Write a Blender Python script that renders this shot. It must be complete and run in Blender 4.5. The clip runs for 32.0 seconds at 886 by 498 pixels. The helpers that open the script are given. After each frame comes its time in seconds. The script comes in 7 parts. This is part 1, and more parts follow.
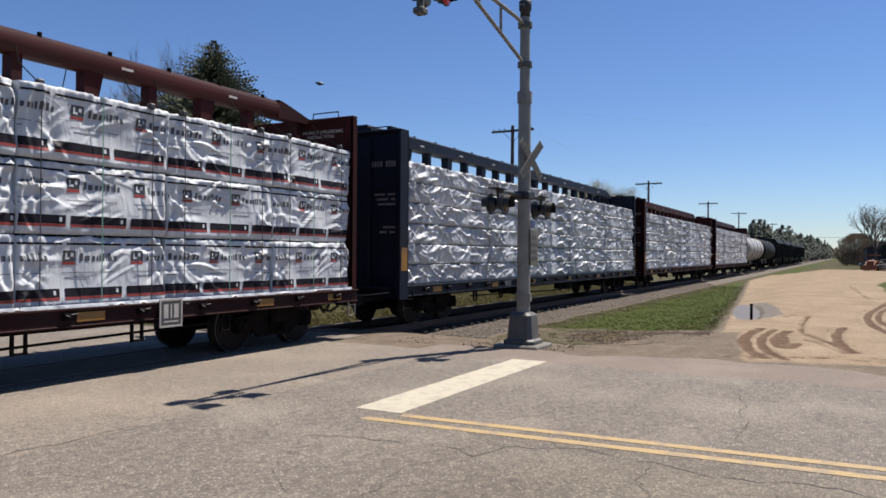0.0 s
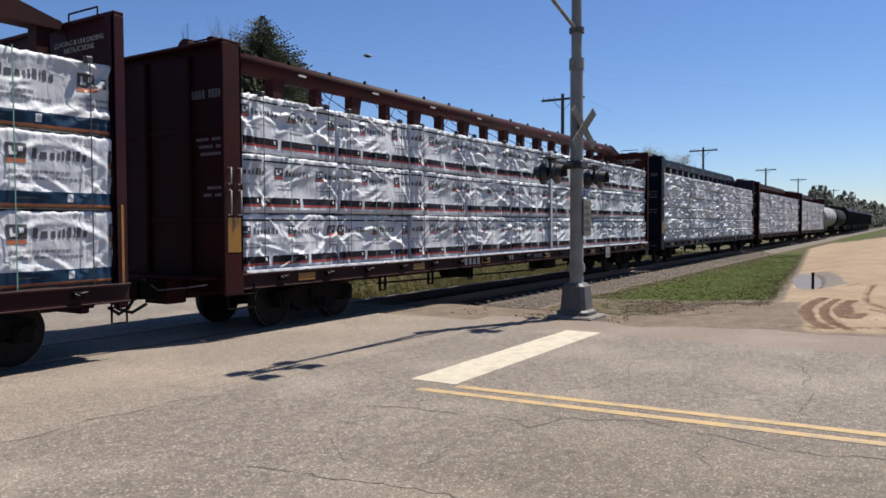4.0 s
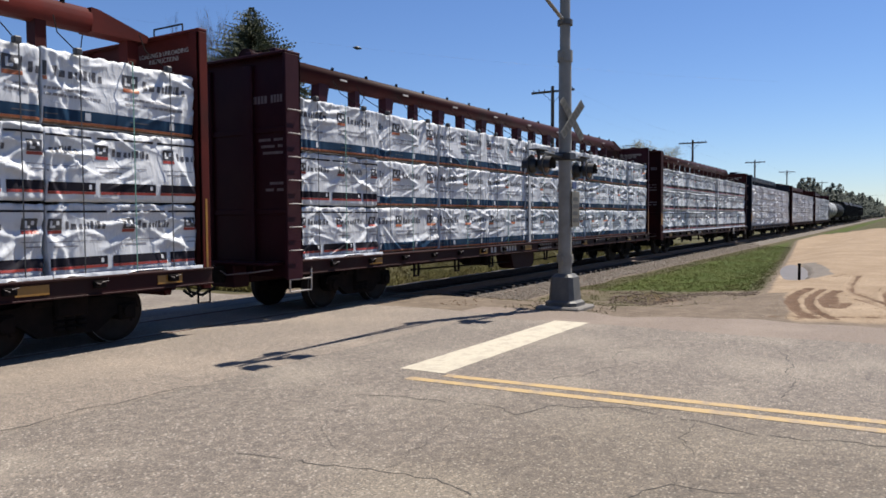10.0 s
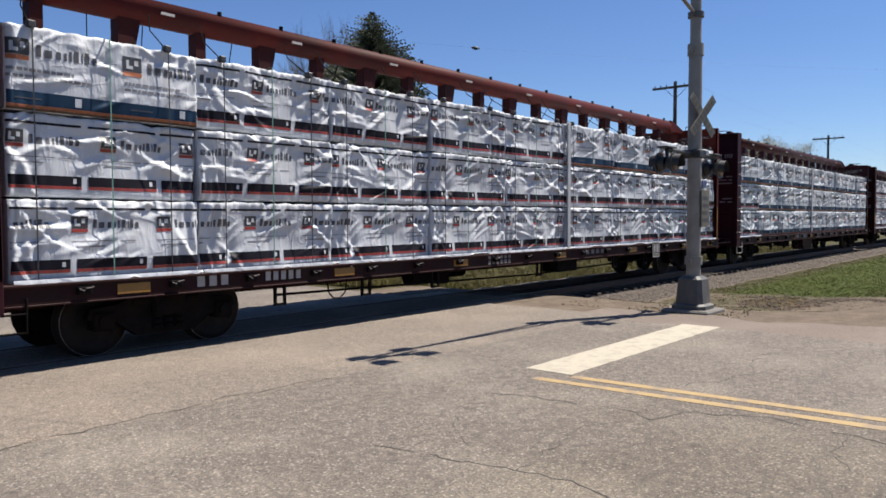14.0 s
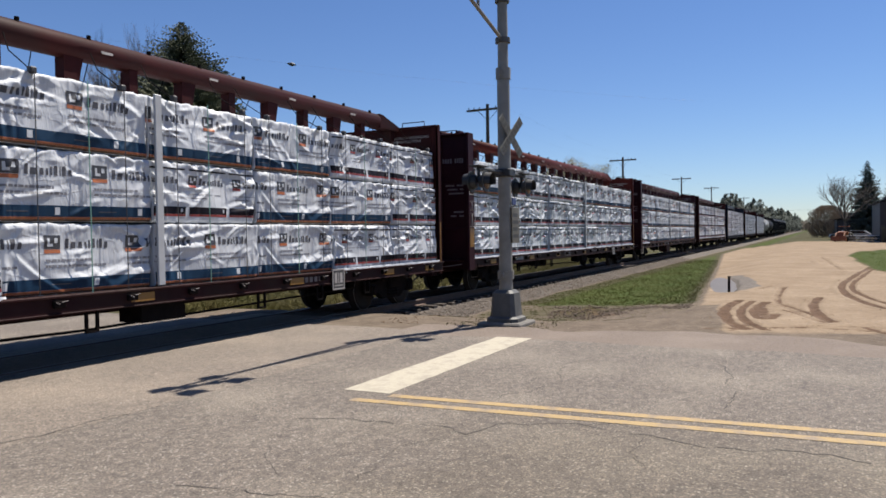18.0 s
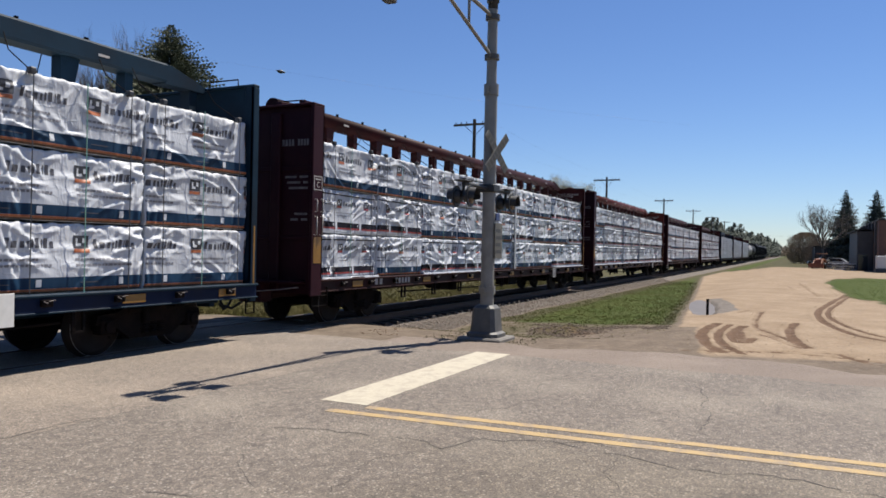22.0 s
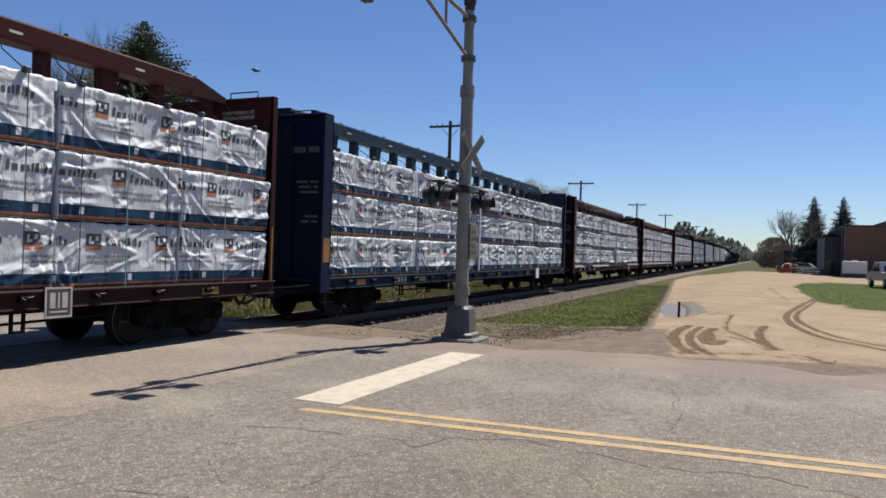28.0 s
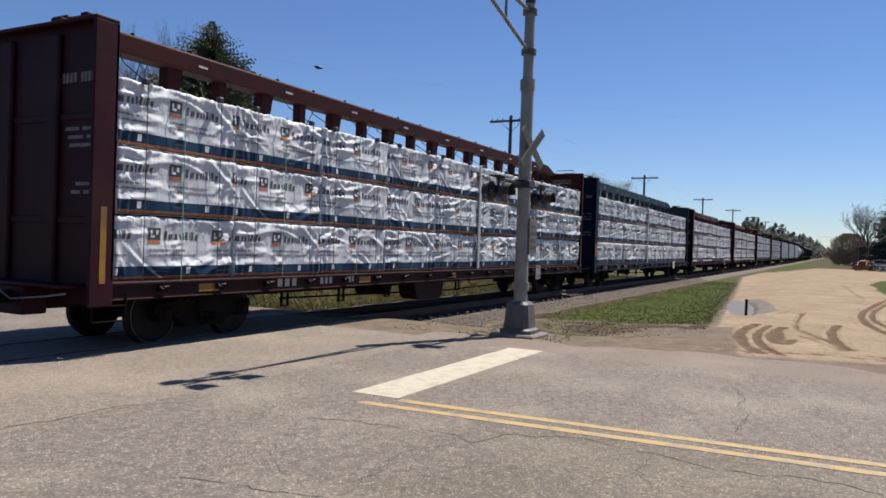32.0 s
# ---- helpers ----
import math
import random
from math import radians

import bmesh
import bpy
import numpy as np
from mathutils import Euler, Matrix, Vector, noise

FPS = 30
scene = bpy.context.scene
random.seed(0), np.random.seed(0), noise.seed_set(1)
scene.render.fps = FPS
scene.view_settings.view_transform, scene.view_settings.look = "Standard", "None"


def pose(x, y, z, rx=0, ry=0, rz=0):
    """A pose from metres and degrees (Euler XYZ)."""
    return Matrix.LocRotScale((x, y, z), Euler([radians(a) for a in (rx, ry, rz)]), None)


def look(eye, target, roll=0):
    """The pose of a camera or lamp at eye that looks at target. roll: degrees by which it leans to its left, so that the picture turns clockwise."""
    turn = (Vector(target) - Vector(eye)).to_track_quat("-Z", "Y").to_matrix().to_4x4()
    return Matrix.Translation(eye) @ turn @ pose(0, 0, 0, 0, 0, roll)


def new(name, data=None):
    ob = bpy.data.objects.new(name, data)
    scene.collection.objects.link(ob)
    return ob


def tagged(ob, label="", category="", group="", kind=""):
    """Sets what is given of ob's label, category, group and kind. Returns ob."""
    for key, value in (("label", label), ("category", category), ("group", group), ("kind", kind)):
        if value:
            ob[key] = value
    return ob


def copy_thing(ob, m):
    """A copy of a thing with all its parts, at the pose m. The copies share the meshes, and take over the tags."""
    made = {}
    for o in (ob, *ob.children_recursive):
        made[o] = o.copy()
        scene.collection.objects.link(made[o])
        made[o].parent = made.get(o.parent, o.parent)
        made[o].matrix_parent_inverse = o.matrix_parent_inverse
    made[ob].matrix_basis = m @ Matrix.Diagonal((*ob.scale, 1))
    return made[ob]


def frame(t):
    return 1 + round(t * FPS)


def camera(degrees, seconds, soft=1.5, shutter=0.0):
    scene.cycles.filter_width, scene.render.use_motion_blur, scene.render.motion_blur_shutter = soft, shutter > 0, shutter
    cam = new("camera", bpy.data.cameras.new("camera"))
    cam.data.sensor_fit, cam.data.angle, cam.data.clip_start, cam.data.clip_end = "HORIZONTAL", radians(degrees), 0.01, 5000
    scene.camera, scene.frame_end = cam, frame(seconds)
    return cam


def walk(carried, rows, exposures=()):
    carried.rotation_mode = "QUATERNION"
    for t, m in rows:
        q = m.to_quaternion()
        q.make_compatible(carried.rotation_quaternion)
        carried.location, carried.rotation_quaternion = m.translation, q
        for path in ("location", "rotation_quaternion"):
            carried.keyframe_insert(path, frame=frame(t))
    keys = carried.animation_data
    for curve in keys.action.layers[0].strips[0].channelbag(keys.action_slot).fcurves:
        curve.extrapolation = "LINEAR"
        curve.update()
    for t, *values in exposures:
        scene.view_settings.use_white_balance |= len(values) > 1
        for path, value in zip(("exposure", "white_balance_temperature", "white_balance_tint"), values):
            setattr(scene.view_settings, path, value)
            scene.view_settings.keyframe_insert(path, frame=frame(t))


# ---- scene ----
cam = camera(61.5, 32.0, soft=1.65)
PATH = [
    (0, (0.007, -0.084, 1.845), (1.766, 0.867, 1.857), 0.4),
    (0.5, (0.01, -0.078, 1.839), (1.759, 0.892, 1.822), 0.1),
    (1, (0.015, -0.065, 1.831), (1.767, 0.898, 1.783), -0.1),
    (1.5, (0.017, -0.049, 1.831), (1.777, 0.9, 1.765), 0.1),
    (2, (0.006, -0.032, 1.811), (1.769, 0.909, 1.736), 0.3),
    (2.5, (0.013, -0.029, 1.812), (1.782, 0.899, 1.739), 0.6),
    (4.5, (0.025, -0.014, 1.85), (1.663, 1.133, 1.799), -0.5),
    (5, (-0.001, 0.013, 1.839), (1.579, 1.239, 1.812), -0.6),
    (5.5, (0.003, 0.0, 1.854), (1.541, 1.278, 1.856), -1.0),
    (6, (-0.018, 0.002, 1.833), (1.486, 1.321, 1.834), -0.8),
    (6.5, (-0.041, -0.011, 1.831), (1.428, 1.346, 1.812), -1.1),
    (7, (-0.054, -0.007, 1.823), (1.434, 1.327, 1.739), -0.6),
    (7.5, (-0.051, -0.04, 1.834), (1.546, 1.154, 1.678), -0.2),
    (8, (-0.037, -0.074, 1.828), (1.632, 1.016, 1.669), -0.4),
    (8.5, (-0.039, -0.09, 1.834), (1.649, 0.976, 1.708), -0.4),
    (9, (-0.028, -0.096, 1.827), (1.667, 0.962, 1.744), -0.6),
    (9.5, (-0.031, -0.091, 1.828), (1.668, 0.962, 1.755), -0.6),
    (10, (-0.028, -0.089, 1.821), (1.676, 0.955, 1.737), -0.4),
    (10.5, (-0.022, -0.075, 1.817), (1.698, 0.943, 1.728), -0.2),
    (11, (-0.013, -0.057, 1.83), (1.706, 0.96, 1.738), 0.6),
    (11.5, (-0.017, -0.05, 1.838), (1.659, 1.037, 1.739), 0.2),
    (12, (-0.036, -0.045, 1.822), (1.567, 1.147, 1.725), -1.5),
    (12.5, (-0.015, -0.043, 1.834), (1.53, 1.225, 1.758), -4.2),
    (13, (-0.019, -0.009, 1.839), (1.48, 1.314, 1.789), -3.2),
    (13.5, (-0.063, 0.014, 1.833), (1.433, 1.34, 1.778), -1.6),
    (14, (-0.132, 0.052, 1.818), (1.395, 1.34, 1.734), -0.2),
    (14.5, (-0.207, 0.085, 1.821), (1.306, 1.389, 1.726), 0.9),
    (16.5, (0.017, 0.062, 1.827), (1.742, 1.072, 1.794), -0.8),
    (17, (0.041, 0.015, 1.825), (1.841, 0.886, 1.79), -1.3),
    (17.5, (0.036, 0.008, 1.815), (1.85, 0.848, 1.764), -2.1),
    (18, (0.034, 0.057, 1.816), (1.823, 0.951, 1.776), -0.9),
    (18.5, (0.024, 0.05, 1.821), (1.797, 0.976, 1.834), -0.9),
    (19, (0.037, 0.035, 1.834), (1.822, 0.936, 1.894), -1.5),
    (19.5, (0.038, 0.032, 1.83), (1.834, 0.91, 1.897), -0.8),
    (20, (0.037, 0.027, 1.832), (1.836, 0.899, 1.894), -0.8),
    (20.5, (0.01, 0.031, 1.828), (1.802, 0.918, 1.878), -0.4),
    (21, (0.007, 0.063, 1.821), (1.783, 0.983, 1.854), 0.5),
    (21.5, (0.007, 0.07, 1.821), (1.789, 0.977, 1.846), 1.4),
    (22, (0.022, 0.051, 1.822), (1.832, 0.903, 1.817), 1.2),
    (22.5, (0.021, 0.029, 1.815), (1.843, 0.853, 1.782), 0.6),
    (23, (0.028, 0.025, 1.813), (1.847, 0.856, 1.776), 1.5),
    (23.5, (0.017, 0.023, 1.813), (1.825, 0.879, 1.789), 1.7),
    (24, (0.047, 0.039, 1.818), (1.841, 0.922, 1.813), 1.7),
    (24.5, (0.044, 0.039, 1.811), (1.834, 0.932, 1.809), 1.9),
    (25, (0.009, 0.046, 1.814), (1.787, 0.962, 1.828), 2.3),
    (25.5, (0.025, 0.065, 1.821), (1.783, 1.019, 1.859), 2.2),
    (27.5, (0.005, 0.055, 1.786), (1.849, 0.829, 1.789), 2.5),
    (28, (0.016, 0.055, 1.792), (1.854, 0.845, 1.794), 1.7),
    (28.5, (0.027, 0.065, 1.798), (1.84, 0.91, 1.806), 0.8),
    (29, (0.032, 0.064, 1.802), (1.819, 0.962, 1.811), 0.6),
    (29.5, (0.027, 0.045, 1.8), (1.801, 0.969, 1.793), 1.0),
    (30, (0.04, 0.052, 1.793), (1.801, 0.999, 1.773), 0.7),
    (30.5, (0.051, 0.045, 1.794), (1.811, 0.996, 1.764), 0.1),
    (31, (0.055, 0.038, 1.787), (1.815, 0.987, 1.765), 1.0),
    (31.5, (0.048, 0.045, 1.79), (1.806, 0.998, 1.775), 1.8),
    (32, (0.048, 0.046, 1.791), (1.816, 0.981, 1.775), 1.9),
]
EXPOSURES = [(0, 0.79), (2.5, 0.77), (4.5, 0.85), (8, 0.89), (14.5, 0.85), (16.5, 0.79), (19, 0.78), (21.5, 0.82), (24, 0.77), (32, 0.77)]
walk(cam, [(t, look(eye, target, roll)) for t, eye, target, roll in PATH], EXPOSURES)

# ---- world, sun, exposure ----
SUN = Vector((2.9, -1.25, 5.9)).normalized()
world = bpy.data.worlds.new("sky")
scene.world = world
world.use_nodes = True
wn = world.node_tree
sky = wn.nodes.new("ShaderNodeTexSky")
sky.sky_type, sky.sun_disc = "NISHITA", False
sky.sun_elevation, sky.sun_rotation = math.asin(SUN.z), math.atan2(SUN.x, SUN.y)
sky.altitude, sky.air_density, sky.dust_density, sky.ozone_density = 200, 1.0, 0.0, 1.7
bg = wn.nodes["Background"]
bg.inputs["Strength"].default_value = 0.056
hue = wn.nodes.new("ShaderNodeHueSaturation")
hue.inputs["Saturation"].default_value = 1.07
cool = wn.nodes.new("ShaderNodeMix")
cool.data_type, cool.blend_type = "RGBA", "MULTIPLY"
cool.inputs["Factor"].default_value = 1.0
cool.inputs["B"].default_value = (0.75, 0.86, 1.12, 1)
wn.links.new(sky.outputs[0], hue.inputs["Color"])
wn.links.new(hue.outputs["Color"], cool.inputs["A"])
wn.links.new(cool.outputs["Result"], bg.inputs["Color"])
sun = new("sun", bpy.data.lights.new("sun", "SUN"))
sun.data.energy, sun.data.angle, sun.data.color = 5.0, radians(0.53), (1.0, 0.93, 0.83)
sun.matrix_world = look(SUN * 60, (0, 0, 0))


# ---- materials ----
def mat(name, c1, c2=None, scale=3.0, rough=0.7, metal=0.0, bump=0.0, bscale=40.0, rand=0.0, stain=None, sscale=0.6, samt=0.5, emit=None, spec=0.5, stretch=(1, 1, 1), ridged=False):
    """Two-scale procedural surface: base tint, grain, stains, relief."""
    m = bpy.data.materials.new(name)
    m.use_nodes = True
    nt = m.node_tree
    N, Lk = nt.nodes, nt.links
    b = N["Principled BSDF"]
    b.inputs["Roughness"].default_value, b.inputs["Metallic"].default_value = rough, metal
    b.inputs["Specular IOR Level"].default_value = spec
    tc = N.new("ShaderNodeTexCoord")
    mp = N.new("ShaderNodeMapping")
    mp.inputs["Scale"].default_value = stretch
    Lk.new(tc.outputs["Object"], mp.inputs["Vector"])
    c2 = c2 or tuple(v * 0.75 for v in c1)
    n1 = N.new("ShaderNodeTexNoise")
    n1.inputs["Scale"].default_value, n1.inputs["Detail"].default_value, n1.inputs["Roughness"].default_value = scale, 6, 0.65
    Lk.new(mp.outputs[0], n1.inputs["Vector"])
    r1 = N.new("ShaderNodeValToRGB")
    r1.color_ramp.elements[0].position, r1.color_ramp.elements[1].position = 0.32, 0.68
    r1.color_ramp.elements[0].color, r1.color_ramp.elements[1].color = (*c2, 1), (*c1, 1)
    Lk.new(n1.outputs["Fac"], r1.inputs["Fac"])
    col = r1.outputs["Color"]
    if stain:
        n2 = N.new("ShaderNodeTexNoise")
        n2.inputs["Scale"].default_value, n2.inputs["Detail"].default_value = sscale, 8
        Lk.new(mp.outputs[0], n2.inputs["Vector"])
        r2 = N.new("ShaderNodeValToRGB")
        r2.color_ramp.elements[0].position, r2.color_ramp.elements[1].position = 0.48, 0.66
        Lk.new(n2.outputs["Fac"], r2.inputs["Fac"])
        ml = N.new("ShaderNodeMath")
        ml.operation = "MULTIPLY"
        ml.inputs[1].default_value = samt
        Lk.new(r2.outputs["Color"], ml.inputs[0])
        mx = N.new("ShaderNodeMix")
        mx.data_type = "RGBA"
        Lk.new(ml.outputs[0], mx.inputs["Factor"])
        Lk.new(col, mx.inputs["A"])
        mx.inputs["B"].default_value = (*stain, 1)
        col = mx.outputs["Result"]
    if rand:
        oi = N.new("ShaderNodeObjectInfo")
        mr = N.new("ShaderNodeMapRange")
        mr.inputs["To Min"].default_value, mr.inputs["To Max"].default_value = 1 - rand, 1 + rand
        Lk.new(oi.outputs["Random"], mr.inputs["Value"])
        hs = N.new("ShaderNodeHueSaturation")
        Lk.new(mr.outputs[0], hs.inputs["Value"])
        Lk.new(col, hs.inputs["Color"])
        col = hs.outputs["Color"]
    Lk.new(col, b.inputs["Base Color"])
    if bump:
        n3 = N.new("ShaderNodeTexNoise")
        n3.inputs["Scale"].default_value, n3.inputs["Detail"].default_value = bscale, 5
        Lk.new(mp.outputs[0], n3.inputs["Vector"])
        bp = N.new("ShaderNodeBump")
        bp.inputs["Strength"].default_value, bp.inputs["Distance"].default_value = bump, 0.06 if ridged else 0.02
        Lk.new(n3.outputs["Fac"], bp.inputs["Height"])
        if ridged:
            # crumpled film: broken facets over soft folds
            wv = N.new("ShaderNodeMix")
            wv.data_type = "RGBA"
            wv.inputs["Factor"].default_value = 0.22
            Lk.new(mp.outputs[0], wv.inputs["A"])
            Lk.new(n3.outputs["Color"], wv.inputs["B"])
            vo = N.new("ShaderNodeTexVoronoi")
            vo.inputs["Scale"].default_value = bscale * 2.2
            Lk.new(wv.outputs["Result"], vo.inputs["Vector"])
            b2 = N.new("ShaderNodeBump")
            b2.inputs["Strength"].default_value, b2.inputs["Distance"].default_value = bump * (0.75 if bump > 0.6 else 0.2), 0.03
            Lk.new(vo.outputs["Distance"], b2.inputs["Height"])
            Lk.new(bp.outputs["Normal"], b2.inputs["Normal"])
            last = b2
            for across, up, reach, depth in ((2.6, 0.7, 0.055, 0.022), (1.3, 2.2, 0.04, 0.015), (6.0, 1.6, 0.07, 0.010)):
                mq = N.new("ShaderNodeMapping")
                mq.inputs["Scale"].default_value = (across, 1, up)
                mq.inputs["Rotation"].default_value = (0, 0.35 * (1 if up < 1 else -1), 0)
                Lk.new(wv.outputs["Result"], mq.inputs["Vector"])
                n4 = N.new("ShaderNodeTexNoise")
                n4.inputs["Scale"].default_value, n4.inputs["Detail"].default_value = 1.7, 2
                Lk.new(mq.outputs[0], n4.inputs["Vector"])
                sb = N.new("ShaderNodeMath")
                sb.operation = "SUBTRACT"
                sb.inputs[1].default_value = 0.5
                Lk.new(n4.outputs["Fac"], sb.inputs[0])
                ab = N.new("ShaderNodeMath")
                ab.operation = "ABSOLUTE"
                Lk.new(sb.outputs[0], ab.inputs[0])
                mr4 = N.new("ShaderNodeMapRange")
                mr4.inputs["From Max"].default_value = reach
                Lk.new(ab.outputs[0], mr4.inputs["Value"])
                b4 = N.new("ShaderNodeBump")
                b4.invert = True
                b4.inputs["Strength"].default_value, b4.inputs["Distance"].default_value = min(1.0, bump * 1.3), depth
                Lk.new(mr4.outputs[0], b4.inputs["Height"])
                Lk.new(last.outputs["Normal"], b4.inputs["Normal"])
                last = b4
            Lk.new(last.outputs["Normal"], b.inputs["Normal"])
        else:
            Lk.new(bp.outputs["Normal"], b.inputs["Normal"])
    if emit:
        b.inputs["Emission Color"].default_value, b.inputs["Emission Strength"].default_value = (*emit[:3], 1), emit[3]
    return m


PAINT = {
    "oxide": mat("oxide_red_paint", (0.0352, 0.006399, 0.005867), (0.02027, 0.0048, 0.005333), 1.3, 0.6, bump=0.15, bscale=9, stain=(0.01866, 0.01067, 0.009601), sscale=0.9, samt=0.6, spec=0.1),
    "orange": mat("faded_red_paint", (0.07991, 0.01256, 0.009518), (0.05023, 0.009518, 0.007991), 1.2, 0.6, bump=0.15, bscale=9, stain=(0.03044, 0.01294, 0.01142), sscale=0.8, samt=0.55, spec=0.1),
    # brown car paint; on red cars' rear walls it puts shade into colour
    "brown": mat("brown_and_shaded_wall_paint", (0.031, 0.0072, 0.0118), (0.021, 0.006, 0.010), 1.2, 0.5, bump=0.15, bscale=9, stain=(0.040, 0.017, 0.017), sscale=0.9, samt=0.5, spec=0.1),
    # darker copy of the car reds; the underframe's shade is put into the colour
    "shaded_red": mat("shaded_red_paint", (0.027, 0.0075, 0.0085), (0.017, 0.0058, 0.0068), 1.6, 0.6, bump=0.15, bscale=9, stain=(0.028, 0.018, 0.015), sscale=1.1, samt=0.55, spec=0.1),
    "blue": mat("faded_blue_paint", (0.009701, 0.02667, 0.04546), (0.006667, 0.01697, 0.02909), 1.2, 0.55, bump=0.12, bscale=9, stain=(0.01515, 0.01576, 0.01818), sscale=0.9, samt=0.5, spec=0.1),
    # darker copy of the faded blue; shade of end wall and sill in the colour
    "shaded_blue": mat("shaded_blue_paint", (0.0075, 0.015, 0.042), (0.005, 0.010, 0.028), 1.2, 0.6, bump=0.12, bscale=9, stain=(0.015, 0.016, 0.024), sscale=0.9, samt=0.45, spec=0.1),
    "navy": mat("blue_black_paint", (0.01032, 0.01462, 0.02752), (0.00774, 0.01032, 0.01892), 1.2, 0.5, bump=0.12, bscale=9, stain=(0.0172, 0.01548, 0.0172), sscale=0.9, samt=0.45, spec=0.1),
    "black": mat("sooty_black_paint", (0.01892, 0.01892, 0.02064), (0.01204, 0.01204, 0.0129), 1.2, 0.6, bump=0.1, bscale=9, stain=(0.043, 0.0344, 0.0301), sscale=0.7, samt=0.5, spec=0.1),
}
IRON = mat("grimy_cast_iron", (0.0105, 0.009, 0.009), (0.006, 0.0055, 0.0055), 4, 0.95, 0.0, 0.3, 25, stain=(0.022, 0.012, 0.009), sscale=2.0, samt=0.3, spec=0.05)
TREAD = mat("worn_wheel_steel", (0.02, 0.017, 0.016), (0.012, 0.010, 0.010), 5, 0.7, 0.2, 0.2, 30, stain=(0.03, 0.016, 0.011), sscale=3, samt=0.4, spec=0.15)
STEEL = mat("bright_worn_steel", (0.5, 0.49, 0.47), (0.35, 0.34, 0.33), 6, 0.35, 0.9)
RAILTOP = mat("dusty_running_steel", (0.2, 0.19, 0.18), (0.13, 0.12, 0.11), 6, 0.6, 0.6)
RAILSIDE = mat("rusty_rail_steel", (0.112, 0.064, 0.044), (0.072, 0.044, 0.032), 5, 0.75, 0.2, 0.2, 30)
WHITE = mat("white_plastic_wrap", (0.5217, 0.5386, 0.568), (0.446, 0.467, 0.5007), 2.2, 0.55, bump=0.13, bscale=1.9, rand=0.08, stain=(0.4208, 0.4081, 0.3955), sscale=1.1, samt=0.35, ridged=True)
SILVER = mat("silvery_plastic_wrap", (0.5049, 0.5133, 0.5386), (0.3534, 0.3618, 0.3871), 2.2, 0.44, metal=0.1, bump=0.42, bscale=2.2, ridged=True, rand=0.08, stain=(0.1683, 0.1683, 0.1893), sscale=1.3, samt=0.4)
NAVY = mat("navy_print", (0.007994, 0.03366, 0.07405), (0.005891, 0.02525, 0.05554), 3, 0.55, rand=0.1, spec=0.2)
BLACKP = mat("black_print", (0.01178, 0.0101, 0.01683), (0.007574, 0.006732, 0.01094), 3, 0.6, spec=0.15)
CHAR = mat("charcoal_lettering_ink", (0.045, 0.045, 0.052), (0.03, 0.03, 0.035), 4, 0.45)
WORDINK = mat("washed_charcoal_ink", (0.07, 0.07, 0.082), (0.045, 0.045, 0.055), 14, 0.5)
GREYP = mat("grey_lettering_ink", (0.21, 0.21, 0.23), (0.16, 0.16, 0.18), 4, 0.45)
REDP = mat("red_print", (0.2651, 0.03472, 0.02525), (0.2146, 0.02841, 0.02209), 3, 0.45)
ORANGEP = mat("orange_print", (0.3913, 0.1262, 0.04734), (0.2903, 0.08836, 0.03787), 2, 0.5)
WOOD = mat("raw_dunnage_wood", (0.1296, 0.07363, 0.04123), (0.05301, 0.0324, 0.02062), 6, 0.8, bump=0.2)
STRAP = mat("black_strap", (0.03, 0.03, 0.034), (0.02, 0.02, 0.022), 4, 0.5)
STRAPG = mat("sea_green_strap", (0.13, 0.27, 0.22), (0.10, 0.21, 0.17), 4, 0.5)
PADM = mat("pale_corner_board", (0.4208, 0.4292, 0.4418), (0.3366, 0.345, 0.3618), 2, 0.5, bump=0.3, bscale=4)
YELLOWR = mat("yellow_reflector", (0.2726, 0.1313, 0.01414), (0.1717, 0.08078, 0.01212), 3, 0.4, stain=(0.06059, 0.03332, 0.0202), sscale=2, samt=0.5)
STENCIL = mat("stencil_white_paint", (0.39, 0.3675, 0.3525), (0.27, 0.2475, 0.2325), 8, 0.7)
STENCILD = mat("faded_stencil_paint", (0.21, 0.185, 0.18), (0.10, 0.088, 0.086), 9, 0.75)
CARD = mat("white_card", (0.7, 0.69, 0.66), (0.55, 0.54, 0.5), 4, 0.6)
GALV = mat("weathered_silver_paint", (0.2346, 0.2255, 0.2018), (0.1817, 0.1748, 0.1573), 3, 0.55, 0.15, 0.15, 20, stain=(0.1173, 0.1014, 0.07865), sscale=2.2, samt=0.5)
GALVD = mat("dull_dark_casting", (0.09088, 0.09088, 0.08785), (0.06059, 0.06059, 0.06059), 4, 0.6, 0.1, 0.2, 20, stain=(0.1333, 0.1212, 0.103), sscale=2, samt=0.4)
SIGB = mat("signal_black", (0.022, 0.023, 0.023), (0.014, 0.014, 0.015), 5, 0.55)
LENS = mat("red_lens", (0.035, 0.006, 0.006), (0.02, 0.004, 0.004), 8, 0.25)
LENSLIT = mat("lit_red_lens", (0.15, 0.006, 0.006), (0.125, 0.005, 0.005), 8, 0.2, emit=(0.8, 0.01, 0.04, 0.07))
SIGNW = mat("weathered_white_sheeting", (0.1442, 0.1343, 0.1048), (0.07865, 0.07209, 0.05571), 5, 0.5, stain=(0.09831, 0.08848, 0.06554), sscale=3, samt=0.4)
SIGNBLUE = mat("blue_sheeting", (0.04, 0.06, 0.15), (0.03, 0.045, 0.12), 5, 0.5)
PLAIN = mat("plain_dark_legend", (0.05, 0.05, 0.05), None, 5, 0.6)
FADED = mat("sun_faded_legend", (0.1008, 0.0945, 0.0756), (0.0714, 0.0672, 0.0546), 5, 0.7)
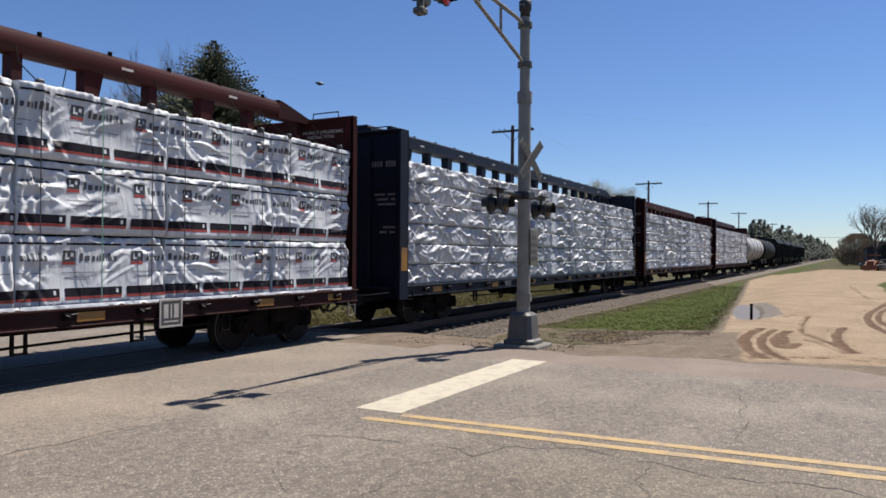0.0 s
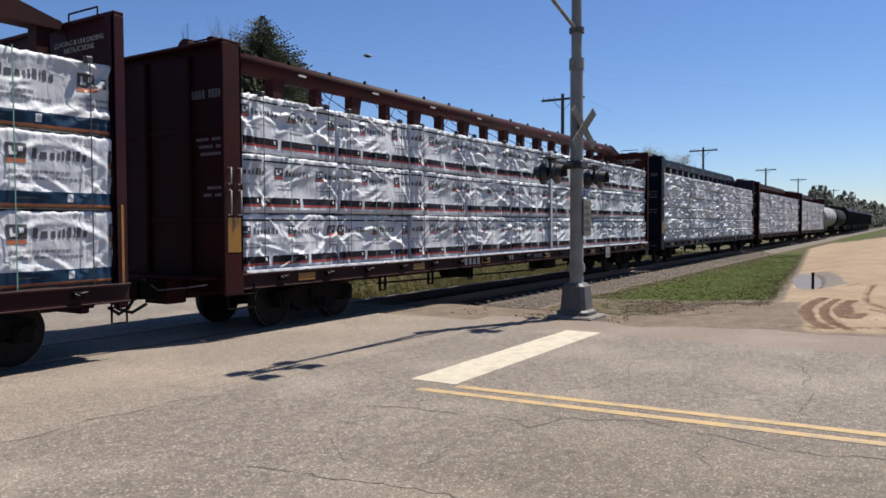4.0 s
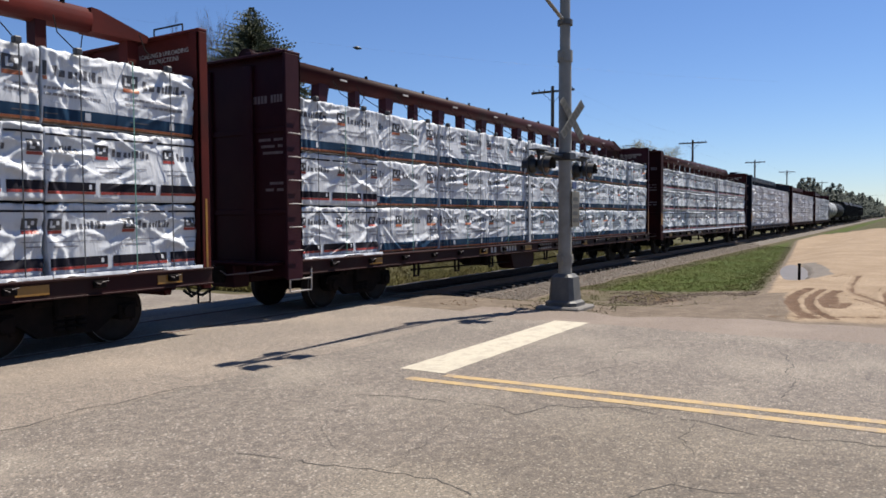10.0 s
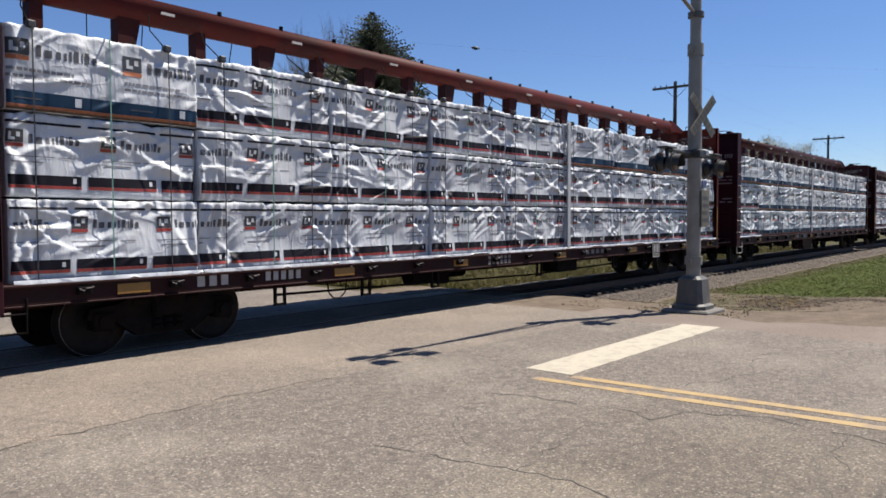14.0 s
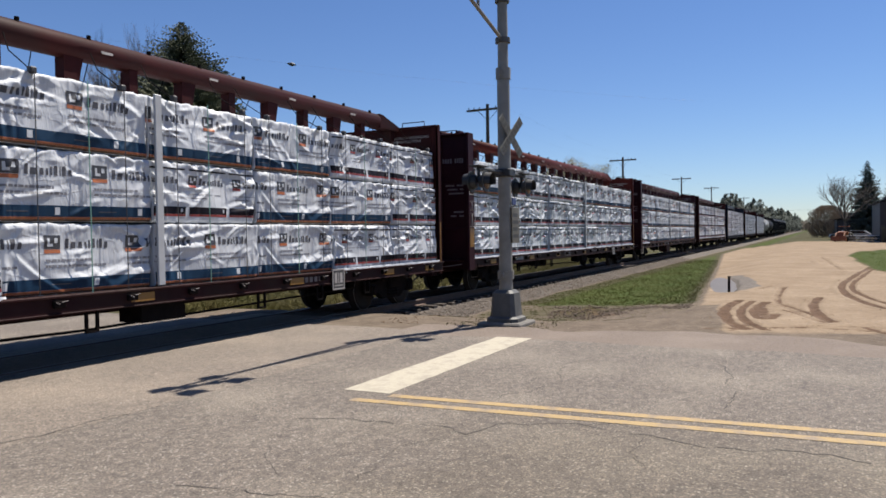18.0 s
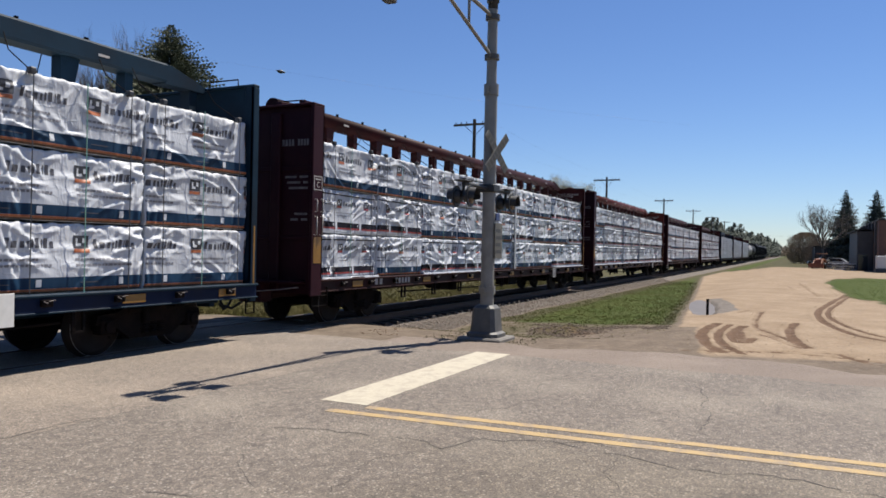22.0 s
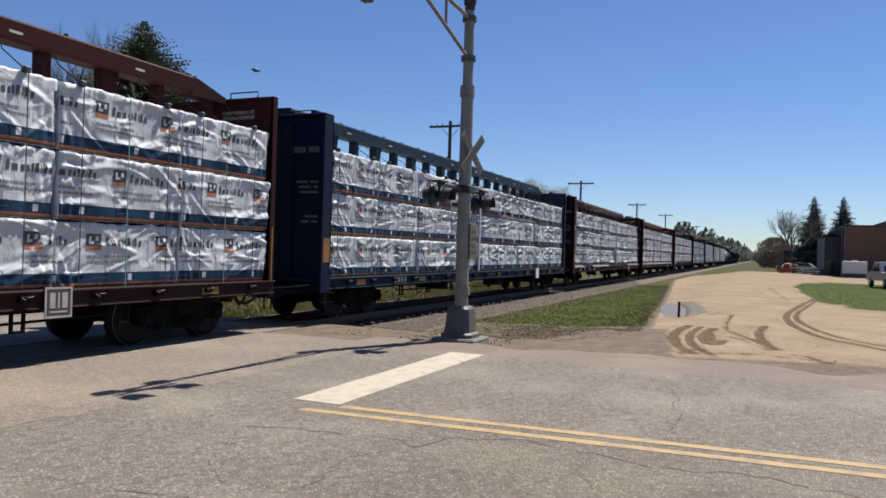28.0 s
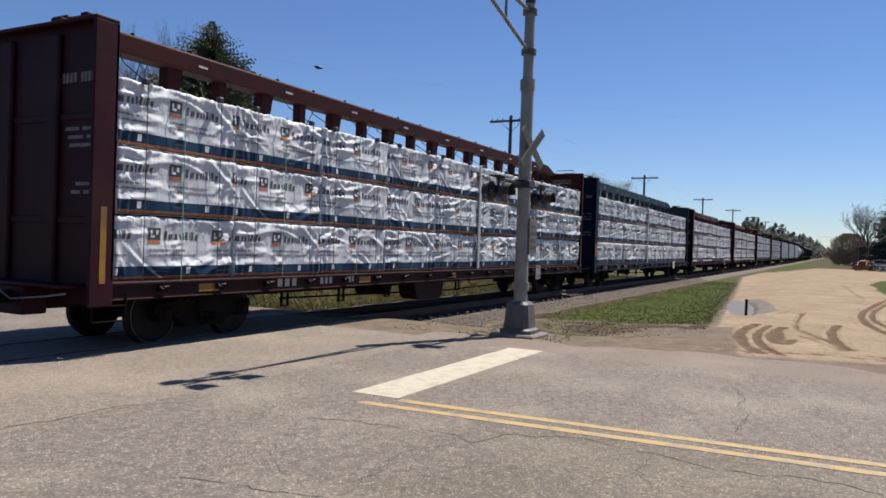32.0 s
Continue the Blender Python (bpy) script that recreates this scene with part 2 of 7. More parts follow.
RIMS = mat("polished_wheel_edge", (0.24, 0.23, 0.22), (0.13, 0.125, 0.12), 5, 0.5, 0.6)
CONC = mat("stained_concrete", (0.1628, 0.1529, 0.1382), (0.1184, 0.1085, 0.09866), 5, 0.9, bump=0.3, bscale=30)
TIMBER = mat("creosoted_timber", (0.0599, 0.04581, 0.03524), (0.03524, 0.02819, 0.02326), 5, 0.9, bump=0.4, bscale=20, rand=0.2)
POLEW = mat("grey_brown_pole_wood", (0.09161, 0.07399, 0.0599), (0.05638, 0.04651, 0.03876), 4, 0.9, bump=0.3, bscale=15)
STONE = mat("crushed_ballast", (0.1385, 0.1175, 0.0997), (0.04708, 0.03989, 0.03436), 20, 0.95, bump=1.0, bscale=26, stain=(0.06649, 0.05264, 0.04321), sscale=1.5, samt=0.45)
TWIG = mat("pale_grey_twigs", (0.1304, 0.1092, 0.1057), (0.08813, 0.07399, 0.07047), 6, 0.9)
BARK = mat("grey_bark", (0.1339, 0.1163, 0.09866), (0.08456, 0.07399, 0.06342), 6, 0.95, bump=0.4, bscale=14)
NEEDLE = mat("spruce_needles", (0.1304, 0.1375, 0.07752), (0.07047, 0.08104, 0.04933), 1.2, 0.8, rand=0.0)
NEEDLEF = mat("far_conifer_needles", (0.07047, 0.08456, 0.06342), (0.04228, 0.05497, 0.04228), 1.0, 0.85)
BUD = mat("spring_bud_leaves", (0.2537, 0.2396, 0.1409), (0.1832, 0.1691, 0.1057), 1.5, 0.8)
SHRUB = mat("brown_shrub_twigs", (0.2816, 0.2207, 0.1522), (0.1903, 0.1522, 0.1103), 1.5, 0.9)
BRICK = mat("red_brown_brick", (0.1496, 0.085, 0.0646), (0.1122, 0.0646, 0.051), 4, 0.9, bump=0.3, stain=(0.0816, 0.0578, 0.051), sscale=0.5, samt=0.4)
DARKSIDE = mat("dark_metal_siding", (0.05, 0.052, 0.058), (0.035, 0.036, 0.04), 1.5, 0.6)
ROOFM = mat("dark_roofing", (0.02819, 0.02819, 0.03171), None, 2, 0.8)
PALEGREEN = mat("pale_green_siding", (0.36, 0.42, 0.33), (0.29, 0.34, 0.27), 2, 0.7)
GREYSIDE = mat("grey_green_siding", (0.20, 0.22, 0.20), (0.15, 0.165, 0.15), 2, 0.7)
ROOFBR = mat("brown_shingle_roof", (0.07047, 0.05285, 0.04369), (0.04581, 0.03524, 0.0303), 3, 0.9)
WHITEPAINT = mat("white_house_paint", (0.72, 0.72, 0.70), (0.6, 0.6, 0.58), 2, 0.6)
GLASS = mat("dark_window_glass", (0.02, 0.024, 0.03), None, 3, 0.08)
TYRE = mat("black_tyre_rubber", (0.02, 0.02, 0.02), None, 8, 0.85)
CARSILV = mat("silver_car_paint", (0.296, 0.303, 0.3101), (0.2678, 0.2748, 0.2819), 3, 0.3, 0.5)
CARWHITE = mat("white_car_paint", (0.5285, 0.5285, 0.5285), (0.4933, 0.4933, 0.4933), 3, 0.3)
CARDARK = mat("dark_car_paint", (0.03, 0.032, 0.036), None, 3, 0.3)
ORANGEEQ = mat("orange_machine_paint", (0.2537, 0.07752, 0.02114), (0.155, 0.04933, 0.02114), 3, 0.6, stain=(0.1057, 0.07047, 0.04933), sscale=2, samt=0.4)
TAIL = mat("red_tail_lamp", (0.5, 0.01, 0.01), None, 5, 0.25, emit=(1, 0.05, 0.04, 0.5))
GREYTANK = mat("light_grey_tank_paint", (0.3534, 0.3534, 0.345), (0.2525, 0.2525, 0.244), 1.5, 0.5, stain=(0.1178, 0.101, 0.08415), sscale=0.8, samt=0.5)
STOPW = mat("worn_white_road_paint", (0.4228, 0.3841, 0.2995), (0.3383, 0.303, 0.2396), 22, 0.75, bump=0.5, bscale=90, stain=(0.2114, 0.1903, 0.155), sscale=5, samt=0.45)
YLINE = mat("worn_yellow_road_paint", (0.3646, 0.249, 0.09587), (0.2873, 0.2075, 0.1071), 30, 0.75, bump=0.5, bscale=90, stain=(0.1878, 0.1504, 0.1184), sscale=5, samt=0.7)
TAR = mat("open_dark_crack", (0.05074, 0.0451, 0.04059), (0.02819, 0.02537, 0.02255), 8, 0.95)
BLADE = mat("spring_grass_blades", (0.05457, 0.06946, 0.01612), (0.09302, 0.07939, 0.03472), 0.55, 0.9, spec=0.05)
LAWN = mat("fresh_lawn_blades", (0.03488, 0.06659, 0.00761), (0.05074, 0.07104, 0.01141), 0.6, 0.9, spec=0.05)
ROUGHG = mat("rough_olive_grass", (0.09161, 0.09161, 0.0296), (0.1339, 0.1092, 0.05285), 0.6, 0.9, spec=0.05)
LEAFL = mat("dead_leaf_litter", (0.1409, 0.08456, 0.04228), (0.08456, 0.05285, 0.02819), 9, 0.9)
WATER = mat("puddle_water", (0.1409, 0.1268, 0.1163), (0.1057, 0.09518, 0.08813), 2, 0.5, spec=0.15)


# ---- mesh helpers ----
class Geo:
    """Collects faces of one mesh, with a material slot and smoothing for each."""

    def __init__(self):
        self.v, self.f, self.m, self.s = [], [], [], []

    def add(self, vs, fs, slot=0, smooth=False):
        n = len(self.v)
        self.v += [tuple(p) for p in vs]
        for f in fs:
            self.f.append(tuple(i + n for i in f))
            self.m.append(slot)
            self.s.append(smooth)
        return self

    def box(self, x0, x1, y0, y1, z0, z1, slot=0, c=0.0):
        """A box; c chamfers its edges."""
        if c <= 0:
            v = [(x, y, z) for x in (x0, x1) for y in (y0, y1) for z in (z0, z1)]
            return self.add(v, [(0, 1, 3, 2), (4, 6, 7, 5), (0, 4, 5, 1), (2, 3, 7, 6), (0, 2, 6, 4), (1, 5, 7, 3)], slot)
        lo, hi = (x0, y0, z0), (x1, y1, z1)
        v, ids = [], {}
        for k in range(8):
            b = [(k >> a) & 1 for a in range(3)]
            for a in range(3):
                p = [hi[i] - c if b[i] else lo[i] + c for i in range(3)]
                p[a] = hi[a] if b[a] else lo[a]
                ids[(k, a)] = len(v)
                v.append(p)
        f = []
        for a in range(3):
            o1, o2 = [i for i in range(3) if i != a]
            for side in (0, 1):
                ks = [(side << a) | (p << o1) | (q << o2) for p, q in ((0, 0), (1, 0), (1, 1), (0, 1))]
                q = [ids[(k, a)] for k in ks]
                f.append(q if (side == 1) == (a != 1) else q[::-1])
            for p in (0, 1):
                for q in (0, 1):
                    k0 = (p << o1) | (q << o2)
                    k1 = k0 | (1 << a)
                    f.append([ids[(k0, o1)], ids[(k1, o1)], ids[(k1, o2)], ids[(k0, o2)]])
        for k in range(8):
            f.append([ids[(k, 0)], ids[(k, 1)], ids[(k, 2)]])
        return self.add(v, f, slot)

    def cyl(self, p0, p1, r0, r1=None, n=12, slot=0, caps=True, smooth=True):
        p0, p1 = Vector(p0), Vector(p1)
        r1 = r0 if r1 is None else r1
        d = (p1 - p0).normalized()
        u = d.orthogonal().normalized()
        w = d.cross(u)
        ring = [(math.cos(2 * math.pi * k / n), math.sin(2 * math.pi * k / n)) for k in range(n)]
        v = [p0 + (u * a + w * b) * r0 for a, b in ring] + [p1 + (u * a + w * b) * r1 for a, b in ring]
        self.add(v, [(k, (k + 1) % n, n + (k + 1) % n, n + k) for k in range(n)], slot, smooth)
        if caps:
            self.add(v, [tuple(range(n))[::-1], tuple(range(n, 2 * n))], slot)
        return self

    def tube(self, pts, r, n=6, slot=0):
        """One unbroken pipe through the points."""
        pts = [Vector(p) for p in pts]
        v = []
        u = None
        for k, p in enumerate(pts):
            d = (pts[min(k + 1, len(pts) - 1)] - pts[max(k - 1, 0)]).normalized()
            u = d.orthogonal().normalized() if u is None else (u - d * u.dot(d)).normalized()
            w = d.cross(u)
            v += [p + (u * math.cos(2 * math.pi * q / n) + w * math.sin(2 * math.pi * q / n)) * r for q in range(n)]
        m = len(pts)
        self.add(v, [(a * n + q, a * n + (q + 1) % n, (a + 1) * n + (q + 1) % n, (a + 1) * n + q) for a in range(m - 1) for q in range(n)], slot, True)
        return self.add(v, [tuple(range(n))[::-1], tuple(range((m - 1) * n, m * n))], slot)

    def lathe(self, axis_pts, n=16, slot=0, centre=(0, 0, 0), axis="z"):
        """axis_pts: (height, radius) pairs turned about an axis."""
        v = []
        for h, r in axis_pts:
            for k in range(n):
                a, b = r * math.cos(2 * math.pi * k / n), r * math.sin(2 * math.pi * k / n)
                p = {"z": (a, b, h), "x": (h, a, b), "y": (b, h, a)}[axis]
                v.append((p[0] + centre[0], p[1] + centre[1], p[2] + centre[2]))
        f = [(j * n + k, j * n + (k + 1) % n, (j + 1) * n + (k + 1) % n, (j + 1) * n + k) for j in range(len(axis_pts) - 1) for k in range(n)]
        self.add(v, f, slot, True)
        return self.add(v, [tuple(range(n))[::-1], tuple(range((len(axis_pts) - 1) * n, len(axis_pts) * n))], slot)

    def prism(self, poly, y0, y1, slot=0, axis="y"):
        """A polygon in x, z pushed out along y (or y, z along x; x, y along z)."""
        put = {"y": lambda a, b, c: (a, c, b), "x": lambda a, b, c: (c, a, b), "z": lambda a, b, c: (a, b, c)}[axis]
        n = len(poly)
        v = [put(a, b, y0) for a, b in poly] + [put(a, b, y1) for a, b in poly]
        return self.add(v, [tuple(range(n)), tuple(range(n, 2 * n))[::-1]] + [(k, n + k, n + (k + 1) % n, (k + 1) % n) for k in range(n)], slot)

    def mesh(self, name, *mats):
        me = bpy.data.meshes.new(name)
        me.from_pydata(self.v, [], self.f)
        for m in mats:
            me.materials.append(m)
        me.polygons.foreach_set("material_index", self.m)
        me.polygons.foreach_set("use_smooth", self.s)
        bm = bmesh.new()
        bm.from_mesh(me)
        bmesh.ops.recalc_face_normals(bm, faces=bm.faces)
        bm.to_mesh(me)
        bm.free()
        me.update()
        return me


def part(name, geo, mats, parent=None, label="", m=None):
    """One mesh object, under a thing or a part."""
    me = geo if isinstance(geo, bpy.types.Mesh) else geo.mesh(name, *(mats if isinstance(mats, (list, tuple)) else [mats]))
    ob = new(name, me)
    if parent:
        ob.parent = parent
    if m is not None:
        ob.matrix_basis = m
    if label:
        ob["label"] = label
    return ob


def thing(name, label, category, group="", kind="", m=None):
    ob = new(name)
    ob.empty_display_size = 0.3
    if m is not None:
        ob.matrix_basis = m
    return tagged(ob, label, category, group, kind)


def smooth(a, b, x):
    t = min(1.0, max(0.0, (x - a) / (b - a)))
    return t * t * (3 - 2 * t)


# ---- plan ----
TRACK_Y = 10.7          # centreline of the track, which runs along x
CAR = 24.5              # pitch of the cars
ROAD_X0, ROAD_X1 = 1.4, 12.0
RUN = [(0, -8.99), (5, 13.0), (10.5, 36.96), (14.5, 54.25), (16.5, 63.06), (22.5, 89.11), (28, 112.83), (32, 129.82)]


def corridor(x, y):
    """How far the ground dips beside the raised track."""
    along = max(smooth(14.4, 18.5, x), smooth(0.5, -3.0, x))
    return along * smooth(8.6, 5.2, abs(y - TRACK_Y))


RUTS = [  # tyre tracks on the lot: half width, strength, line
    (0.13, 1.0, [(20.6, 1.8), (18.7, 1.94), (17.4, 1.85), (16.1, 1.65), (15.35, 1.44), (14.75, 1.2)]),
    (0.09, 1.0, [(20.5, 1.48), (18.85, 1.58), (17.5, 1.51), (16.25, 1.33), (15.4, 1.11), (14.7, 0.86)]),
    (0.12, 1.0, [(20.3, 1.16), (18.8, 1.29), (17.3, 1.2), (16.5, 1.0), (16.9, 0.86), (17.6, 0.82)]),
    (0.075, 0.85, [(14.7, 1.9), (14.9, 1.2), (15.2, 0.6), (15.3, 0.0), (15.2, -0.6), (15.0, -1.2), (14.7, -1.8), (14.2, -2.8)]),
    (0.09, 0.6, [(24.7, 1.75), (25.4, 1.5), (26.4, 1.3)]),
    (0.07, 0.75, [(25.9, 0.9), (23.1, 0.95), (20.3, 0.85), (19.1, 0.5), (17.7, 0.1), (16.3, -0.2)]),
    (0.06, 0.75, [(18.6, 0.75), (17.9, 0.4), (16.8, 0.05), (16.3, -0.15)]),
    (0.11, 0.95, [(22.2, -0.05), (19.9, 0.1), (17.9, 0.0), (16.4, -0.25)]),
    (0.11, 1.0, [(39.5, -2.2), (31.1, -1.1), (26.8, -0.7), (23.8, -0.7), (21.4, -0.95), (19.4, -1.4), (18.6, -1.8), (17.2, -2.6)]),
    (0.085, 1.0, [(40.9, -2.6), (32.1, -1.5), (28.5, -1.1), (25.1, -0.95), (22.3, -1.2), (20.4, -1.6), (19.3, -1.95), (18.0, -2.7)]),
    (0.12, 0.5, [(52.0, 1.2), (48.1, 0.4), (44.0, 0.1)]),
    (0.05, 0.8, [(14.49, 1.62), (14.85, 0.94), (15.29, 0.42), (15.78, -0.1)]),
    (0.05, 0.6, [(15.78, -0.1), (15.76, -0.58), (15.66, -1.0)]),
    (0.07, 0.7, [(15.68, -0.75), (14.87, -1.07), (14.41, -1.45), (13.74, -1.77)]),
    (0.1, 0.45, [(25.85, 1.01), (21.85, 0.98), (19.73, 0.77), (17.91, 0.34), (16.11, -0.08)]),
    (0.16, 0.75, [(19.33, 1.27), (17.61, 1.11), (16.93, 0.94)]),
    (0.1, 0.8, [(18.42, 1.6), (16.82, 1.44), (15.33, 1.2)]),
    (0.25, 0.5, [(35.34, -0.73), (35.44, -1.23)]),
    (0.3, 0.5, [(51.79, -2.29), (41.79, -2.36), (35.04, -2.72)]),
    (0.12, 0.5, [(53.8, -0.3), (43.9, -0.7), (37.2, -1.0)]),
]


def rounded(line, n=6):
    """A smooth curve through the points."""
    out = []
    for k in range(len(line) - 1):
        p0, p1, p2, p3 = (Vector(line[max(0, min(len(line) - 1, k + d))]) for d in (-1, 0, 1, 2))
        for q in range(n):
            t = q / n
            v = 0.5 * (2 * p1 + (p2 - p0) * t + (2 * p0 - 5 * p1 + 4 * p2 - p3) * t * t + (3 * p1 - p0 - 3 * p2 + p3) * t**3)
            out.append((v.x, v.y))
    return out + [line[-1]]


CURVES = [(half, share, rounded(line)) for half, share, line in RUTS]


def rut(x, y):
    """Distance to the nearest track in half widths, and how strongly it is marked."""
    best, mark = 9.0, 0.0
    for half, share, line in CURVES:
        for (xa, ya), (xb, yb) in zip(line, line[1:]):
            if x < min(xa, xb) - 0.6 or x > max(xa, xb) + 0.6 or y < min(ya, yb) - 0.6 or y > max(ya, yb) + 0.6:
                continue
            dx, dy = xb - xa, yb - ya
            t = min(1, max(0, ((x - xa) * dx + (y - ya) * dy) / (dx * dx + dy * dy)))
            r = math.hypot(x - xa - t * dx, y - ya - t * dy) / half
            if r < best:
                best, mark = r, share
    return best + 0.35 * noise.noise((x * 2.5, y * 2.5, 8)), mark


def pool(x, y):
    """Below one inside the shallow puddle at the edge of the lot."""
    return math.hypot((x - 28.4) / 3.9, (y - 3.0 - 0.12 * (x - 28.4)) / 0.42) + 0.16 * noise.noise((x * 0.8, y * 2.2, 2))


def gz(x, y):
    z = -0.03 - 0.40 * corridor(x, y)
    if 23 < x < 34 and 1.8 < y < 4.4:
        z += (-0.185 - z) * smooth(1.35, 0.95, pool(x, y))
    if -30 < x < 90 and -30 < y < 30:
        z += 0.025 * noise.noise((x * 0.35, y * 0.35, 3.0)) * smooth(12.5, 14.5, x)
        if x > 14:
            r, mark = rut(x, y)
            if r < 5:
                z += mark * (-0.035 * max(0, 1 - r) + 0.025 * math.exp(-((r - 1.8) / 0.6) ** 2))
            mound = math.hypot((x - 19.9) / 1.2, (y - 5.7) / 1.1)
            z += 0.24 * max(0, 1 - mound) * (0.6 + 0.6 * noise.noise((x * 3, y * 3, 0)) + 0.35 * noise.noise((x * 9, y * 9, 4)))
    return z


def edge_lot(x):
    """The y below which the sandy lot lies."""
    if x < 19.4:
        return 2.2 - 0.5 * smooth(19.4, 14.8, x)
    if x < 73:
        return 2.63 + 0.093 * (x - 19.4)
    return 7.6 - 2.2 * smooth(90, 114, x)


# ---- ground ----
def axis_steps(fine, lo, hi, mid, coarse, far):
    """Fine steps from lo to hi, coarser ones out to mid, then growing steps out to +-far."""
    out = list(np.arange(lo, hi, fine)) + list(np.arange(hi, mid, coarse))
    step, a = coarse, mid
    while a < far:
        out.append(a)
        step *= 1.16
        a += step
    out.append(far)
    left, a = [], lo
    while a > lo - 6:
        a -= coarse
        left.append(a)
    step = coarse
    while a > -far:
        step *= 1.16
        a -= step
        left.append(max(a, -far))
    return left[::-1] + out


def ground_material():
    m = bpy.data.materials.new("ground_cover")
    m.use_nodes = True
    nt = m.node_tree
    N, Lk = nt.nodes, nt.links
    b = N["Principled BSDF"]
    b.inputs["Roughness"].default_value = 0.95
    b.inputs["Specular IOR Level"].default_value = 0.12
    tc = N.new("ShaderNodeTexCoord")

    def tint(c1, c2, scale, detail=8):
        n = N.new("ShaderNodeTexNoise")
        n.inputs["Scale"].default_value, n.inputs["Detail"].default_value, n.inputs["Roughness"].default_value = scale, detail, 0.7
        Lk.new(tc.outputs["Object"], n.inputs["Vector"])
        r = N.new("ShaderNodeValToRGB")
        r.color_ramp.elements[0].position, r.color_ramp.elements[1].position = 0.33, 0.67
        r.color_ramp.elements[0].color, r.color_ramp.elements[1].color = (*c1, 1), (*c2, 1)
        Lk.new(n.outputs["Fac"], r.inputs["Fac"])
        return r.outputs["Color"]

    def grain(c):
        """Coarse grit over a tint."""
        n = N.new("ShaderNodeTexNoise")
        n.inputs["Scale"].default_value, n.inputs["Detail"].default_value, n.inputs["Roughness"].default_value = 7, 9, 0.75
        Lk.new(tc.outputs["Object"], n.inputs["Vector"])
        r = N.new("ShaderNodeMapRange")
        r.inputs["From Min"].default_value, r.inputs["From Max"].default_value = 0.3, 0.7
        r.inputs["To Min"].default_value, r.inputs["To Max"].default_value = 0.78, 1.16
        Lk.new(n.outputs["Fac"], r.inputs["Value"])
        h = N.new("ShaderNodeHueSaturation")
        Lk.new(r.outputs[0], h.inputs["Value"])
        Lk.new(c, h.inputs["Color"])
        return h.outputs["Color"]

    def mask(attr, scale, amount, soft=0.12):
        a = N.new("ShaderNodeAttribute")
        a.attribute_name = attr
        n = N.new("ShaderNodeTexNoise")
        n.inputs["Scale"].default_value, n.inputs["Detail"].default_value = scale, 6
        Lk.new(tc.outputs["Object"], n.inputs["Vector"])
        s = N.new("ShaderNodeMath")
        s.operation = "MULTIPLY_ADD"
        Lk.new(n.outputs["Fac"], s.inputs[0])
        s.inputs[1].default_value = amount
        Lk.new(a.outputs["Fac"], s.inputs[2])
        r = N.new("ShaderNodeMapRange")
        r.inputs["From Min"].default_value, r.inputs["From Max"].default_value = 0.5 + amount * 0.5 - soft, 0.5 + amount * 0.5 + soft
        Lk.new(s.outputs[0], r.inputs["Value"])
        return r.outputs[0]

    def mix(f, a, c):
        x = N.new("ShaderNodeMix")
        x.data_type = "RGBA"
        Lk.new(f, x.inputs["Factor"])
        Lk.new(a, x.inputs["A"])
        Lk.new(c, x.inputs["B"])
        return x.outputs["Result"]

    col = grain(tint((0.09025, 0.07126, 0.05443), (0.157, 0.1251, 0.09727), 1.6))
    col = mix(mask("sand", 1.2, 0.5), col, grain(tint((0.1771, 0.1291, 0.08711), (0.264, 0.2051, 0.1462), 0.5)))
    col = mix(mask("mud", 2.2, 0.5, 0.20), col, grain(tint((0.06682, 0.04034, 0.02517), (0.127, 0.08068, 0.05307), 3)))
    col = mix(mask("wet", 2.0, 0.4), col, tint((0.09685, 0.08541, 0.0762), (0.1604, 0.1412, 0.1245), 3))
    col = mix(mask("grass", 1.5, 0.9, 0.2), col, grain(tint((0.03475, 0.04034, 0.01497), (0.07685, 0.06454, 0.03538), 1.1)))
    col = mix(mask("lawn", 0.8, 0.6, 0.2), col, grain(tint((0.03074, 0.05244, 0.006804), (0.05346, 0.06185, 0.01361), 1.2)))
    Lk.new(col, b.inputs["Base Color"])
    n = N.new("ShaderNodeTexNoise")
    n.inputs["Scale"].default_value, n.inputs["Detail"].default_value = 9, 10
    Lk.new(tc.outputs["Object"], n.inputs["Vector"])
    bp = N.new("ShaderNodeBump")
    bp.inputs["Strength"].default_value, bp.inputs["Distance"].default_value = 0.6, 0.05
    Lk.new(n.outputs["Fac"], bp.inputs["Height"])
    Lk.new(bp.outputs["Normal"], b.inputs["Normal"])
    return m


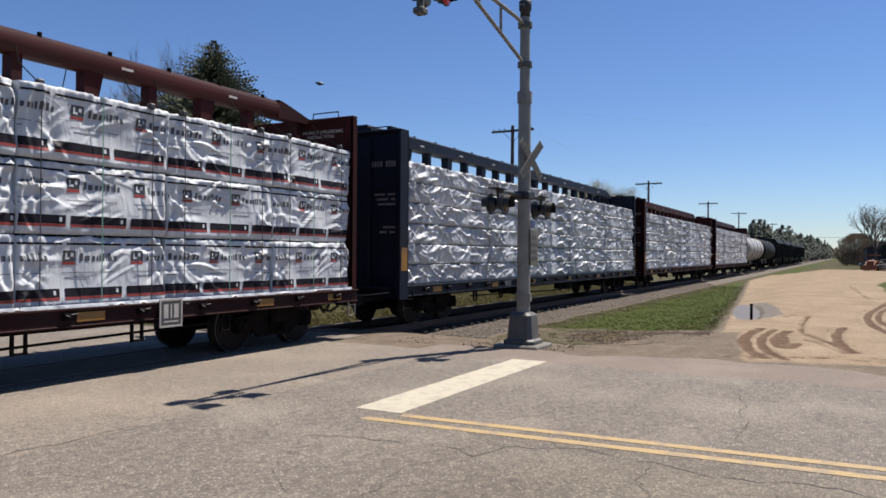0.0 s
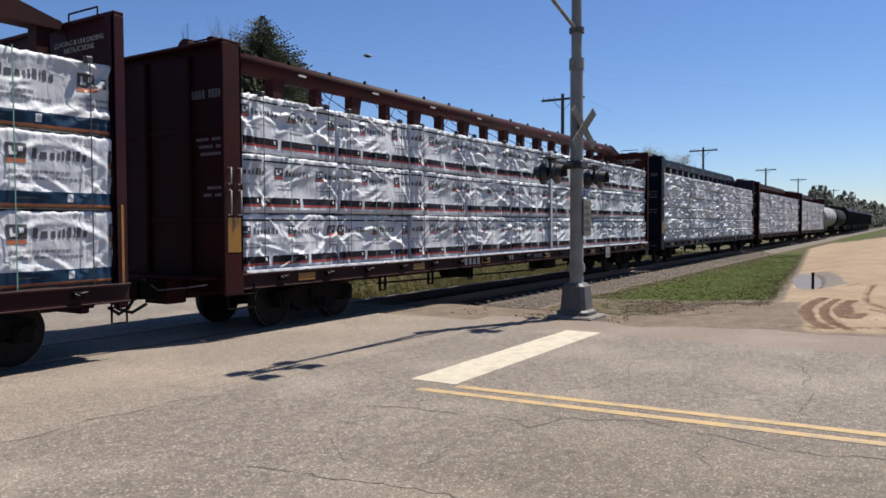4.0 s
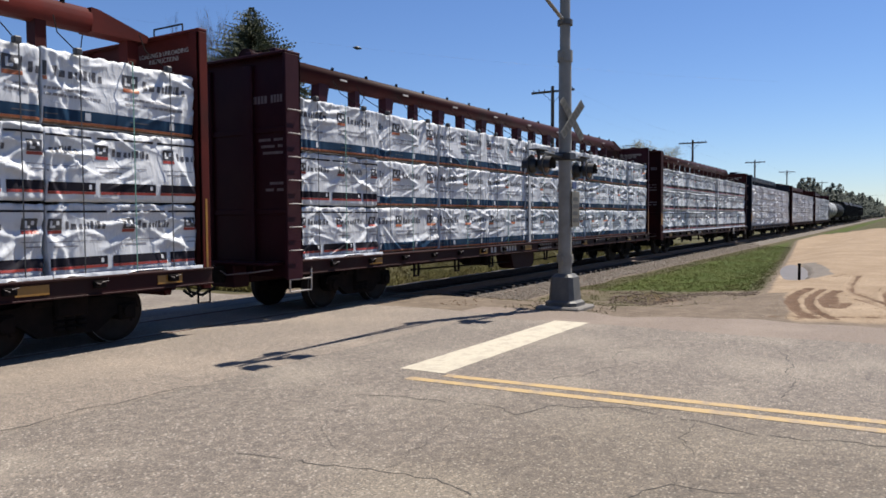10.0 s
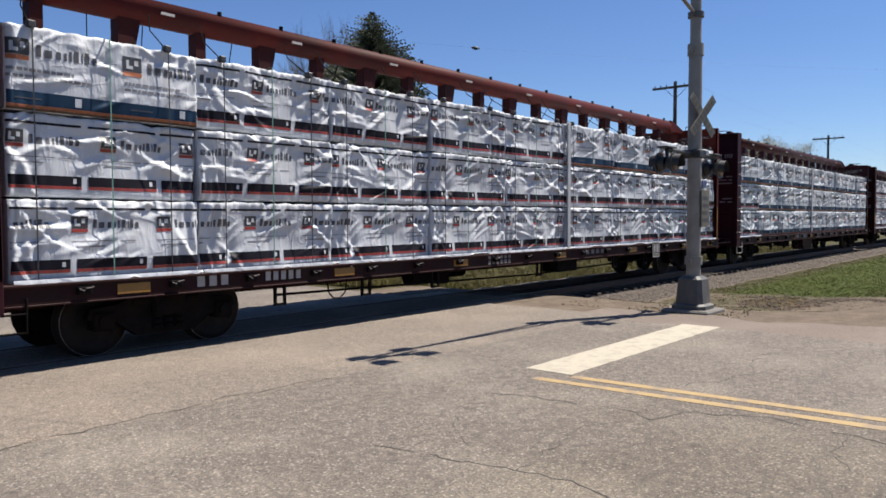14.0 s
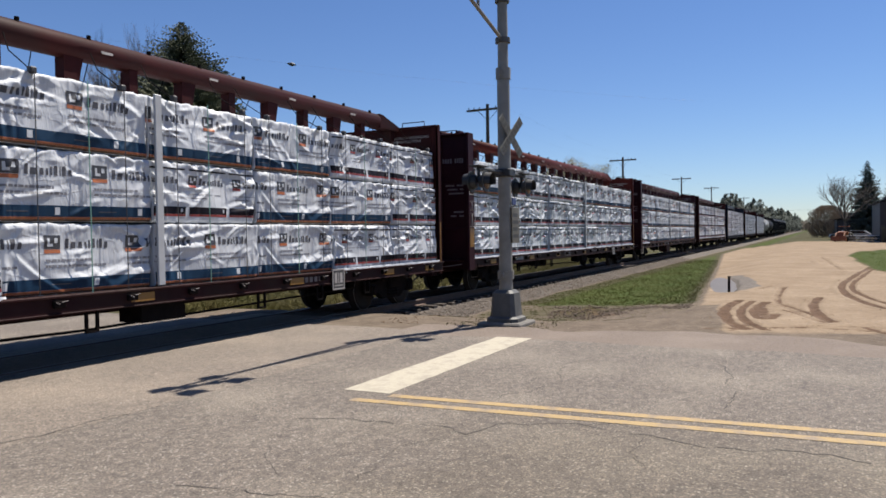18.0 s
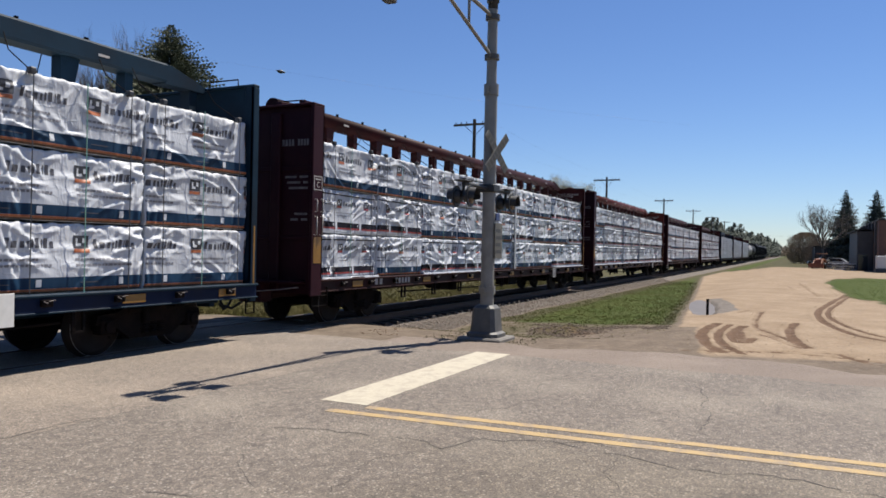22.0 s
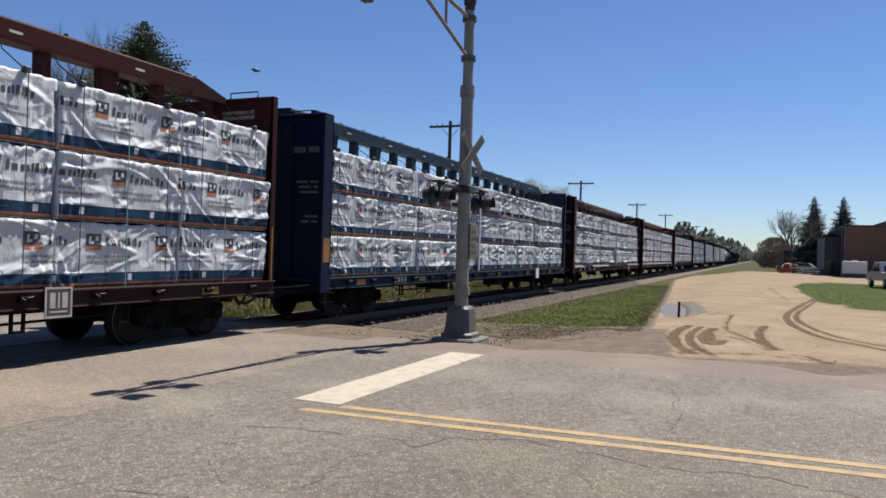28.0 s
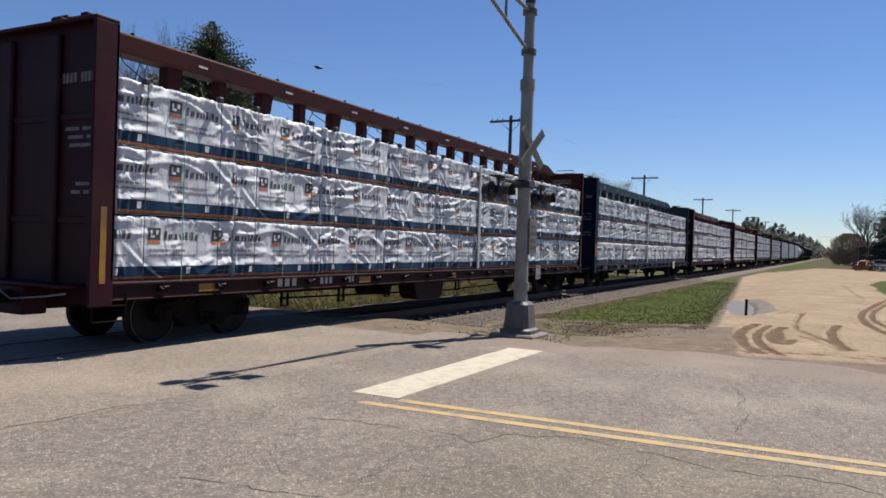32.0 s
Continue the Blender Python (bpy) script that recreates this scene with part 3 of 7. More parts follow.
def cover(x, y):
    """Share of sand, grass and mud at a place."""
    lot = smooth(0.25, -0.35, y - edge_lot(x)) * smooth(13.6, 15.6, x + 0.25 * y) * smooth(119, 113, x) * smooth(-34, -30, y)
    verge = smooth(-0.2, 0.5, y - edge_lot(x)) * smooth(8.75, 8.3, y)
    start = 19.9 + 2.4 * smooth(2.6, 4.8, y) - 0.9 * smooth(6.0, 8.0, y)
    turf = smooth(start - 0.9, start + 0.9, x) * verge
    strip = max(turf, 0.52 * smooth(14.6, 16.4, x) * smooth(5.4, 6.6, y + 0.25 * (x - 15)) * verge)
    patch = smooth(1.1, 0.95, (abs((x - 50) / 19) ** 4 + abs((y + 10) / 7.7) ** 4) ** 0.25 + 0.06 * noise.noise((x * 0.5, y * 0.5, 6)))
    far = max(smooth(13.2, 14.0, y), smooth(1.2, 0.2, x) * smooth(7.9, 7.0, y), smooth(112, 119, x), smooth(-26, -30, y), smooth(1.0, -1.0, x))
    if 0.6 < x < 12.9 - 3.4 * smooth(16, 26, y):
        far = 0.0
    grass = max(strip, patch, far)
    mud = 0.0
    if 14 < x < 70 and y < 6:
        r, mark = rut(x, y)
        mud = max(mud, smooth(1.5, 0.6, r) * mark * (0.9 + 0.45 * noise.noise((x * 0.8, y * 0.8, 4))))
    mud = max(mud, 0.75 * smooth(1.15, 0.3, math.hypot((x - 19.9) / 1.6, (y - 5.6) / 1.5)))
    wet = smooth(1.15, 0.5, math.hypot((x - 28.6) / 5.2, (y - 2.45 - 0.13 * (x - 28.6)) / 0.62) + 0.3 * noise.noise((x * 0.9, y * 2, 7)))
    lawn = max(patch, 0.72 * turf * smooth(0.1, 0.7, y - edge_lot(x)) * smooth(8.3, 7.5, y), smooth(17, 22, y) * smooth(8.6, 9.6, x) * smooth(80, 60, x))
    return lot * (1 - patch), grass, mud, wet, lawn


def make_ground():
    xs, ys = axis_steps(0.11, 13.0, 24.0, 40, 0.25, 2600), axis_steps(0.05, -3.0, 3.2, 9.0, 0.22, 2600)
    nx, ny = len(xs), len(ys)
    v = [(x, y, gz(x, y)) for x in xs for y in ys]
    f = [(i * ny + j, (i + 1) * ny + j, (i + 1) * ny + j + 1, i * ny + j + 1) for i in range(nx - 1) for j in range(ny - 1)]
    me = bpy.data.meshes.new("ground")
    me.from_pydata(v, [], f)
    c = [cover(p[0], p[1]) for p in v]
    for k, name in enumerate(("sand", "grass", "mud", "wet", "lawn")):
        me.attributes.new(name, "FLOAT", "POINT").data.foreach_set("value", [a[k] for a in c])
    me.polygons.foreach_set("use_smooth", [True] * len(f))
    me.materials.append(ground_material())
    tagged(new("ground", me), "bare dirt, pale sandy lot and spring grass beside the railway", "ground", kind="structure")


make_ground()


def asphalt_material(name, light, dark, worn, stones, dark_lane=False):
    m = mat(name, light, dark, 9, 0.92, bump=0.35, bscale=95, stain=worn, sscale=0.55, samt=0.75)
    nt = m.node_tree
    N, Lk = nt.nodes, nt.links
    b = N["Principled BSDF"]
    old = b.inputs["Base Color"].links[0].from_socket
    tc = N.new("ShaderNodeTexCoord")
    # fine wandering cracks
    nz = N.new("ShaderNodeTexNoise")
    nz.inputs["Scale"].default_value, nz.inputs["Detail"].default_value = 1.2, 5
    Lk.new(tc.outputs["Object"], nz.inputs["Vector"])
    ad = N.new("ShaderNodeMix")
    ad.data_type = "RGBA"
    ad.inputs["Factor"].default_value = 0.35
    Lk.new(tc.outputs["Object"], ad.inputs["A"])
    Lk.new(nz.outputs["Color"], ad.inputs["B"])
    vo = N.new("ShaderNodeTexVoronoi")
    vo.feature = "DISTANCE_TO_EDGE"
    vo.inputs["Scale"].default_value = 0.62
    Lk.new(ad.outputs["Result"], vo.inputs["Vector"])
    lt = N.new("ShaderNodeMapRange")
    lt.inputs["From Min"].default_value, lt.inputs["From Max"].default_value = 0.002, 0.009
    lt.inputs["To Min"].default_value, lt.inputs["To Max"].default_value = 1.0, 0.0
    Lk.new(vo.outputs["Distance"], lt.inputs["Value"])
    br = N.new("ShaderNodeTexNoise")
    br.inputs["Scale"].default_value, br.inputs["Detail"].default_value = 0.9, 3
    Lk.new(tc.outputs["Object"], br.inputs["Vector"])
    gt = N.new("ShaderNodeMapRange")
    gt.inputs["From Min"].default_value, gt.inputs["From Max"].default_value = 0.5, 0.62
    gt.inputs["To Max"].default_value = 0.38
    Lk.new(br.outputs["Fac"], gt.inputs["Value"])
    mu = N.new("ShaderNodeMath")
    mu.operation = "MULTIPLY"
    Lk.new(lt.outputs[0], mu.inputs[0])
    Lk.new(gt.outputs[0], mu.inputs[1])
    mx = N.new("ShaderNodeMix")
    mx.data_type = "RGBA"
    Lk.new(mu.outputs[0], mx.inputs["Factor"])
    Lk.new(old, mx.inputs["A"])
    mx.inputs["B"].default_value = (0.055, 0.05, 0.046, 1)
    # aggregate: each stone has its own tone; some pale ones stand out where the binder is worn
    ag = N.new("ShaderNodeTexVoronoi")
    ag.inputs["Scale"].default_value = 78
    Lk.new(tc.outputs["Object"], ag.inputs["Vector"])
    sp = N.new("ShaderNodeSeparateColor")
    Lk.new(ag.outputs["Color"], sp.inputs["Color"])
    rp = N.new("ShaderNodeValToRGB")
    rp.color_ramp.elements[0].position, rp.color_ramp.elements[1].position = 0.0, 1.0
    rp.color_ramp.elements[0].color, rp.color_ramp.elements[1].color = (0.50, 0.49, 0.47, 1), (1.75, 1.68, 1.56, 1)
    for at, tone in ((0.22, (0.82, 0.81, 0.80, 1)), (0.78, (1.08, 1.06, 1.04, 1))):
        rp.color_ramp.elements.new(at).color = tone
    Lk.new(sp.outputs[0], rp.inputs["Fac"])
    my = N.new("ShaderNodeMix")
    my.data_type, my.blend_type = "RGBA", "MULTIPLY"
    my.inputs["Factor"].default_value = 1.0
    Lk.new(mx.outputs["Result"], my.inputs["A"])
    Lk.new(rp.outputs["Color"], my.inputs["B"])
    big = N.new("ShaderNodeTexVoronoi")
    big.inputs["Scale"].default_value = 33
    Lk.new(tc.outputs["Object"], big.inputs["Vector"])
    bs = N.new("ShaderNodeSeparateColor")
    Lk.new(big.outputs["Color"], bs.inputs["Color"])
    few = N.new("ShaderNodeMath")
    few.operation = "GREATER_THAN"
    few.inputs[1].default_value = 0.76
    Lk.new(bs.outputs[1], few.inputs[0])
    st = N.new("ShaderNodeMapRange")
    st.inputs["From Min"].default_value, st.inputs["From Max"].default_value = 0.22, 0.42
    st.inputs["To Min"].default_value, st.inputs["To Max"].default_value = stones, 0.0
    Lk.new(big.outputs["Distance"], st.inputs["Value"])
    sh = N.new("ShaderNodeMath")
    sh.operation = "MULTIPLY"
    Lk.new(st.outputs[0], sh.inputs[0])
    Lk.new(few.outputs[0], sh.inputs[1])
    mz = N.new("ShaderNodeMix")
    mz.data_type = "RGBA"
    Lk.new(sh.outputs[0], mz.inputs["Factor"])
    Lk.new(my.outputs["Result"], mz.inputs["A"])
    mz.inputs["B"].default_value = (0.42, 0.385, 0.33, 1)
    col = mz.outputs["Result"]
    if dark_lane:
        # darker, browner stretch of the near lane, edge broken by noise
        sx = N.new("ShaderNodeSeparateXYZ")
        Lk.new(tc.outputs["Object"], sx.inputs[0])
        wob = N.new("ShaderNodeMath")
        wob.operation = "MULTIPLY_ADD"
        wob.inputs[1].default_value = 2.4
        Lk.new(br.outputs["Fac"], wob.inputs[0])
        Lk.new(sx.outputs["Y"], wob.inputs[2])
        my1 = N.new("ShaderNodeMapRange")
        my1.interpolation_type = "SMOOTHSTEP"
        my1.inputs["From Min"].default_value, my1.inputs["From Max"].default_value = 5.6, 3.0
        Lk.new(wob.outputs[0], my1.inputs["Value"])
        mx1 = N.new("ShaderNodeMapRange")
        mx1.interpolation_type = "SMOOTHSTEP"
        mx1.inputs["From Min"].default_value, mx1.inputs["From Max"].default_value = 8.2, 6.2
        Lk.new(sx.outputs["X"], mx1.inputs["Value"])
        both = N.new("ShaderNodeMath")
        both.operation = "MULTIPLY"
        Lk.new(my1.outputs[0], both.inputs[0])
        Lk.new(mx1.outputs[0], both.inputs[1])
        dk = N.new("ShaderNodeMix")
        dk.data_type, dk.blend_type = "RGBA", "MULTIPLY"
        Lk.new(both.outputs[0], dk.inputs["Factor"])
        Lk.new(col, dk.inputs["A"])
        dk.inputs["B"].default_value = (0.84, 0.825, 0.78, 1)
        col = dk.outputs["Result"]
    Lk.new(col, b.inputs["Base Color"])
    return m


ASPHALT = asphalt_material("worn_grey_asphalt", (0.1585, 0.136, 0.1161), (0.0818, 0.07028, 0.06163), (0.1882, 0.1658, 0.139), 0.55, True)
SMOOTHA = asphalt_material("pale_patched_asphalt", (0.1784, 0.1509, 0.1263), (0.1165, 0.09894, 0.08336), (0.2031, 0.1708, 0.139), 0.45)
APRON = mat("gravelly_old_asphalt", (0.1799, 0.1428, 0.1167), (0.1147, 0.09093, 0.07431), 26, 0.95, bump=0.7, bscale=60, stain=(0.1982, 0.161, 0.1327), sscale=0.8, samt=0.6)


def wavy_strip(name, x0, x1, y0, y1, z, material, label, category, wob0=0.0, wob1=0.0, step=0.4, thick=0.25, bend=0.0):
    """A paved strip along y whose long edges may wander."""
    g = Geo()
    n = max(2, int((y1 - y0) / step))
    rows = []
    for k in range(n + 1):
        y = y0 + (y1 - y0) * k / n
        a = x0 + wob0 * noise.noise((y * 0.9, 1.7, x0))
        c = x1 + wob1 * noise.noise((y * 0.9, 4.1, x1)) - bend * smooth(16, 26, y)
        rows.append((a, c, y))
    v, f = [], []
    for a, c, y in rows:
        v += [(a, y, z - thick), (a, y, z), (c, y, z), (c, y, z - thick)]
    for k in range(n):
        for e in range(3):
            f.append((4 * k + e, 4 * k + e + 1, 4 * k + 5 + e, 4 * k + 4 + e))
    f += [(0, 3, 2, 1), (4 * n, 4 * n + 1, 4 * n + 2, 4 * n + 3)]
    g.add(v, f)
    return tagged(part(name, g, material), label, category, kind="structure")


wavy_strip("road", ROAD_X0, ROAD_X1, -60, 6.44, 0.0, ASPHALT, "worn grey asphalt road with cracks", "road", 0.25, 0.22)
wavy_strip("road_approach", ROAD_X0 - 0.2, 12.5, 6.445, 9.45, 0.0, SMOOTHA, "smoother pinkish-grey asphalt approach to the rails", "road", 0.1, 0.1)
wavy_strip("road", ROAD_X0, 12.6, 11.95, 90, 0.0, ASPHALT, "worn grey asphalt road with cracks", "road", 0.25, 0.22, 1.0, bend=3.4)
wavy_strip("road_shoulder", 11.7, 13.6, -22, 7.2, -0.008, APRON, "crumbling gravelly asphalt shoulder of the road", "road shoulder", 0, 0.9, 0.35)
# surface of the crossing between and beside the rails
for y0, y1 in ((9.455, 9.90), (10.08, 11.32), (11.50, 11.945)):
    g = Geo().box(0.9, 13.9, y0, y1, -0.2, -0.002, c=0.01)
    tagged(part("crossing_panel", g, SMOOTHA), "asphalt crossing surface beside the rails", "crossing panel", kind="structure")


def stop_line():
    g = Geo()
    n = 40
    for k in range(n):
        x0, x1 = 7.33 + 4.77 * k / n, 7.33 + 4.77 * (k + 1) / n
        e = lambda q, s: 0.02 * noise.noise((q * 5, s, 0))
        g.add([(x0, 4.42 + e(x0, 0), 0.004), (x1, 4.42 + e(x1, 0), 0.004), (x1, 5.04 + e(x1, 9), 0.004), (x0, 5.04 + e(x0, 9), 0.004)], [(0, 1, 2, 3)])
    tagged(part("stop_line", g, STOPW), "broad worn white stop line across the lane", "road marking", kind="structure")


def yellow_line(off, width, start):
    g = Geo()
    n = 160
    for k in range(n):
        y0, y1 = start - 0.4 * k, start - 0.4 * (k + 1)
        p = []
        for y in (y0, y1):
            x = 6.86 + off + 0.056 * (4.5 - y)
            p += [(x + 0.012 * noise.noise((y * 3, off, 0)), y, 0.004), (x + width + 0.012 * noise.noise((y * 3, off, 5)), y, 0.004)]
        g.add(p, [(0, 1, 3, 2)])
    tagged(part("yellow_line", g, YLINE), "worn yellow centre line on the asphalt", "road marking", "double centre line", kind="structure")


stop_line()
yellow_line(0.0, 0.14, 4.66)
yellow_line(0.31, 0.14, 4.36)


def crack(pts, w, seed, broken=True):
    """A ragged open crack through the asphalt."""
    g = Geo()
    path = []
    for (xa, ya), (xb, yb) in zip(pts, pts[1:]):
        n = max(2, int(math.hypot(xb - xa, yb - ya) / 0.07))
        for k in range(n):
            t = k / n
            x, y = xa + (xb - xa) * t, ya + (yb - ya) * t
            path.append((x + 0.10 * noise.noise((x * 2.3, y * 2.3, seed)) + 0.07 * noise.noise((x * 7, y * 7, seed)), y + 0.10 * noise.noise((x * 2.3, y * 2.3, seed + 9)) + 0.07 * noise.noise((x * 7, y * 7, seed + 5))))
    for a, b in zip(path, path[1:]):
        d = Vector((b[0] - a[0], b[1] - a[1]))
        if d.length < 1e-4 or broken and noise.noise((a[0] * 2.1, a[1] * 2.1, seed + 4)) < -0.33:
            continue
        q = Vector((-d.y, d.x)).normalized()
        wa = w * max(0.12, 0.6 + 0.9 * noise.noise((a[0] * 4, a[1] * 4, seed + 2)))
        wb = w * max(0.12, 0.6 + 0.9 * noise.noise((b[0] * 4, b[1] * 4, seed + 2)))
        g.add([(a[0] + q.x * wa, a[1] + q.y * wa, 0.0025), (a[0] - q.x * wa, a[1] - q.y * wa, 0.0025), (b[0] - q.x * wb, b[1] - q.y * wb, 0.0025), (b[0] + q.x * wb, b[1] + q.y * wb, 0.0025)], [(0, 1, 2, 3)])
    tagged(part("road_crack", g, TAR), "ragged open crack in the asphalt", "crack", kind="structure")


# ---- track ----
def make_track():
    for side in (-1, 1):
        y = TRACK_Y + side * 0.72
        g = Geo()
        prof = [(-0.07, -0.17), (0.07, -0.17), (0.07, -0.155), (0.012, -0.13), (0.012, -0.045), (0.036, -0.03), (0.036, -0.004), (0.028, 0.003), (-0.028, 0.003), (-0.036, -0.004), (-0.036, -0.03), (-0.012, -0.045), (-0.012, -0.13), (-0.07, -0.155)]
        g.prism([(y + a, b) for a, b in prof], -160, 700, axis="x")
        rail = part("rail", g, RAILSIDE)
        g2 = Geo().box(-160, 700, y - 0.024, y + 0.024, 0.0032, 0.0055)
        part("running_surface", g2, RAILTOP, rail, "polished steel running surface")
        tagged(rail, "rusty steel rail with a polished head", "rail", "rails", "structure")
    # ballast shoulder: ragged heap of stones
    for a, b in ((15.3, 700), (-160, 0.4)):
        g = Geo()
        xs, x = [], a
        while x < b:
            xs.append(x)
            x += 0.3 if 10 < x < 60 else 2.0
        xs.append(b)
        prof = [(-2.75, -0.56), (-2.35, -0.49), (-2.0, -0.43), (-1.7, -0.37), (-1.4, -0.30), (-1.2, -0.245), (-0.9, -0.20), (0, -0.19), (0.9, -0.185), (1.5, -0.175), (2.1, -0.20), (2.7, -0.30), (3.3, -0.40)]
        v = [(x, TRACK_Y + p + 0.10 * noise.noise((x * 1.5, p * 2, 1)), z + 0.035 * noise.noise((x * 4, p * 5, 2))) for x in xs for p, z in prof]
        n = len(prof)
        g.add(v, [(i * n + j, (i + 1) * n + j, (i + 1) * n + j + 1, i * n + j + 1) for i in range(len(xs) - 1) for j in range(n - 1)], 0, False)
        tagged(part("ballast", g, STONE), "grey crushed-stone ballast under the track", "ballast", kind="structure")
    tie = Geo().box(-0.115, 0.115, -1.22, 1.22, -0.16, 0.0, c=0.012).mesh("railway_tie", TIMBER)
    x = 14.2
    k = 0
    while x < 110:
        ob = part("railway_tie", tie, None, m=pose(x, TRACK_Y + random.uniform(-0.04, 0.04), -0.165, 0, 0, random.uniform(-1.2, 1.2)))
        tagged(ob, "dark creosoted timber railway tie in the ballast", "railway tie", "ties", "structure")
        x += 0.53
    x = 0.6
    while x > -25:
        ob = part("railway_tie", tie, None, m=pose(x, TRACK_Y + random.uniform(-0.04, 0.04), -0.165, 0, 0, random.uniform(-1.2, 1.2)))
        tagged(ob, "dark creosoted timber railway tie in the ballast", "railway tie", "ties", "structure")
        x -= 0.53


make_track()


# ---- lumber packs ----
PW, PH, PD = 2.446, 0.985, 1.22


def pack_sheet(seed, w=PW, h=PH, amp=0.022, nx=96, nz=40):
    """Depth of the wrapped front, on a grid: slack film, pulled creases, gathered ends and top lip."""
    rnd = random.Random(seed)
    o = rnd.uniform(0, 90)
    xs, zs = np.linspace(0, w, nx + 1)[:, None], np.linspace(0, h, nz + 1)[None, :]
    d = np.array([[noise.noise((w * i / nx * 0.9 + o, h * j / nz * 1.3, o)) + 0.5 * noise.noise((w * i / nx * 2.6 + o, h * j / nz * 1.9, o + 9)) for j in range(nz + 1)] for i in range(nx + 1)]) * amp * 1.5
    line = np.array([noise.noise((w * i / nx * 6 + o, o, 3)) + 0.7 * noise.noise((w * i / nx * 15 + o, o, 7)) for i in range(nx + 1)])[:, None]
    dents = [w * (q + rnd.uniform(0.25, 0.75)) / 3 for q in range(3)]
    # pulled creases: start at a strap, an edge or anywhere, and run out
    for q in range(int(16 + 14 * w / 2.4)):
        kind = rnd.random()
        if kind < 0.35:
            cx, cz, a = rnd.choice(dents) + rnd.uniform(-0.1, 0.1), rnd.uniform(0.15, 0.95) * h, rnd.uniform(-0.9, 0.9)
        elif kind < 0.65:
            cx, cz, a = rnd.choice((0.12, w - 0.12)) + rnd.uniform(-0.2, 0.2), rnd.uniform(0.1, 0.9) * h, rnd.choice((-1, 1)) * rnd.uniform(0.7, 1.55)
        else:
            cx, cz, a = rnd.uniform(0, w), h * (1 - 0.75 * rnd.random() ** 1.6), rnd.gauss(0, 0.35)
        ln, wd, hi = rnd.uniform(0.18, 0.70), rnd.uniform(0.014, 0.05), amp * rnd.uniform(0.4, 1.25)
        u = (xs - cx) * math.cos(a) + (zs - cz) * math.sin(a)
        v = -(xs - cx) * math.sin(a) + (zs - cz) * math.cos(a) + rnd.uniform(-0.25, 0.25) * u * u / ln
        run = np.exp(-np.abs(u / ln) ** 3 * 4)
        d = d + hi * run * (np.exp(-np.abs(v) / wd) - 0.6 * np.exp(-np.abs(v - 2.2 * wd) / (1.6 * wd)))
    for c in dents:
        d = d - amp * 0.45 * np.exp(-np.abs(xs - c) / 0.04)
    ex = np.minimum(xs, w - xs)
    ends = np.exp(-ex / 0.20)
    d = d + amp * 0.9 * ends * np.sin(38 * xs + 5 * zs * rnd.uniform(-1, 1) + o) * (0.5 + 0.5 * np.sin(5 * zs + o))
    lip = np.exp(-(h - zs) / 0.09)
    d = d + amp * lip * (0.5 + 1.3 * line) + amp * 0.6 * np.exp(-zs / 0.06) * np.roll(line, 7, 0)
    d = d - 0.045 * np.exp(-ex / 0.022) - 0.03 * np.exp(-(h - zs) / 0.018) - 0.045 * np.exp(-zs / 0.02)
    return -d


def sample(sheet, u, v):
    nx, nz = sheet.shape[0] - 1, sheet.shape[1] - 1
    a, b = min(max(u, 0), 1) * nx, min(max(v, 0), 1) * nz
    i, j = min(int(a), nx - 1), min(int(b), nz - 1)
    a, b = a - i, b - j
    return sheet[i, j] * (1 - a) * (1 - b) + sheet[i + 1, j] * a * (1 - b) + sheet[i, j + 1] * (1 - a) * b + sheet[i + 1, j + 1] * a * b


def pack_mesh(name, sheet, material, w=PW, h=PH, depth=PD):
    nx, nz = sheet.shape[0] - 1, sheet.shape[1] - 1
    g = Geo()
    lip = [0.022 * noise.noise((4.1 * w * i / nx, sheet[3, 3] * 900, 2)) + 0.014 * noise.noise((11 * w * i / nx, sheet[3, 3] * 900, 6)) for i in range(nx + 1)]
    front = [(w * i / nx - w / 2, sheet[i, j], h * j / nz + lip[i] * max(0.0, j / nz - 0.7) / 0.3) for i in range(nx + 1) for j in range(nz + 1)]
    g.add(front, [(i * (nz + 1) + j, (i + 1) * (nz + 1) + j, (i + 1) * (nz + 1) + j + 1, i * (nz + 1) + j + 1) for i in range(nx) for j in range(nz)], 0, True)
    top = []
    for i in range(nx + 1):
        x = w * i / nx - w / 2
        top += [(x, sheet[i, nz], h + lip[i]), (x, 0.25, h + 0.018 * noise.noise((x * 2, sheet[i, nz] * 50, 1))), (x, depth, h)]
    g.add(top, [(i * 3 + j, (i + 1) * 3 + j, (i + 1) * 3 + j + 1, i * 3 + j + 1) for i in range(nx) for j in range(2)], 0, True)
    for i, x in ((0, -w / 2), (nx, w / 2)):
        side = []
        for j in range(nz + 1):
            side += [(x, sheet[i, j], h * j / nz), (x, depth, h * j / nz)]
        g.add(side, [(2 * j, 2 * j + 1, 2 * j + 3, 2 * j + 2) for j in range(nz)], 0, True)
    g.add([(-w / 2, depth, 0), (w / 2, depth, 0), (w / 2, depth, h), (-w / 2, depth, h)], [(0, 1, 2, 3)])
    g.add([(-w / 2, 0.05, 0), (w / 2, 0.05, 0), (w / 2, depth, 0), (-w / 2, depth, 0)], [(3, 2, 1, 0)])
    return g.mesh(name, material)


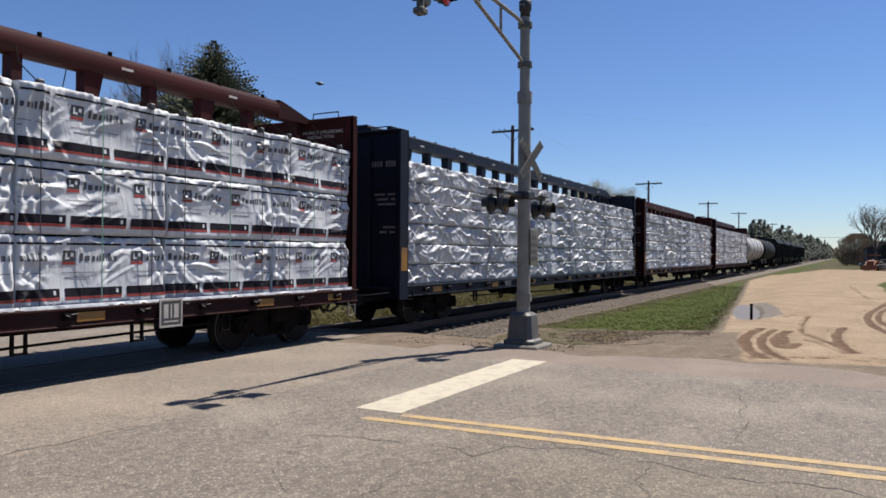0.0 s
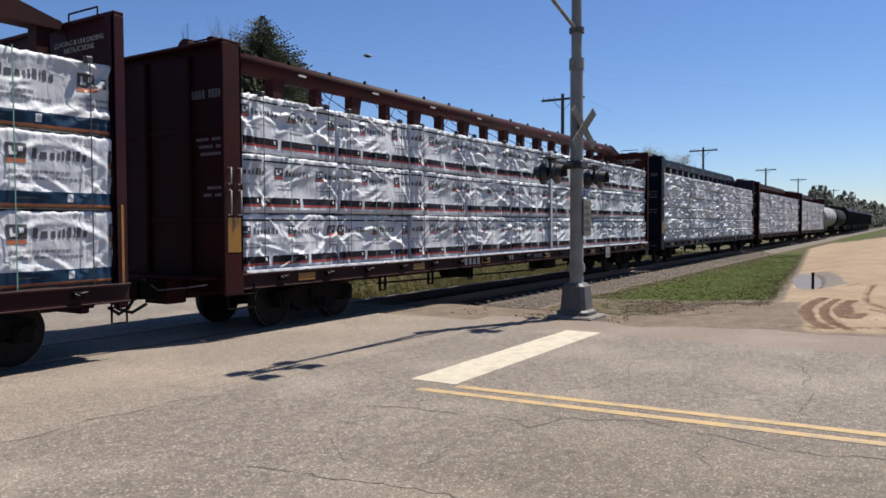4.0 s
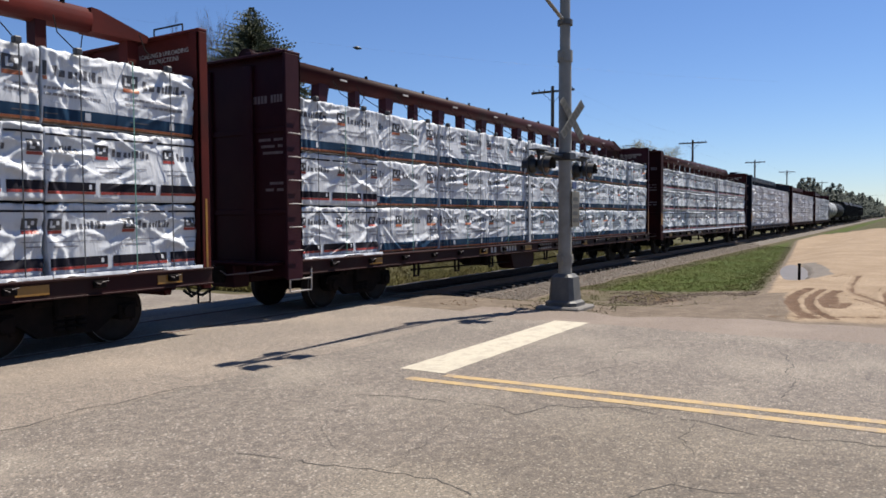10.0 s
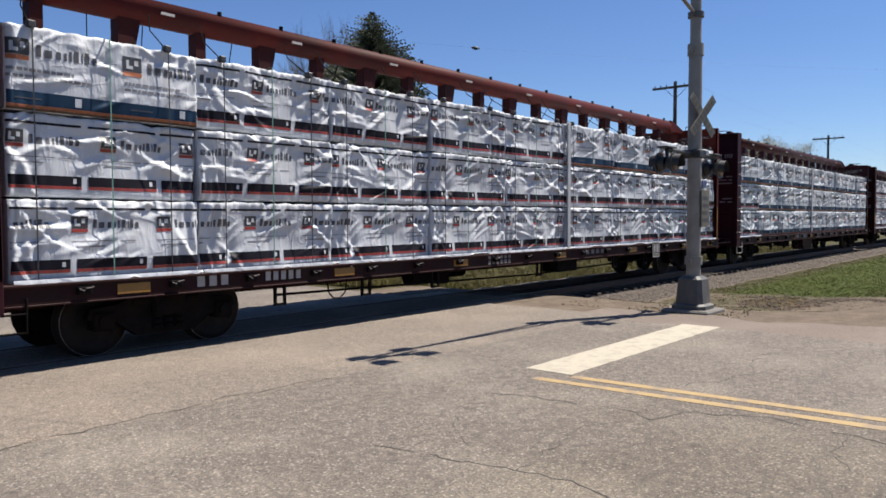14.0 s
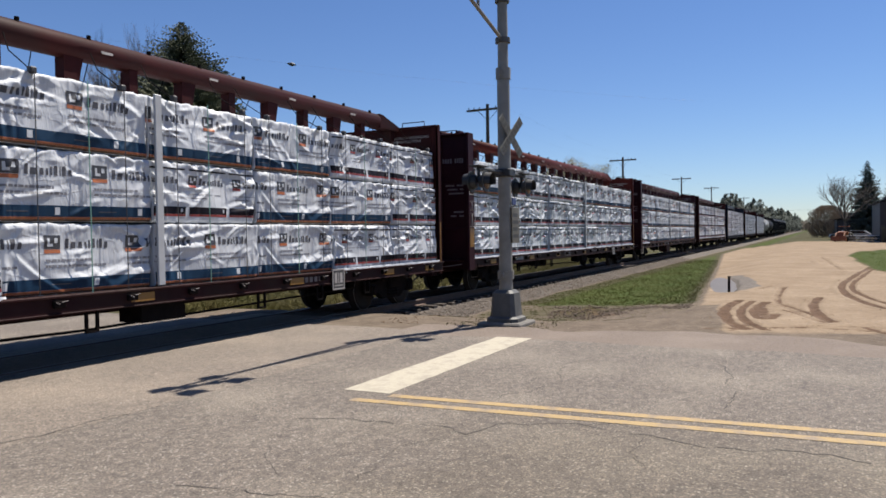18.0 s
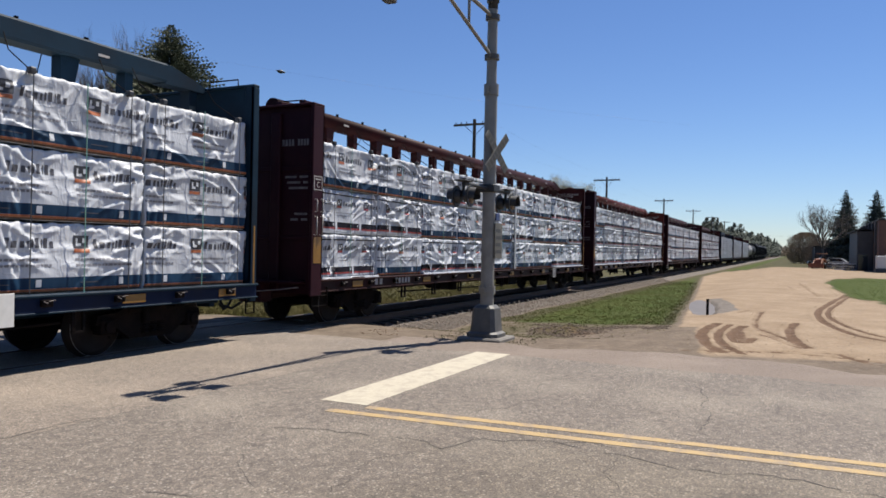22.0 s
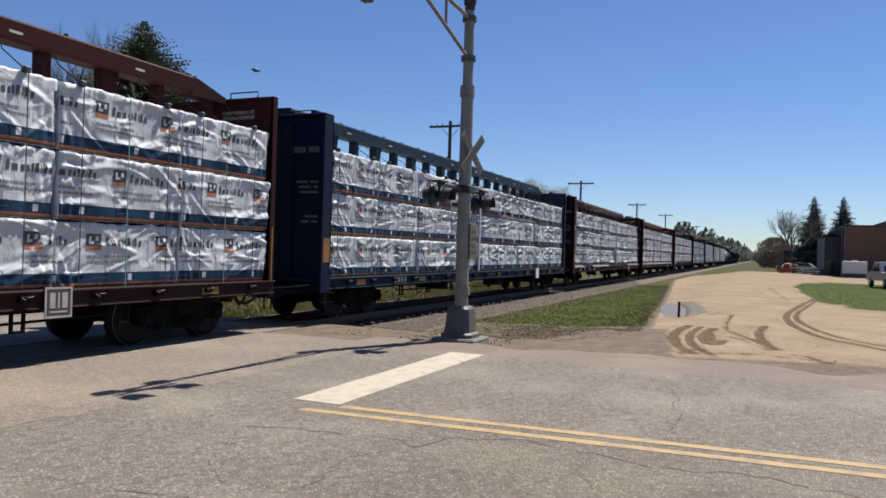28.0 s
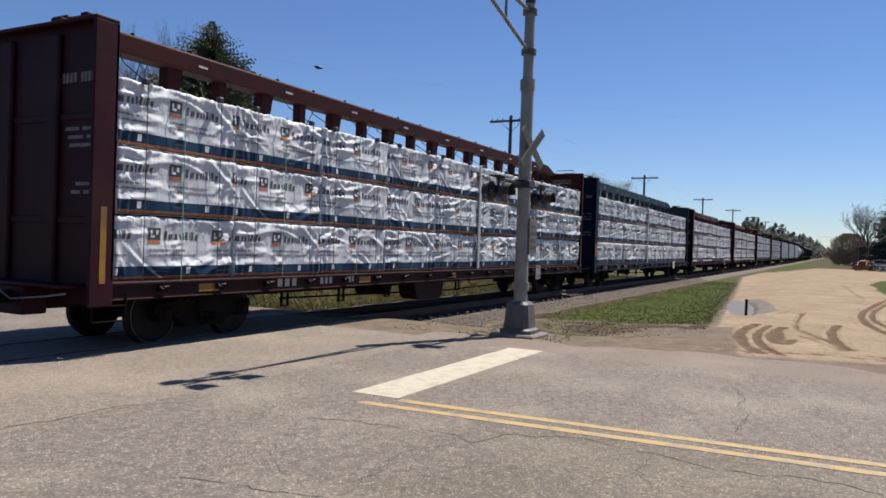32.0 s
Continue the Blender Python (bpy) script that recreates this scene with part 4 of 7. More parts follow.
def print_mesh(kind, sheet, seed):
    """Bands, plain emblem shapes and lettering bars that lie on the folds of the wrap."""
    rnd = random.Random(seed + 500)
    g = Geo()

    def decal(x0, x1, z0, z1, slot, lift=0.005):
        x0, x1 = max(x0, 0.012), min(x1, PW - 0.012)
        if x1 - x0 < 0.008:
            return
        gx, gzz = PW / (sheet.shape[0] - 1), PH / (sheet.shape[1] - 1)
        xs = [x0] + [gx * q for q in range(sheet.shape[0]) if x0 + 0.003 < gx * q < x1 - 0.003] + [x1]
        zs = [z0] + [gzz * q for q in range(sheet.shape[1]) if z0 + 0.003 < gzz * q < z1 - 0.003] + [z1]
        n, k = len(xs) - 1, len(zs) - 1
        v = [(x - PW / 2, sample(sheet, x / PW, z / PH) - lift, z) for x in xs for z in zs]
        g.add(v, [(i * (k + 1) + j, (i + 1) * (k + 1) + j, (i + 1) * (k + 1) + j + 1, i * (k + 1) + j + 1) for i in range(n) for j in range(k)], slot, True)

    off = rnd.uniform(-1.0, 0.25)
    pitch = 1.38 if kind == "navy" else 1.10
    if kind == "navy":
        decal(0, PW, 0.07, 0.225, 0)
        decal(0, PW, 0.035, 0.068, 1)
        decal(0, PW, 0.008, 0.034, 5)
    else:
        x = rnd.uniform(-0.6, 0)
        while x < PW:
            decal(x, x + 0.90, 0.868, 0.897, 3)
            decal(x, x + 0.90, 0.145, 0.265, 3)
            decal(x, x + 0.90, 0.105, 0.143, 2)
            decal(x + 0.80, x + 0.84, 0.175, 0.235, 6, 0.008)
            x += 0.98
    x = off
    while x < PW:
        big = kind == "navy"
        s = 1.34 if big else 1.08
        zt = 0.82 if big else 0.79
        decal(x, x + 0.19 * s, zt - 0.14 * s, zt, 4)
        decal(x, x + 0.19 * s, zt - 0.185 * s, zt - 0.145 * s, 1 if big else 2)
        decal(x + 0.035 * s, x + 0.06 * s, zt - 0.115 * s, zt - 0.03 * s, 6, 0.008)
        decal(x + 0.06 * s, x + 0.10 * s, zt - 0.115 * s, zt - 0.085 * s, 6, 0.008)
        decal(x + 0.115 * s, x + 0.155 * s, zt - 0.08 * s, zt - 0.03 * s, 6, 0.008)
        lx = x + 0.25 * s
        for wd, hi in ((0.058, 0.118), (0.088, 0.080), (0.056, 0.080), (0.034, 0.080), (0.032, 0.104), (0.058, 0.118), (0.016, 0.110), (0.056, 0.118), (0.056, 0.080)):
            decal(lx, lx + wd * 0.74 * s, zt - 0.137 * s, zt - 0.137 * s + hi * 0.86 * s, 8)
            lx += (wd + 0.012) * s
        if big:
            for row, (z0, length) in enumerate(((0.455, 0.78), (0.375, 0.98))):
                q = x + 0.02
                while q < x + length:
                    wd = rnd.uniform(0.03, 0.09)
                    decal(q, q + wd, z0, z0 + 0.036, 7)
                    q += wd + 0.014
            q = x + 0.1
            decal(q, q + 0.30, 0.135, 0.15, 8, 0.008)
            decal(x + 0.78, x + 0.86, 0.095, 0.20, 6, 0.008)
        else:
            decal(x, x + 0.55, 0.475, 0.487, 7)
            decal(x + 0.6, x + 0.8, 0.475, 0.487, 7)
            decal(x + 0.05, x + 0.42, 0.405, 0.425, 7)
        x += pitch
    return g.mesh("print", NAVY, ORANGEP, REDP, BLACKP, CHAR, WOOD, WHITE, GREYP, WORDINK)


PACKS = {"navy": [], "black": []}
FARPACKS = {"navy": [], "black": []}
for k in range(9):
    for kind in ("navy", "black"):
        sh = pack_sheet(k * 7 + (3 if kind == "navy" else 50), amp=0.029 if kind == "navy" else 0.038)
        PACKS[kind].append((pack_mesh("lumber_pack", sh, WHITE), print_mesh(kind, sh, k)))
        if k < 2:
            sh = pack_sheet(k * 7 + 901, nx=18, nz=8, amp=0.02)
            FARPACKS[kind].append((pack_mesh("lumber_pack", sh, WHITE), print_mesh(kind, sh, k)))
SILVERS = []
for k in range(6):
    sh = pack_sheet(300 + k, 4.88, 0.492, 0.05, 130, 22)
    SILVERS.append(pack_mesh("lumber_pack", sh, SILVER, 4.88, 0.492))
SILVERFAR = pack_mesh("lumber_pack", pack_sheet(411, 4.88, 0.5, 0.03, 20, 5), SILVER, 4.88, 0.5)
SILVERN = pack_mesh("lumber_pack", pack_sheet(400, 2.44, 0.492, 0.05, 66, 22), SILVER, 2.44, 0.492)


def lettering(text, parent, at, size, turn=0):
    """Raised painted words with the built-in font."""
    if not text:
        return
    cu = bpy.data.curves.new("lettering", "FONT")
    cu.body, cu.size, cu.align_x, cu.extrude = text, size, "CENTER", 0.002
    tmp = bpy.data.objects.new("lettering", cu)
    scene.collection.objects.link(tmp)
    dg = bpy.context.evaluated_depsgraph_get()
    me = bpy.data.meshes.new_from_object(tmp.evaluated_get(dg))
    bpy.data.objects.remove(tmp)
    me.name = "lettering"
    me.materials.clear()
    me.materials.append(STENCIL)
    part("lettering", me, None, parent, "white stencilled words", pose(*at, 90, 0, turn))


# ---- freight cars: x runs forward from the inner side of the rear bulkhead, y=0 on the centreline ----
LEN = 22.4
HALF = 1.45


def wheelset_mesh():
    g = Geo()
    for s in (-1, 1):
        y = s * 0.72
        prof = [(-0.07, 0.36), (-0.068, 0.455), (0.055, 0.46), (0.058, 0.49), (0.085, 0.49), (0.085, 0.36), (0.03, 0.34), (0.025, 0.16), (0.05, 0.11), (0.05, 0.07)]
        g.lathe([(y + (-s) * a, r) for a, r in prof], 28, 0, (0, 0, 0), "y")
        g.cyl((0, y + s * 0.05, 0), (0, y + s * 0.30, 0), 0.09, 0.085, 12, 1)
        for k in range(3):
            a = 2 * math.pi * k / 3
            g.box(0.16 * math.cos(a) - 0.02, 0.16 * math.cos(a) + 0.02, y + s * 0.30, y + s * 0.315, 0.0 + 0.05 * math.sin(a) - 0.015, 0.05 * math.sin(a) + 0.015, 1)
    g.cyl((0, -0.72, 0), (0, 0.72, 0), 0.08, n=12, slot=1)
    return g.mesh("wheelset", TREAD, IRON)


def sideframe_mesh():
    g = Geo()
    poly = [(-1.10, 0.52), (-1.06, 0.66), (-0.72, 0.68), (-0.42, 0.80), (0.42, 0.80), (0.72, 0.68), (1.06, 0.66), (1.10, 0.52), (0.70, 0.44), (0.42, 0.24), (-0.42, 0.24), (-0.70, 0.44)]
    g.prism(poly, -0.07, 0.07)
    for x in (-0.89, 0.89):
        g.box(x - 0.14, x + 0.14, -0.12, 0.10, 0.36, 0.60, 0, 0.02)
        g.cyl((x, -0.15, 0.48), (x, -0.11, 0.48), 0.09, n=12)
    for x in (-0.16, 0.0, 0.16):
        for k in range(4):
            g.cyl((x, -0.085, 0.32 + 0.08 * k), (x, -0.085, 0.36 + 0.08 * k), 0.07, n=10)
    g.box(-0.5, 0.5, -0.1, 0.1, 0.66, 0.74, 0, 0.015)
    return g.mesh("side_frame", IRON)


WHEELSET, SIDEFRAME = wheelset_mesh(), sideframe_mesh()
BOLSTER = Geo().box(-0.24, 0.24, -1.15, 1.15, 0.5, 0.78, 0, 0.03).cyl((0, 0, 0.78), (0, 0, 0.9), 0.2).mesh("bolster", IRON)
SPINNING = []
TREADEDGE = Geo().tube([(0.453 * math.cos(2 * math.pi * k / 28), 0, 0.453 * math.sin(2 * math.pi * k / 28)) for k in range(29)], 0.005, 5).mesh("tread_edge", RIMS)


def trucks(car, centres, spin):
    for c in centres:
        part("bolster", BOLSTER, None, car, m=pose(c, 0, 0))
        for s in (-1, 1):
            part("side_frame", SIDEFRAME, None, car, m=pose(c, s * 0.98, 0, 0, 0, 0 if s < 0 else 180))
        for dx in (-0.89, 0.89):
            ws = part("wheelset", WHEELSET, None, car, m=pose(c + dx, 0, 0.46))
            for s in (-1, 1):
                part("tread_edge", TREADEDGE, None, ws, m=pose(0, s * 0.791, 0))
            if spin:
                SPINNING.append((ws, c + dx))


def coupler(car, x, way, y=0.0):
    g = Geo()
    g.box(min(x, x + way * 0.75), max(x, x + way * 0.75), -0.09, 0.09, 0.72, 0.90, 0, 0.02)
    hx = x + way * 0.78
    g.prism([(hx - 0.16, -0.16), (hx + 0.12, -0.2), (hx + 0.20, -0.05), (hx + 0.08, 0.02), (hx + 0.16, 0.16), (hx - 0.02, 0.2), (hx - 0.16, 0.12)], 0.66, 0.96, axis="z")
    part("coupler", g, IRON, car)
    g = Geo()
    pts = [(x + way * 0.35, 0.25, 0.72), (x + way * 0.5, 0.26, 0.5), (x + way * 0.72, 0.2, 0.42), (x + way * 0.95, 0.12, 0.55)]
    g.tube(pts, 0.028, 8)
    part("air_hose", g, TYRE, car, "black rubber air hose")


def bulkhead(car, paint, x, way, kind):
    """End wall; way -1 at the rear, +1 at the front."""
    deep = 1.1 if way < 0 else 0.45
    far = HALF + 0.28
    near = HALF - (0.07 if way > 0 else 0.0)
    o = lambda d: x + way * d * deep
    seg = lambda a, b: (min(o(a), o(b)), max(o(a), o(b)))
    top = 4.78
    g = Geo()
    g.box(*seg(0.17, 0.20), -near + 0.05, far - 0.05, 0.75, top + 0.01)
    bh = part("bulkhead", g, paint, car)
    for z in (1.9, 3.4):
        part("rib", Geo().box(*seg(0.20, 0.225), -HALF + 0.08, far - 0.08, z, z + 0.10, 0, 0.01), paint, bh)
    for y in (-0.50, 0.62, 1.38):
        part("stile", Geo().box(*seg(0.20, 0.27), y, y + 0.26, 0.8, top - 0.1, 0, 0.025), paint, bh)
    for s in (-1, 1):
        side = near if s < 0 else far
        y0, y1 = sorted((s * side, s * (side - 0.07)))
        g = Geo()
        if way < 0 and s > 0 and kind in (1, 2, 3):
            # hand hole through the side plate
            g.box(*seg(0.0, 0.25), y0, y1, 0.72, top, 0, 0.012).box(*seg(0.335, 0.36), y0, y1, 0.72, top, 0, 0.012)
            g.box(*seg(0.25, 0.335), y0 + 0.002, y1 - 0.002, 0.72, 2.94).box(*seg(0.25, 0.335), y0 + 0.002, y1 - 0.002, 3.17, top)
        else:
            g.box(*seg(0.0, 0.36), y0, y1, 0.72, top, 0, 0.012)
        g.box(*seg(0.0, 0.05), min(y0, s * (side - 0.22)), max(y1, s * (side - 0.22)), 1.1, top, 0, 0.01)
        part("corner_post", g, paint, bh)
        for k in range(7):
            g = Geo()
            z = 1.25 + 0.42 * k
            yy = s * (side + 0.06)
            g.tube([(o(0.06), s * side, z), (o(0.06), yy, z), (o(0.31), yy, z), (o(0.31), s * side, z)], 0.011, 6)
            if way < 0 and kind == 1:
                part("grab_iron", g, STENCIL, bh, "white-painted rung")
        if way < 0 and kind in (0, 2, 3):
            for z0, z1 in ((2.02, 2.42), (2.52, 2.78)):
                for d in (0.08, 0.27):
                    g = Geo().tube([(o(d), s * side, z0), (o(d), s * (side + 0.06), z0), (o(d), s * (side + 0.06), z1), (o(d), s * side, z1)], 0.012, 6)
                    part("grab_iron", g, STENCIL, bh, "white-painted grab iron")
        if kind == 5 or way > 0:
            g = Geo().box(*seg(0.13, 0.22), s * side - 0.006, s * side + 0.006, 1.05, 2.15)
        else:
            g = Geo().box(*seg(0.05, 0.30), s * side - 0.006, s * side + 0.006, 1.42, 1.98)
        if kind != 1:
            part("reflector", g, YELLOWR, bh, "scuffed yellow reflective panel")
        if way < 0 and kind in (2, 3):
            g = Geo()
            for a, b, z0, z1 in ((0.04, 0.32, 2.98, 3.0), (0.04, 0.32, 3.26, 3.28), (0.04, 0.06, 3.0, 3.26), (0.30, 0.32, 3.0, 3.26), (0.09, 0.27, 3.2, 3.225)):
                g.box(*seg(a, b), s * side - 0.005, s * side + 0.005, z0, z1)
            part("plate_frame", g, STENCIL, bh, "white-outlined plate mark")
            if s < 0:
                lettering("C", bh, (o(0.18), -HALF - 0.006, 3.04), 0.17)
    g = Geo().box(*seg(0.0, 0.36), -near, far, top, top + 0.05, 0, 0.012)
    part("top_cap", g, paint, bh)
    g = Geo()
    zz = top + 0.05
    g.tube([(o(0.1), -0.95, zz), (o(0.1), -0.95, zz + 0.12), (o(0.1), -0.25, zz + 0.12), (o(0.1), -0.25, zz)], 0.014, 6)
    part("top_handrail", g, IRON, bh)
    # lettering as plain bars
    if way < 0:
        for z, h, words in ((3.95, 0.14, (0.30, 0.42)), (3.25, 0.05, (0.22, 0.30)), (3.13, 0.05, (0.12, 0.34)), (3.01, 0.05, (0.5,)), (2.45, 0.05, (0.34,)), (2.33, 0.05, (0.16, 0.2))):
            y = -1.2
            for wd in words:
                n = max(1, int(wd / (0.075 if h > 0.1 else 0.05)))
                for k in range(n if h > 0.1 else 1):
                    a, b = (y + wd * k / n, y + wd * (k + 0.72) / n) if h > 0.1 else (y, y + wd)
                    part("stencil_mark", Geo().box(o(0.20) - 0.004, o(0.20) + 0.004, a, b, z, z + h), STENCILD, bh)
                y += wd + 0.08
        for y in (-1.15, -0.55):
            part("top_bracket", Geo().box(*seg(0.02, 0.30), y, y + 0.14, top + 0.05, top + 0.13, 0, 0.01), paint, bh)
        part("uncoupling_lever", Geo().tube([(o(0.60), -1.32, 0.92), (o(0.66), -0.9, 0.86), (o(0.72), -0.3, 0.80), (o(0.80), -0.05, 0.98)], 0.014, 6), STENCILD, bh)
    # end platform and steps
    g = Geo()
    g.box(*seg(0.20, 0.62), -1.2, 1.2, 0.98, 1.03, 0, 0.01)
    g.box(*seg(0.20, 0.56), -0.3, 0.3, 0.55, 0.98, 0, 0.02)
    part("end_platform", g, paint, bh)
    for s in (-1, 1):
        g = Geo()
        y = s * ((near if s < 0 else far) - 0.02)
        g.tube([(o(0.3), y, 0.95), (o(0.3), y, 0.5), (o(-0.22), y, 0.5), (o(-0.22), y, 0.9)], 0.017, 6)
        g.tube([(o(0.3), y, 0.72), (o(-0.22), y, 0.72)], 0.014, 6)
        part("stirrup_step", g, STENCIL if kind == 1 else IRON, bh)


def skirt_mesh(seed):
    """Loose lower edge of the wrap, hanging unevenly over the side sill."""
    rnd = random.Random(seed)
    n, rows = 60, ((0.05, 0.0), (0.0, 0.5), (-0.01, 1.0))
    v = []
    for k in range(n + 1):
        x = -PW / 2 + PW * k / n
        drop = max(-0.03, 0.012 + 0.07 * noise.noise((x * 1.7, seed * 3.1, 1)) + 0.04 * noise.noise((x * 8, seed * 3.1, 5)))
        y = -0.075 - 0.025 * noise.noise((x * 5, seed, 2)) - 0.012 * noise.noise((x * 17, seed, 8))
        v += [(x, -0.047, 0.045), (x, y * 0.6 - 0.010, 0.012), (x, y * 0.6 - 0.012 + 0.012 * noise.noise((x * 11, seed, 4)), -drop)]
    return Geo().add(v, [(3 * k + e, 3 * k + 3 + e, 3 * k + 4 + e, 3 * k + 1 + e) for k in range(n) for e in range(2)], 0, True).mesh("film_skirt", WHITE)


SKIRTS = [skirt_mesh(q) for q in range(4)]
WINCH = Geo().box(-0.085, 0.085, -0.07, 0.0, -0.05, 0.05, 0, 0.012).cyl((-0.075, -0.074, 0.03), (-0.01, -0.078, 0.0), 0.006, n=6, slot=1).cyl((0.01, -0.076, 0.03), (0.10, -0.085, 0.045), 0.006, n=6, slot=1).mesh("winch", IRON, STENCILD)
REFLECT = Geo().box(-0.22, 0.22, -0.008, 0, -0.065, 0.065).mesh("reflector", YELLOWR)
STRAPS = []
for mt in (STRAP, STRAPG):
    g = Geo()
    g.box(-0.008, 0.008, -0.048, -0.044, -0.02, 3.02)
    g.add([(-0.011, -0.044, 3.02), (0.011, -0.044, 3.02), (0.011, 0.10, 3.06), (-0.011, 0.10, 3.06)], [(0, 1, 2, 3)])
    STRAPS.append(g.mesh("strap", mt))
g = Geo()
g.tube([(0, 0.04, 3.04), (0.18, 0.75, 3.42), (0.34, 1.10, 3.75)], 0.009, 5)
CABLE = g.mesh("tie_down_cable", IRON)
g = Geo().box(-0.05, 0.05, -0.045, 0.05, 2.98, 3.07, 0, 0.015)
CORNER = g.mesh("corner_protector", STRAP)


def centre_beam_car(name_paint, idx, load, beam_kind, label, marks):
    """Bulkhead flat car with a centre beam; load(stack, row) names the wrap."""
    paint = PAINT[name_paint]
    red = name_paint in ("oxide", "orange", "brown")
    # frame below the load takes the darker red, with its shade in the colour
    under = PAINT["shaded_red"] if red else paint
    car = thing("freight_car", label, "freight car", "train")
    # underframe
    part("deck", Geo().box(0.0, LEN, -1.32, 1.32, 1.0, 1.06, 0, 0.01), under, car)
    part("centre_sill", Geo().box(-0.2, LEN + 0.2, -0.3, 0.3, 0.62, 1.0, 0, 0.02), under, car)
    for s in (-1, 1):
        g = Geo()
        y0, y1 = sorted((s * 1.40, s * 1.30))
        g.box(-0.02, LEN + 0.02, y0, y1, 0.80, 1.055, 0, 0.015)
        sill = part("side_sill", g, PAINT["shaded_blue"] if idx == 4 else under, car)
        part("upper_flange", Geo().box(-0.02, LEN + 0.02, min(s * 1.402, s * 1.44), max(s * 1.402, s * 1.44), 1.02, 1.058, 0, 0.008), under, sill)
        part("lower_flange", Geo().box(-0.02, LEN + 0.02, min(s * 1.402, s * 1.43), max(s * 1.402, s * 1.43), 0.79, 0.815, 0, 0.006), under, sill)
        for k in range(18):
            part("winch", WINCH, None, sill, m=pose(0.9 + 1.22 * k, s * 1.40, 0.94, 0, 0, 0 if s < 0 else 180))
        for x in {1: (2.3, 7.07, 9.85, 14.5, 19.5), 5: (1.9, 6.55, 10.8, 15.9, 20.5)}.get(idx, (1.55, 5.2, 8.3, 12.1, 15.9, 19.5, 21.6)):
            part("reflector", REFLECT, None, sill, m=pose(x, s * 1.402, 0.925, 0, 0, 0 if s < 0 else 180))
        # plain bars for the car's marks
        for x0, n, wd, h, z in marks if s < 0 else ():
            for k in range(n):
                xx = x0 + k * wd * 1.3 + 0.1 * wd
                part("stencil_mark", Geo().box(xx, xx + 0.8 * wd, -1.406, -1.40, z, z + h), STENCIL if h > 0.125 else STENCILD, sill)
        for k in range(9):
            x = 3.9 + 1.83 * k
            if k in (3, 5):
                continue
            g = Geo()
            for dx in (-0.09, 0.09):
                g.box(x + dx - 0.02, x + dx + 0.02, s * 1.36 - 0.02, s * 1.36 + 0.02, 0.50, 0.80)
            g.box(x - 0.11, x + 0.11, s * 1.36 - 0.02, s * 1.36 + 0.02, 0.48, 0.515)
            part("hanger_bracket", g, IRON, car)
        g = Geo().tube([(4.0, s * 1.15, 0.62), (11.2, s * 1.15, 0.50), (18.4, s * 1.15, 0.62)], 0.022, 6)
        part("brake_rod", g, IRON, car)
        if idx in (-3, -2, -1, 1):
            continue
        g = Geo()
        g.box(17.05, 17.50, min(s * 1.44, s * 1.455), max(s * 1.44, s * 1.455), 0.66, 1.10, 0, 0.004)
        card = part("placard", g, PLAIN if idx in (0, 2, 3, 5) else CARD, car, "square tag panel with white border")
        if idx in (0, 2, 3, 5):
            for a, b, c, d in ((17.05, 17.50, 0.66, 0.69), (17.05, 17.50, 1.07, 1.10), (17.05, 17.08, 0.69, 1.07), (17.47, 17.50, 0.69, 1.07), (17.13, 17.22, 0.80, 1.02), (17.26, 17.29, 0.80, 1.02), (17.33, 17.42, 0.80, 1.02), (17.13, 17.42, 0.735, 0.76)):
                part("placard_mark", Geo().box(a, b, min(s * 1.455, s * 1.459), max(s * 1.455, s * 1.459), c, d), STENCIL, card)
    if idx in (2, 4):
        part("hanging_chain", Geo().tube([(4.85, -1.37, 0.80), (4.88, -1.37, 0.60), (4.98, -1.37, 0.50), (5.12, -1.37, 0.49), (5.24, -1.37, 0.58), (5.28, -1.37, 0.80)], 0.014, 6), IRON, car)
    for k in range(7):
        x = 2.2 + 3.0 * k
        g = Geo().prism([(-1.30, 0.98), (1.30, 0.98), (1.30, 0.84), (0.3, 0.66), (-0.3, 0.66), (-1.30, 0.84)], x - 0.06, x + 0.06, axis="x")
        part("cross_bearer", g, under, car)
    g = Geo().lathe([(-0.62, 0.05), (-0.58, 0.19), (0.58, 0.19), (0.62, 0.05)], 16, 0, (10.6, 0.92, 0.56), "x")
    part("air_reservoir", g, IRON, car)
    g = Geo().prism([(9.0, 0.80), (9.15, 0.42), (9.35, 0.32), (10.35, 0.32), (10.55, 0.42), (10.6, 0.80)] if idx in (1, 5) else [(12.2, 0.8), (12.2, 0.5), (13.1, 0.5), (13.1, 0.8)], -1.25, -0.75)
    part("equipment_box", g, under if idx in (1, 5) else IRON, car)
    g = Geo().cyl((7.7, -0.5, 0.62), (8.3, -0.5, 0.62), 0.15, n=14).box(8.4, 8.75, -0.75, -0.4, 0.45, 0.75, 0, 0.03)
    part("brake_cylinder", g, IRON, car)
    trucks(car, (2.2, LEN - 2.2), idx >= -1)
    coupler(car, -0.45, -1)
    coupler(car, LEN + 0.45, 1)
    # rear walls of cars 2 to 5: a darker paint that also carries their shade
    bulkhead(car, PAINT["brown"] if idx in (2, 3, 5) else PAINT["shaded_blue"] if idx == 4 else paint, 0.0, -1, idx)
    bulkhead(car, paint, LEN - 0.14, 1, idx + 1)
    # centre beam
    g = Geo()
    r = 0.20
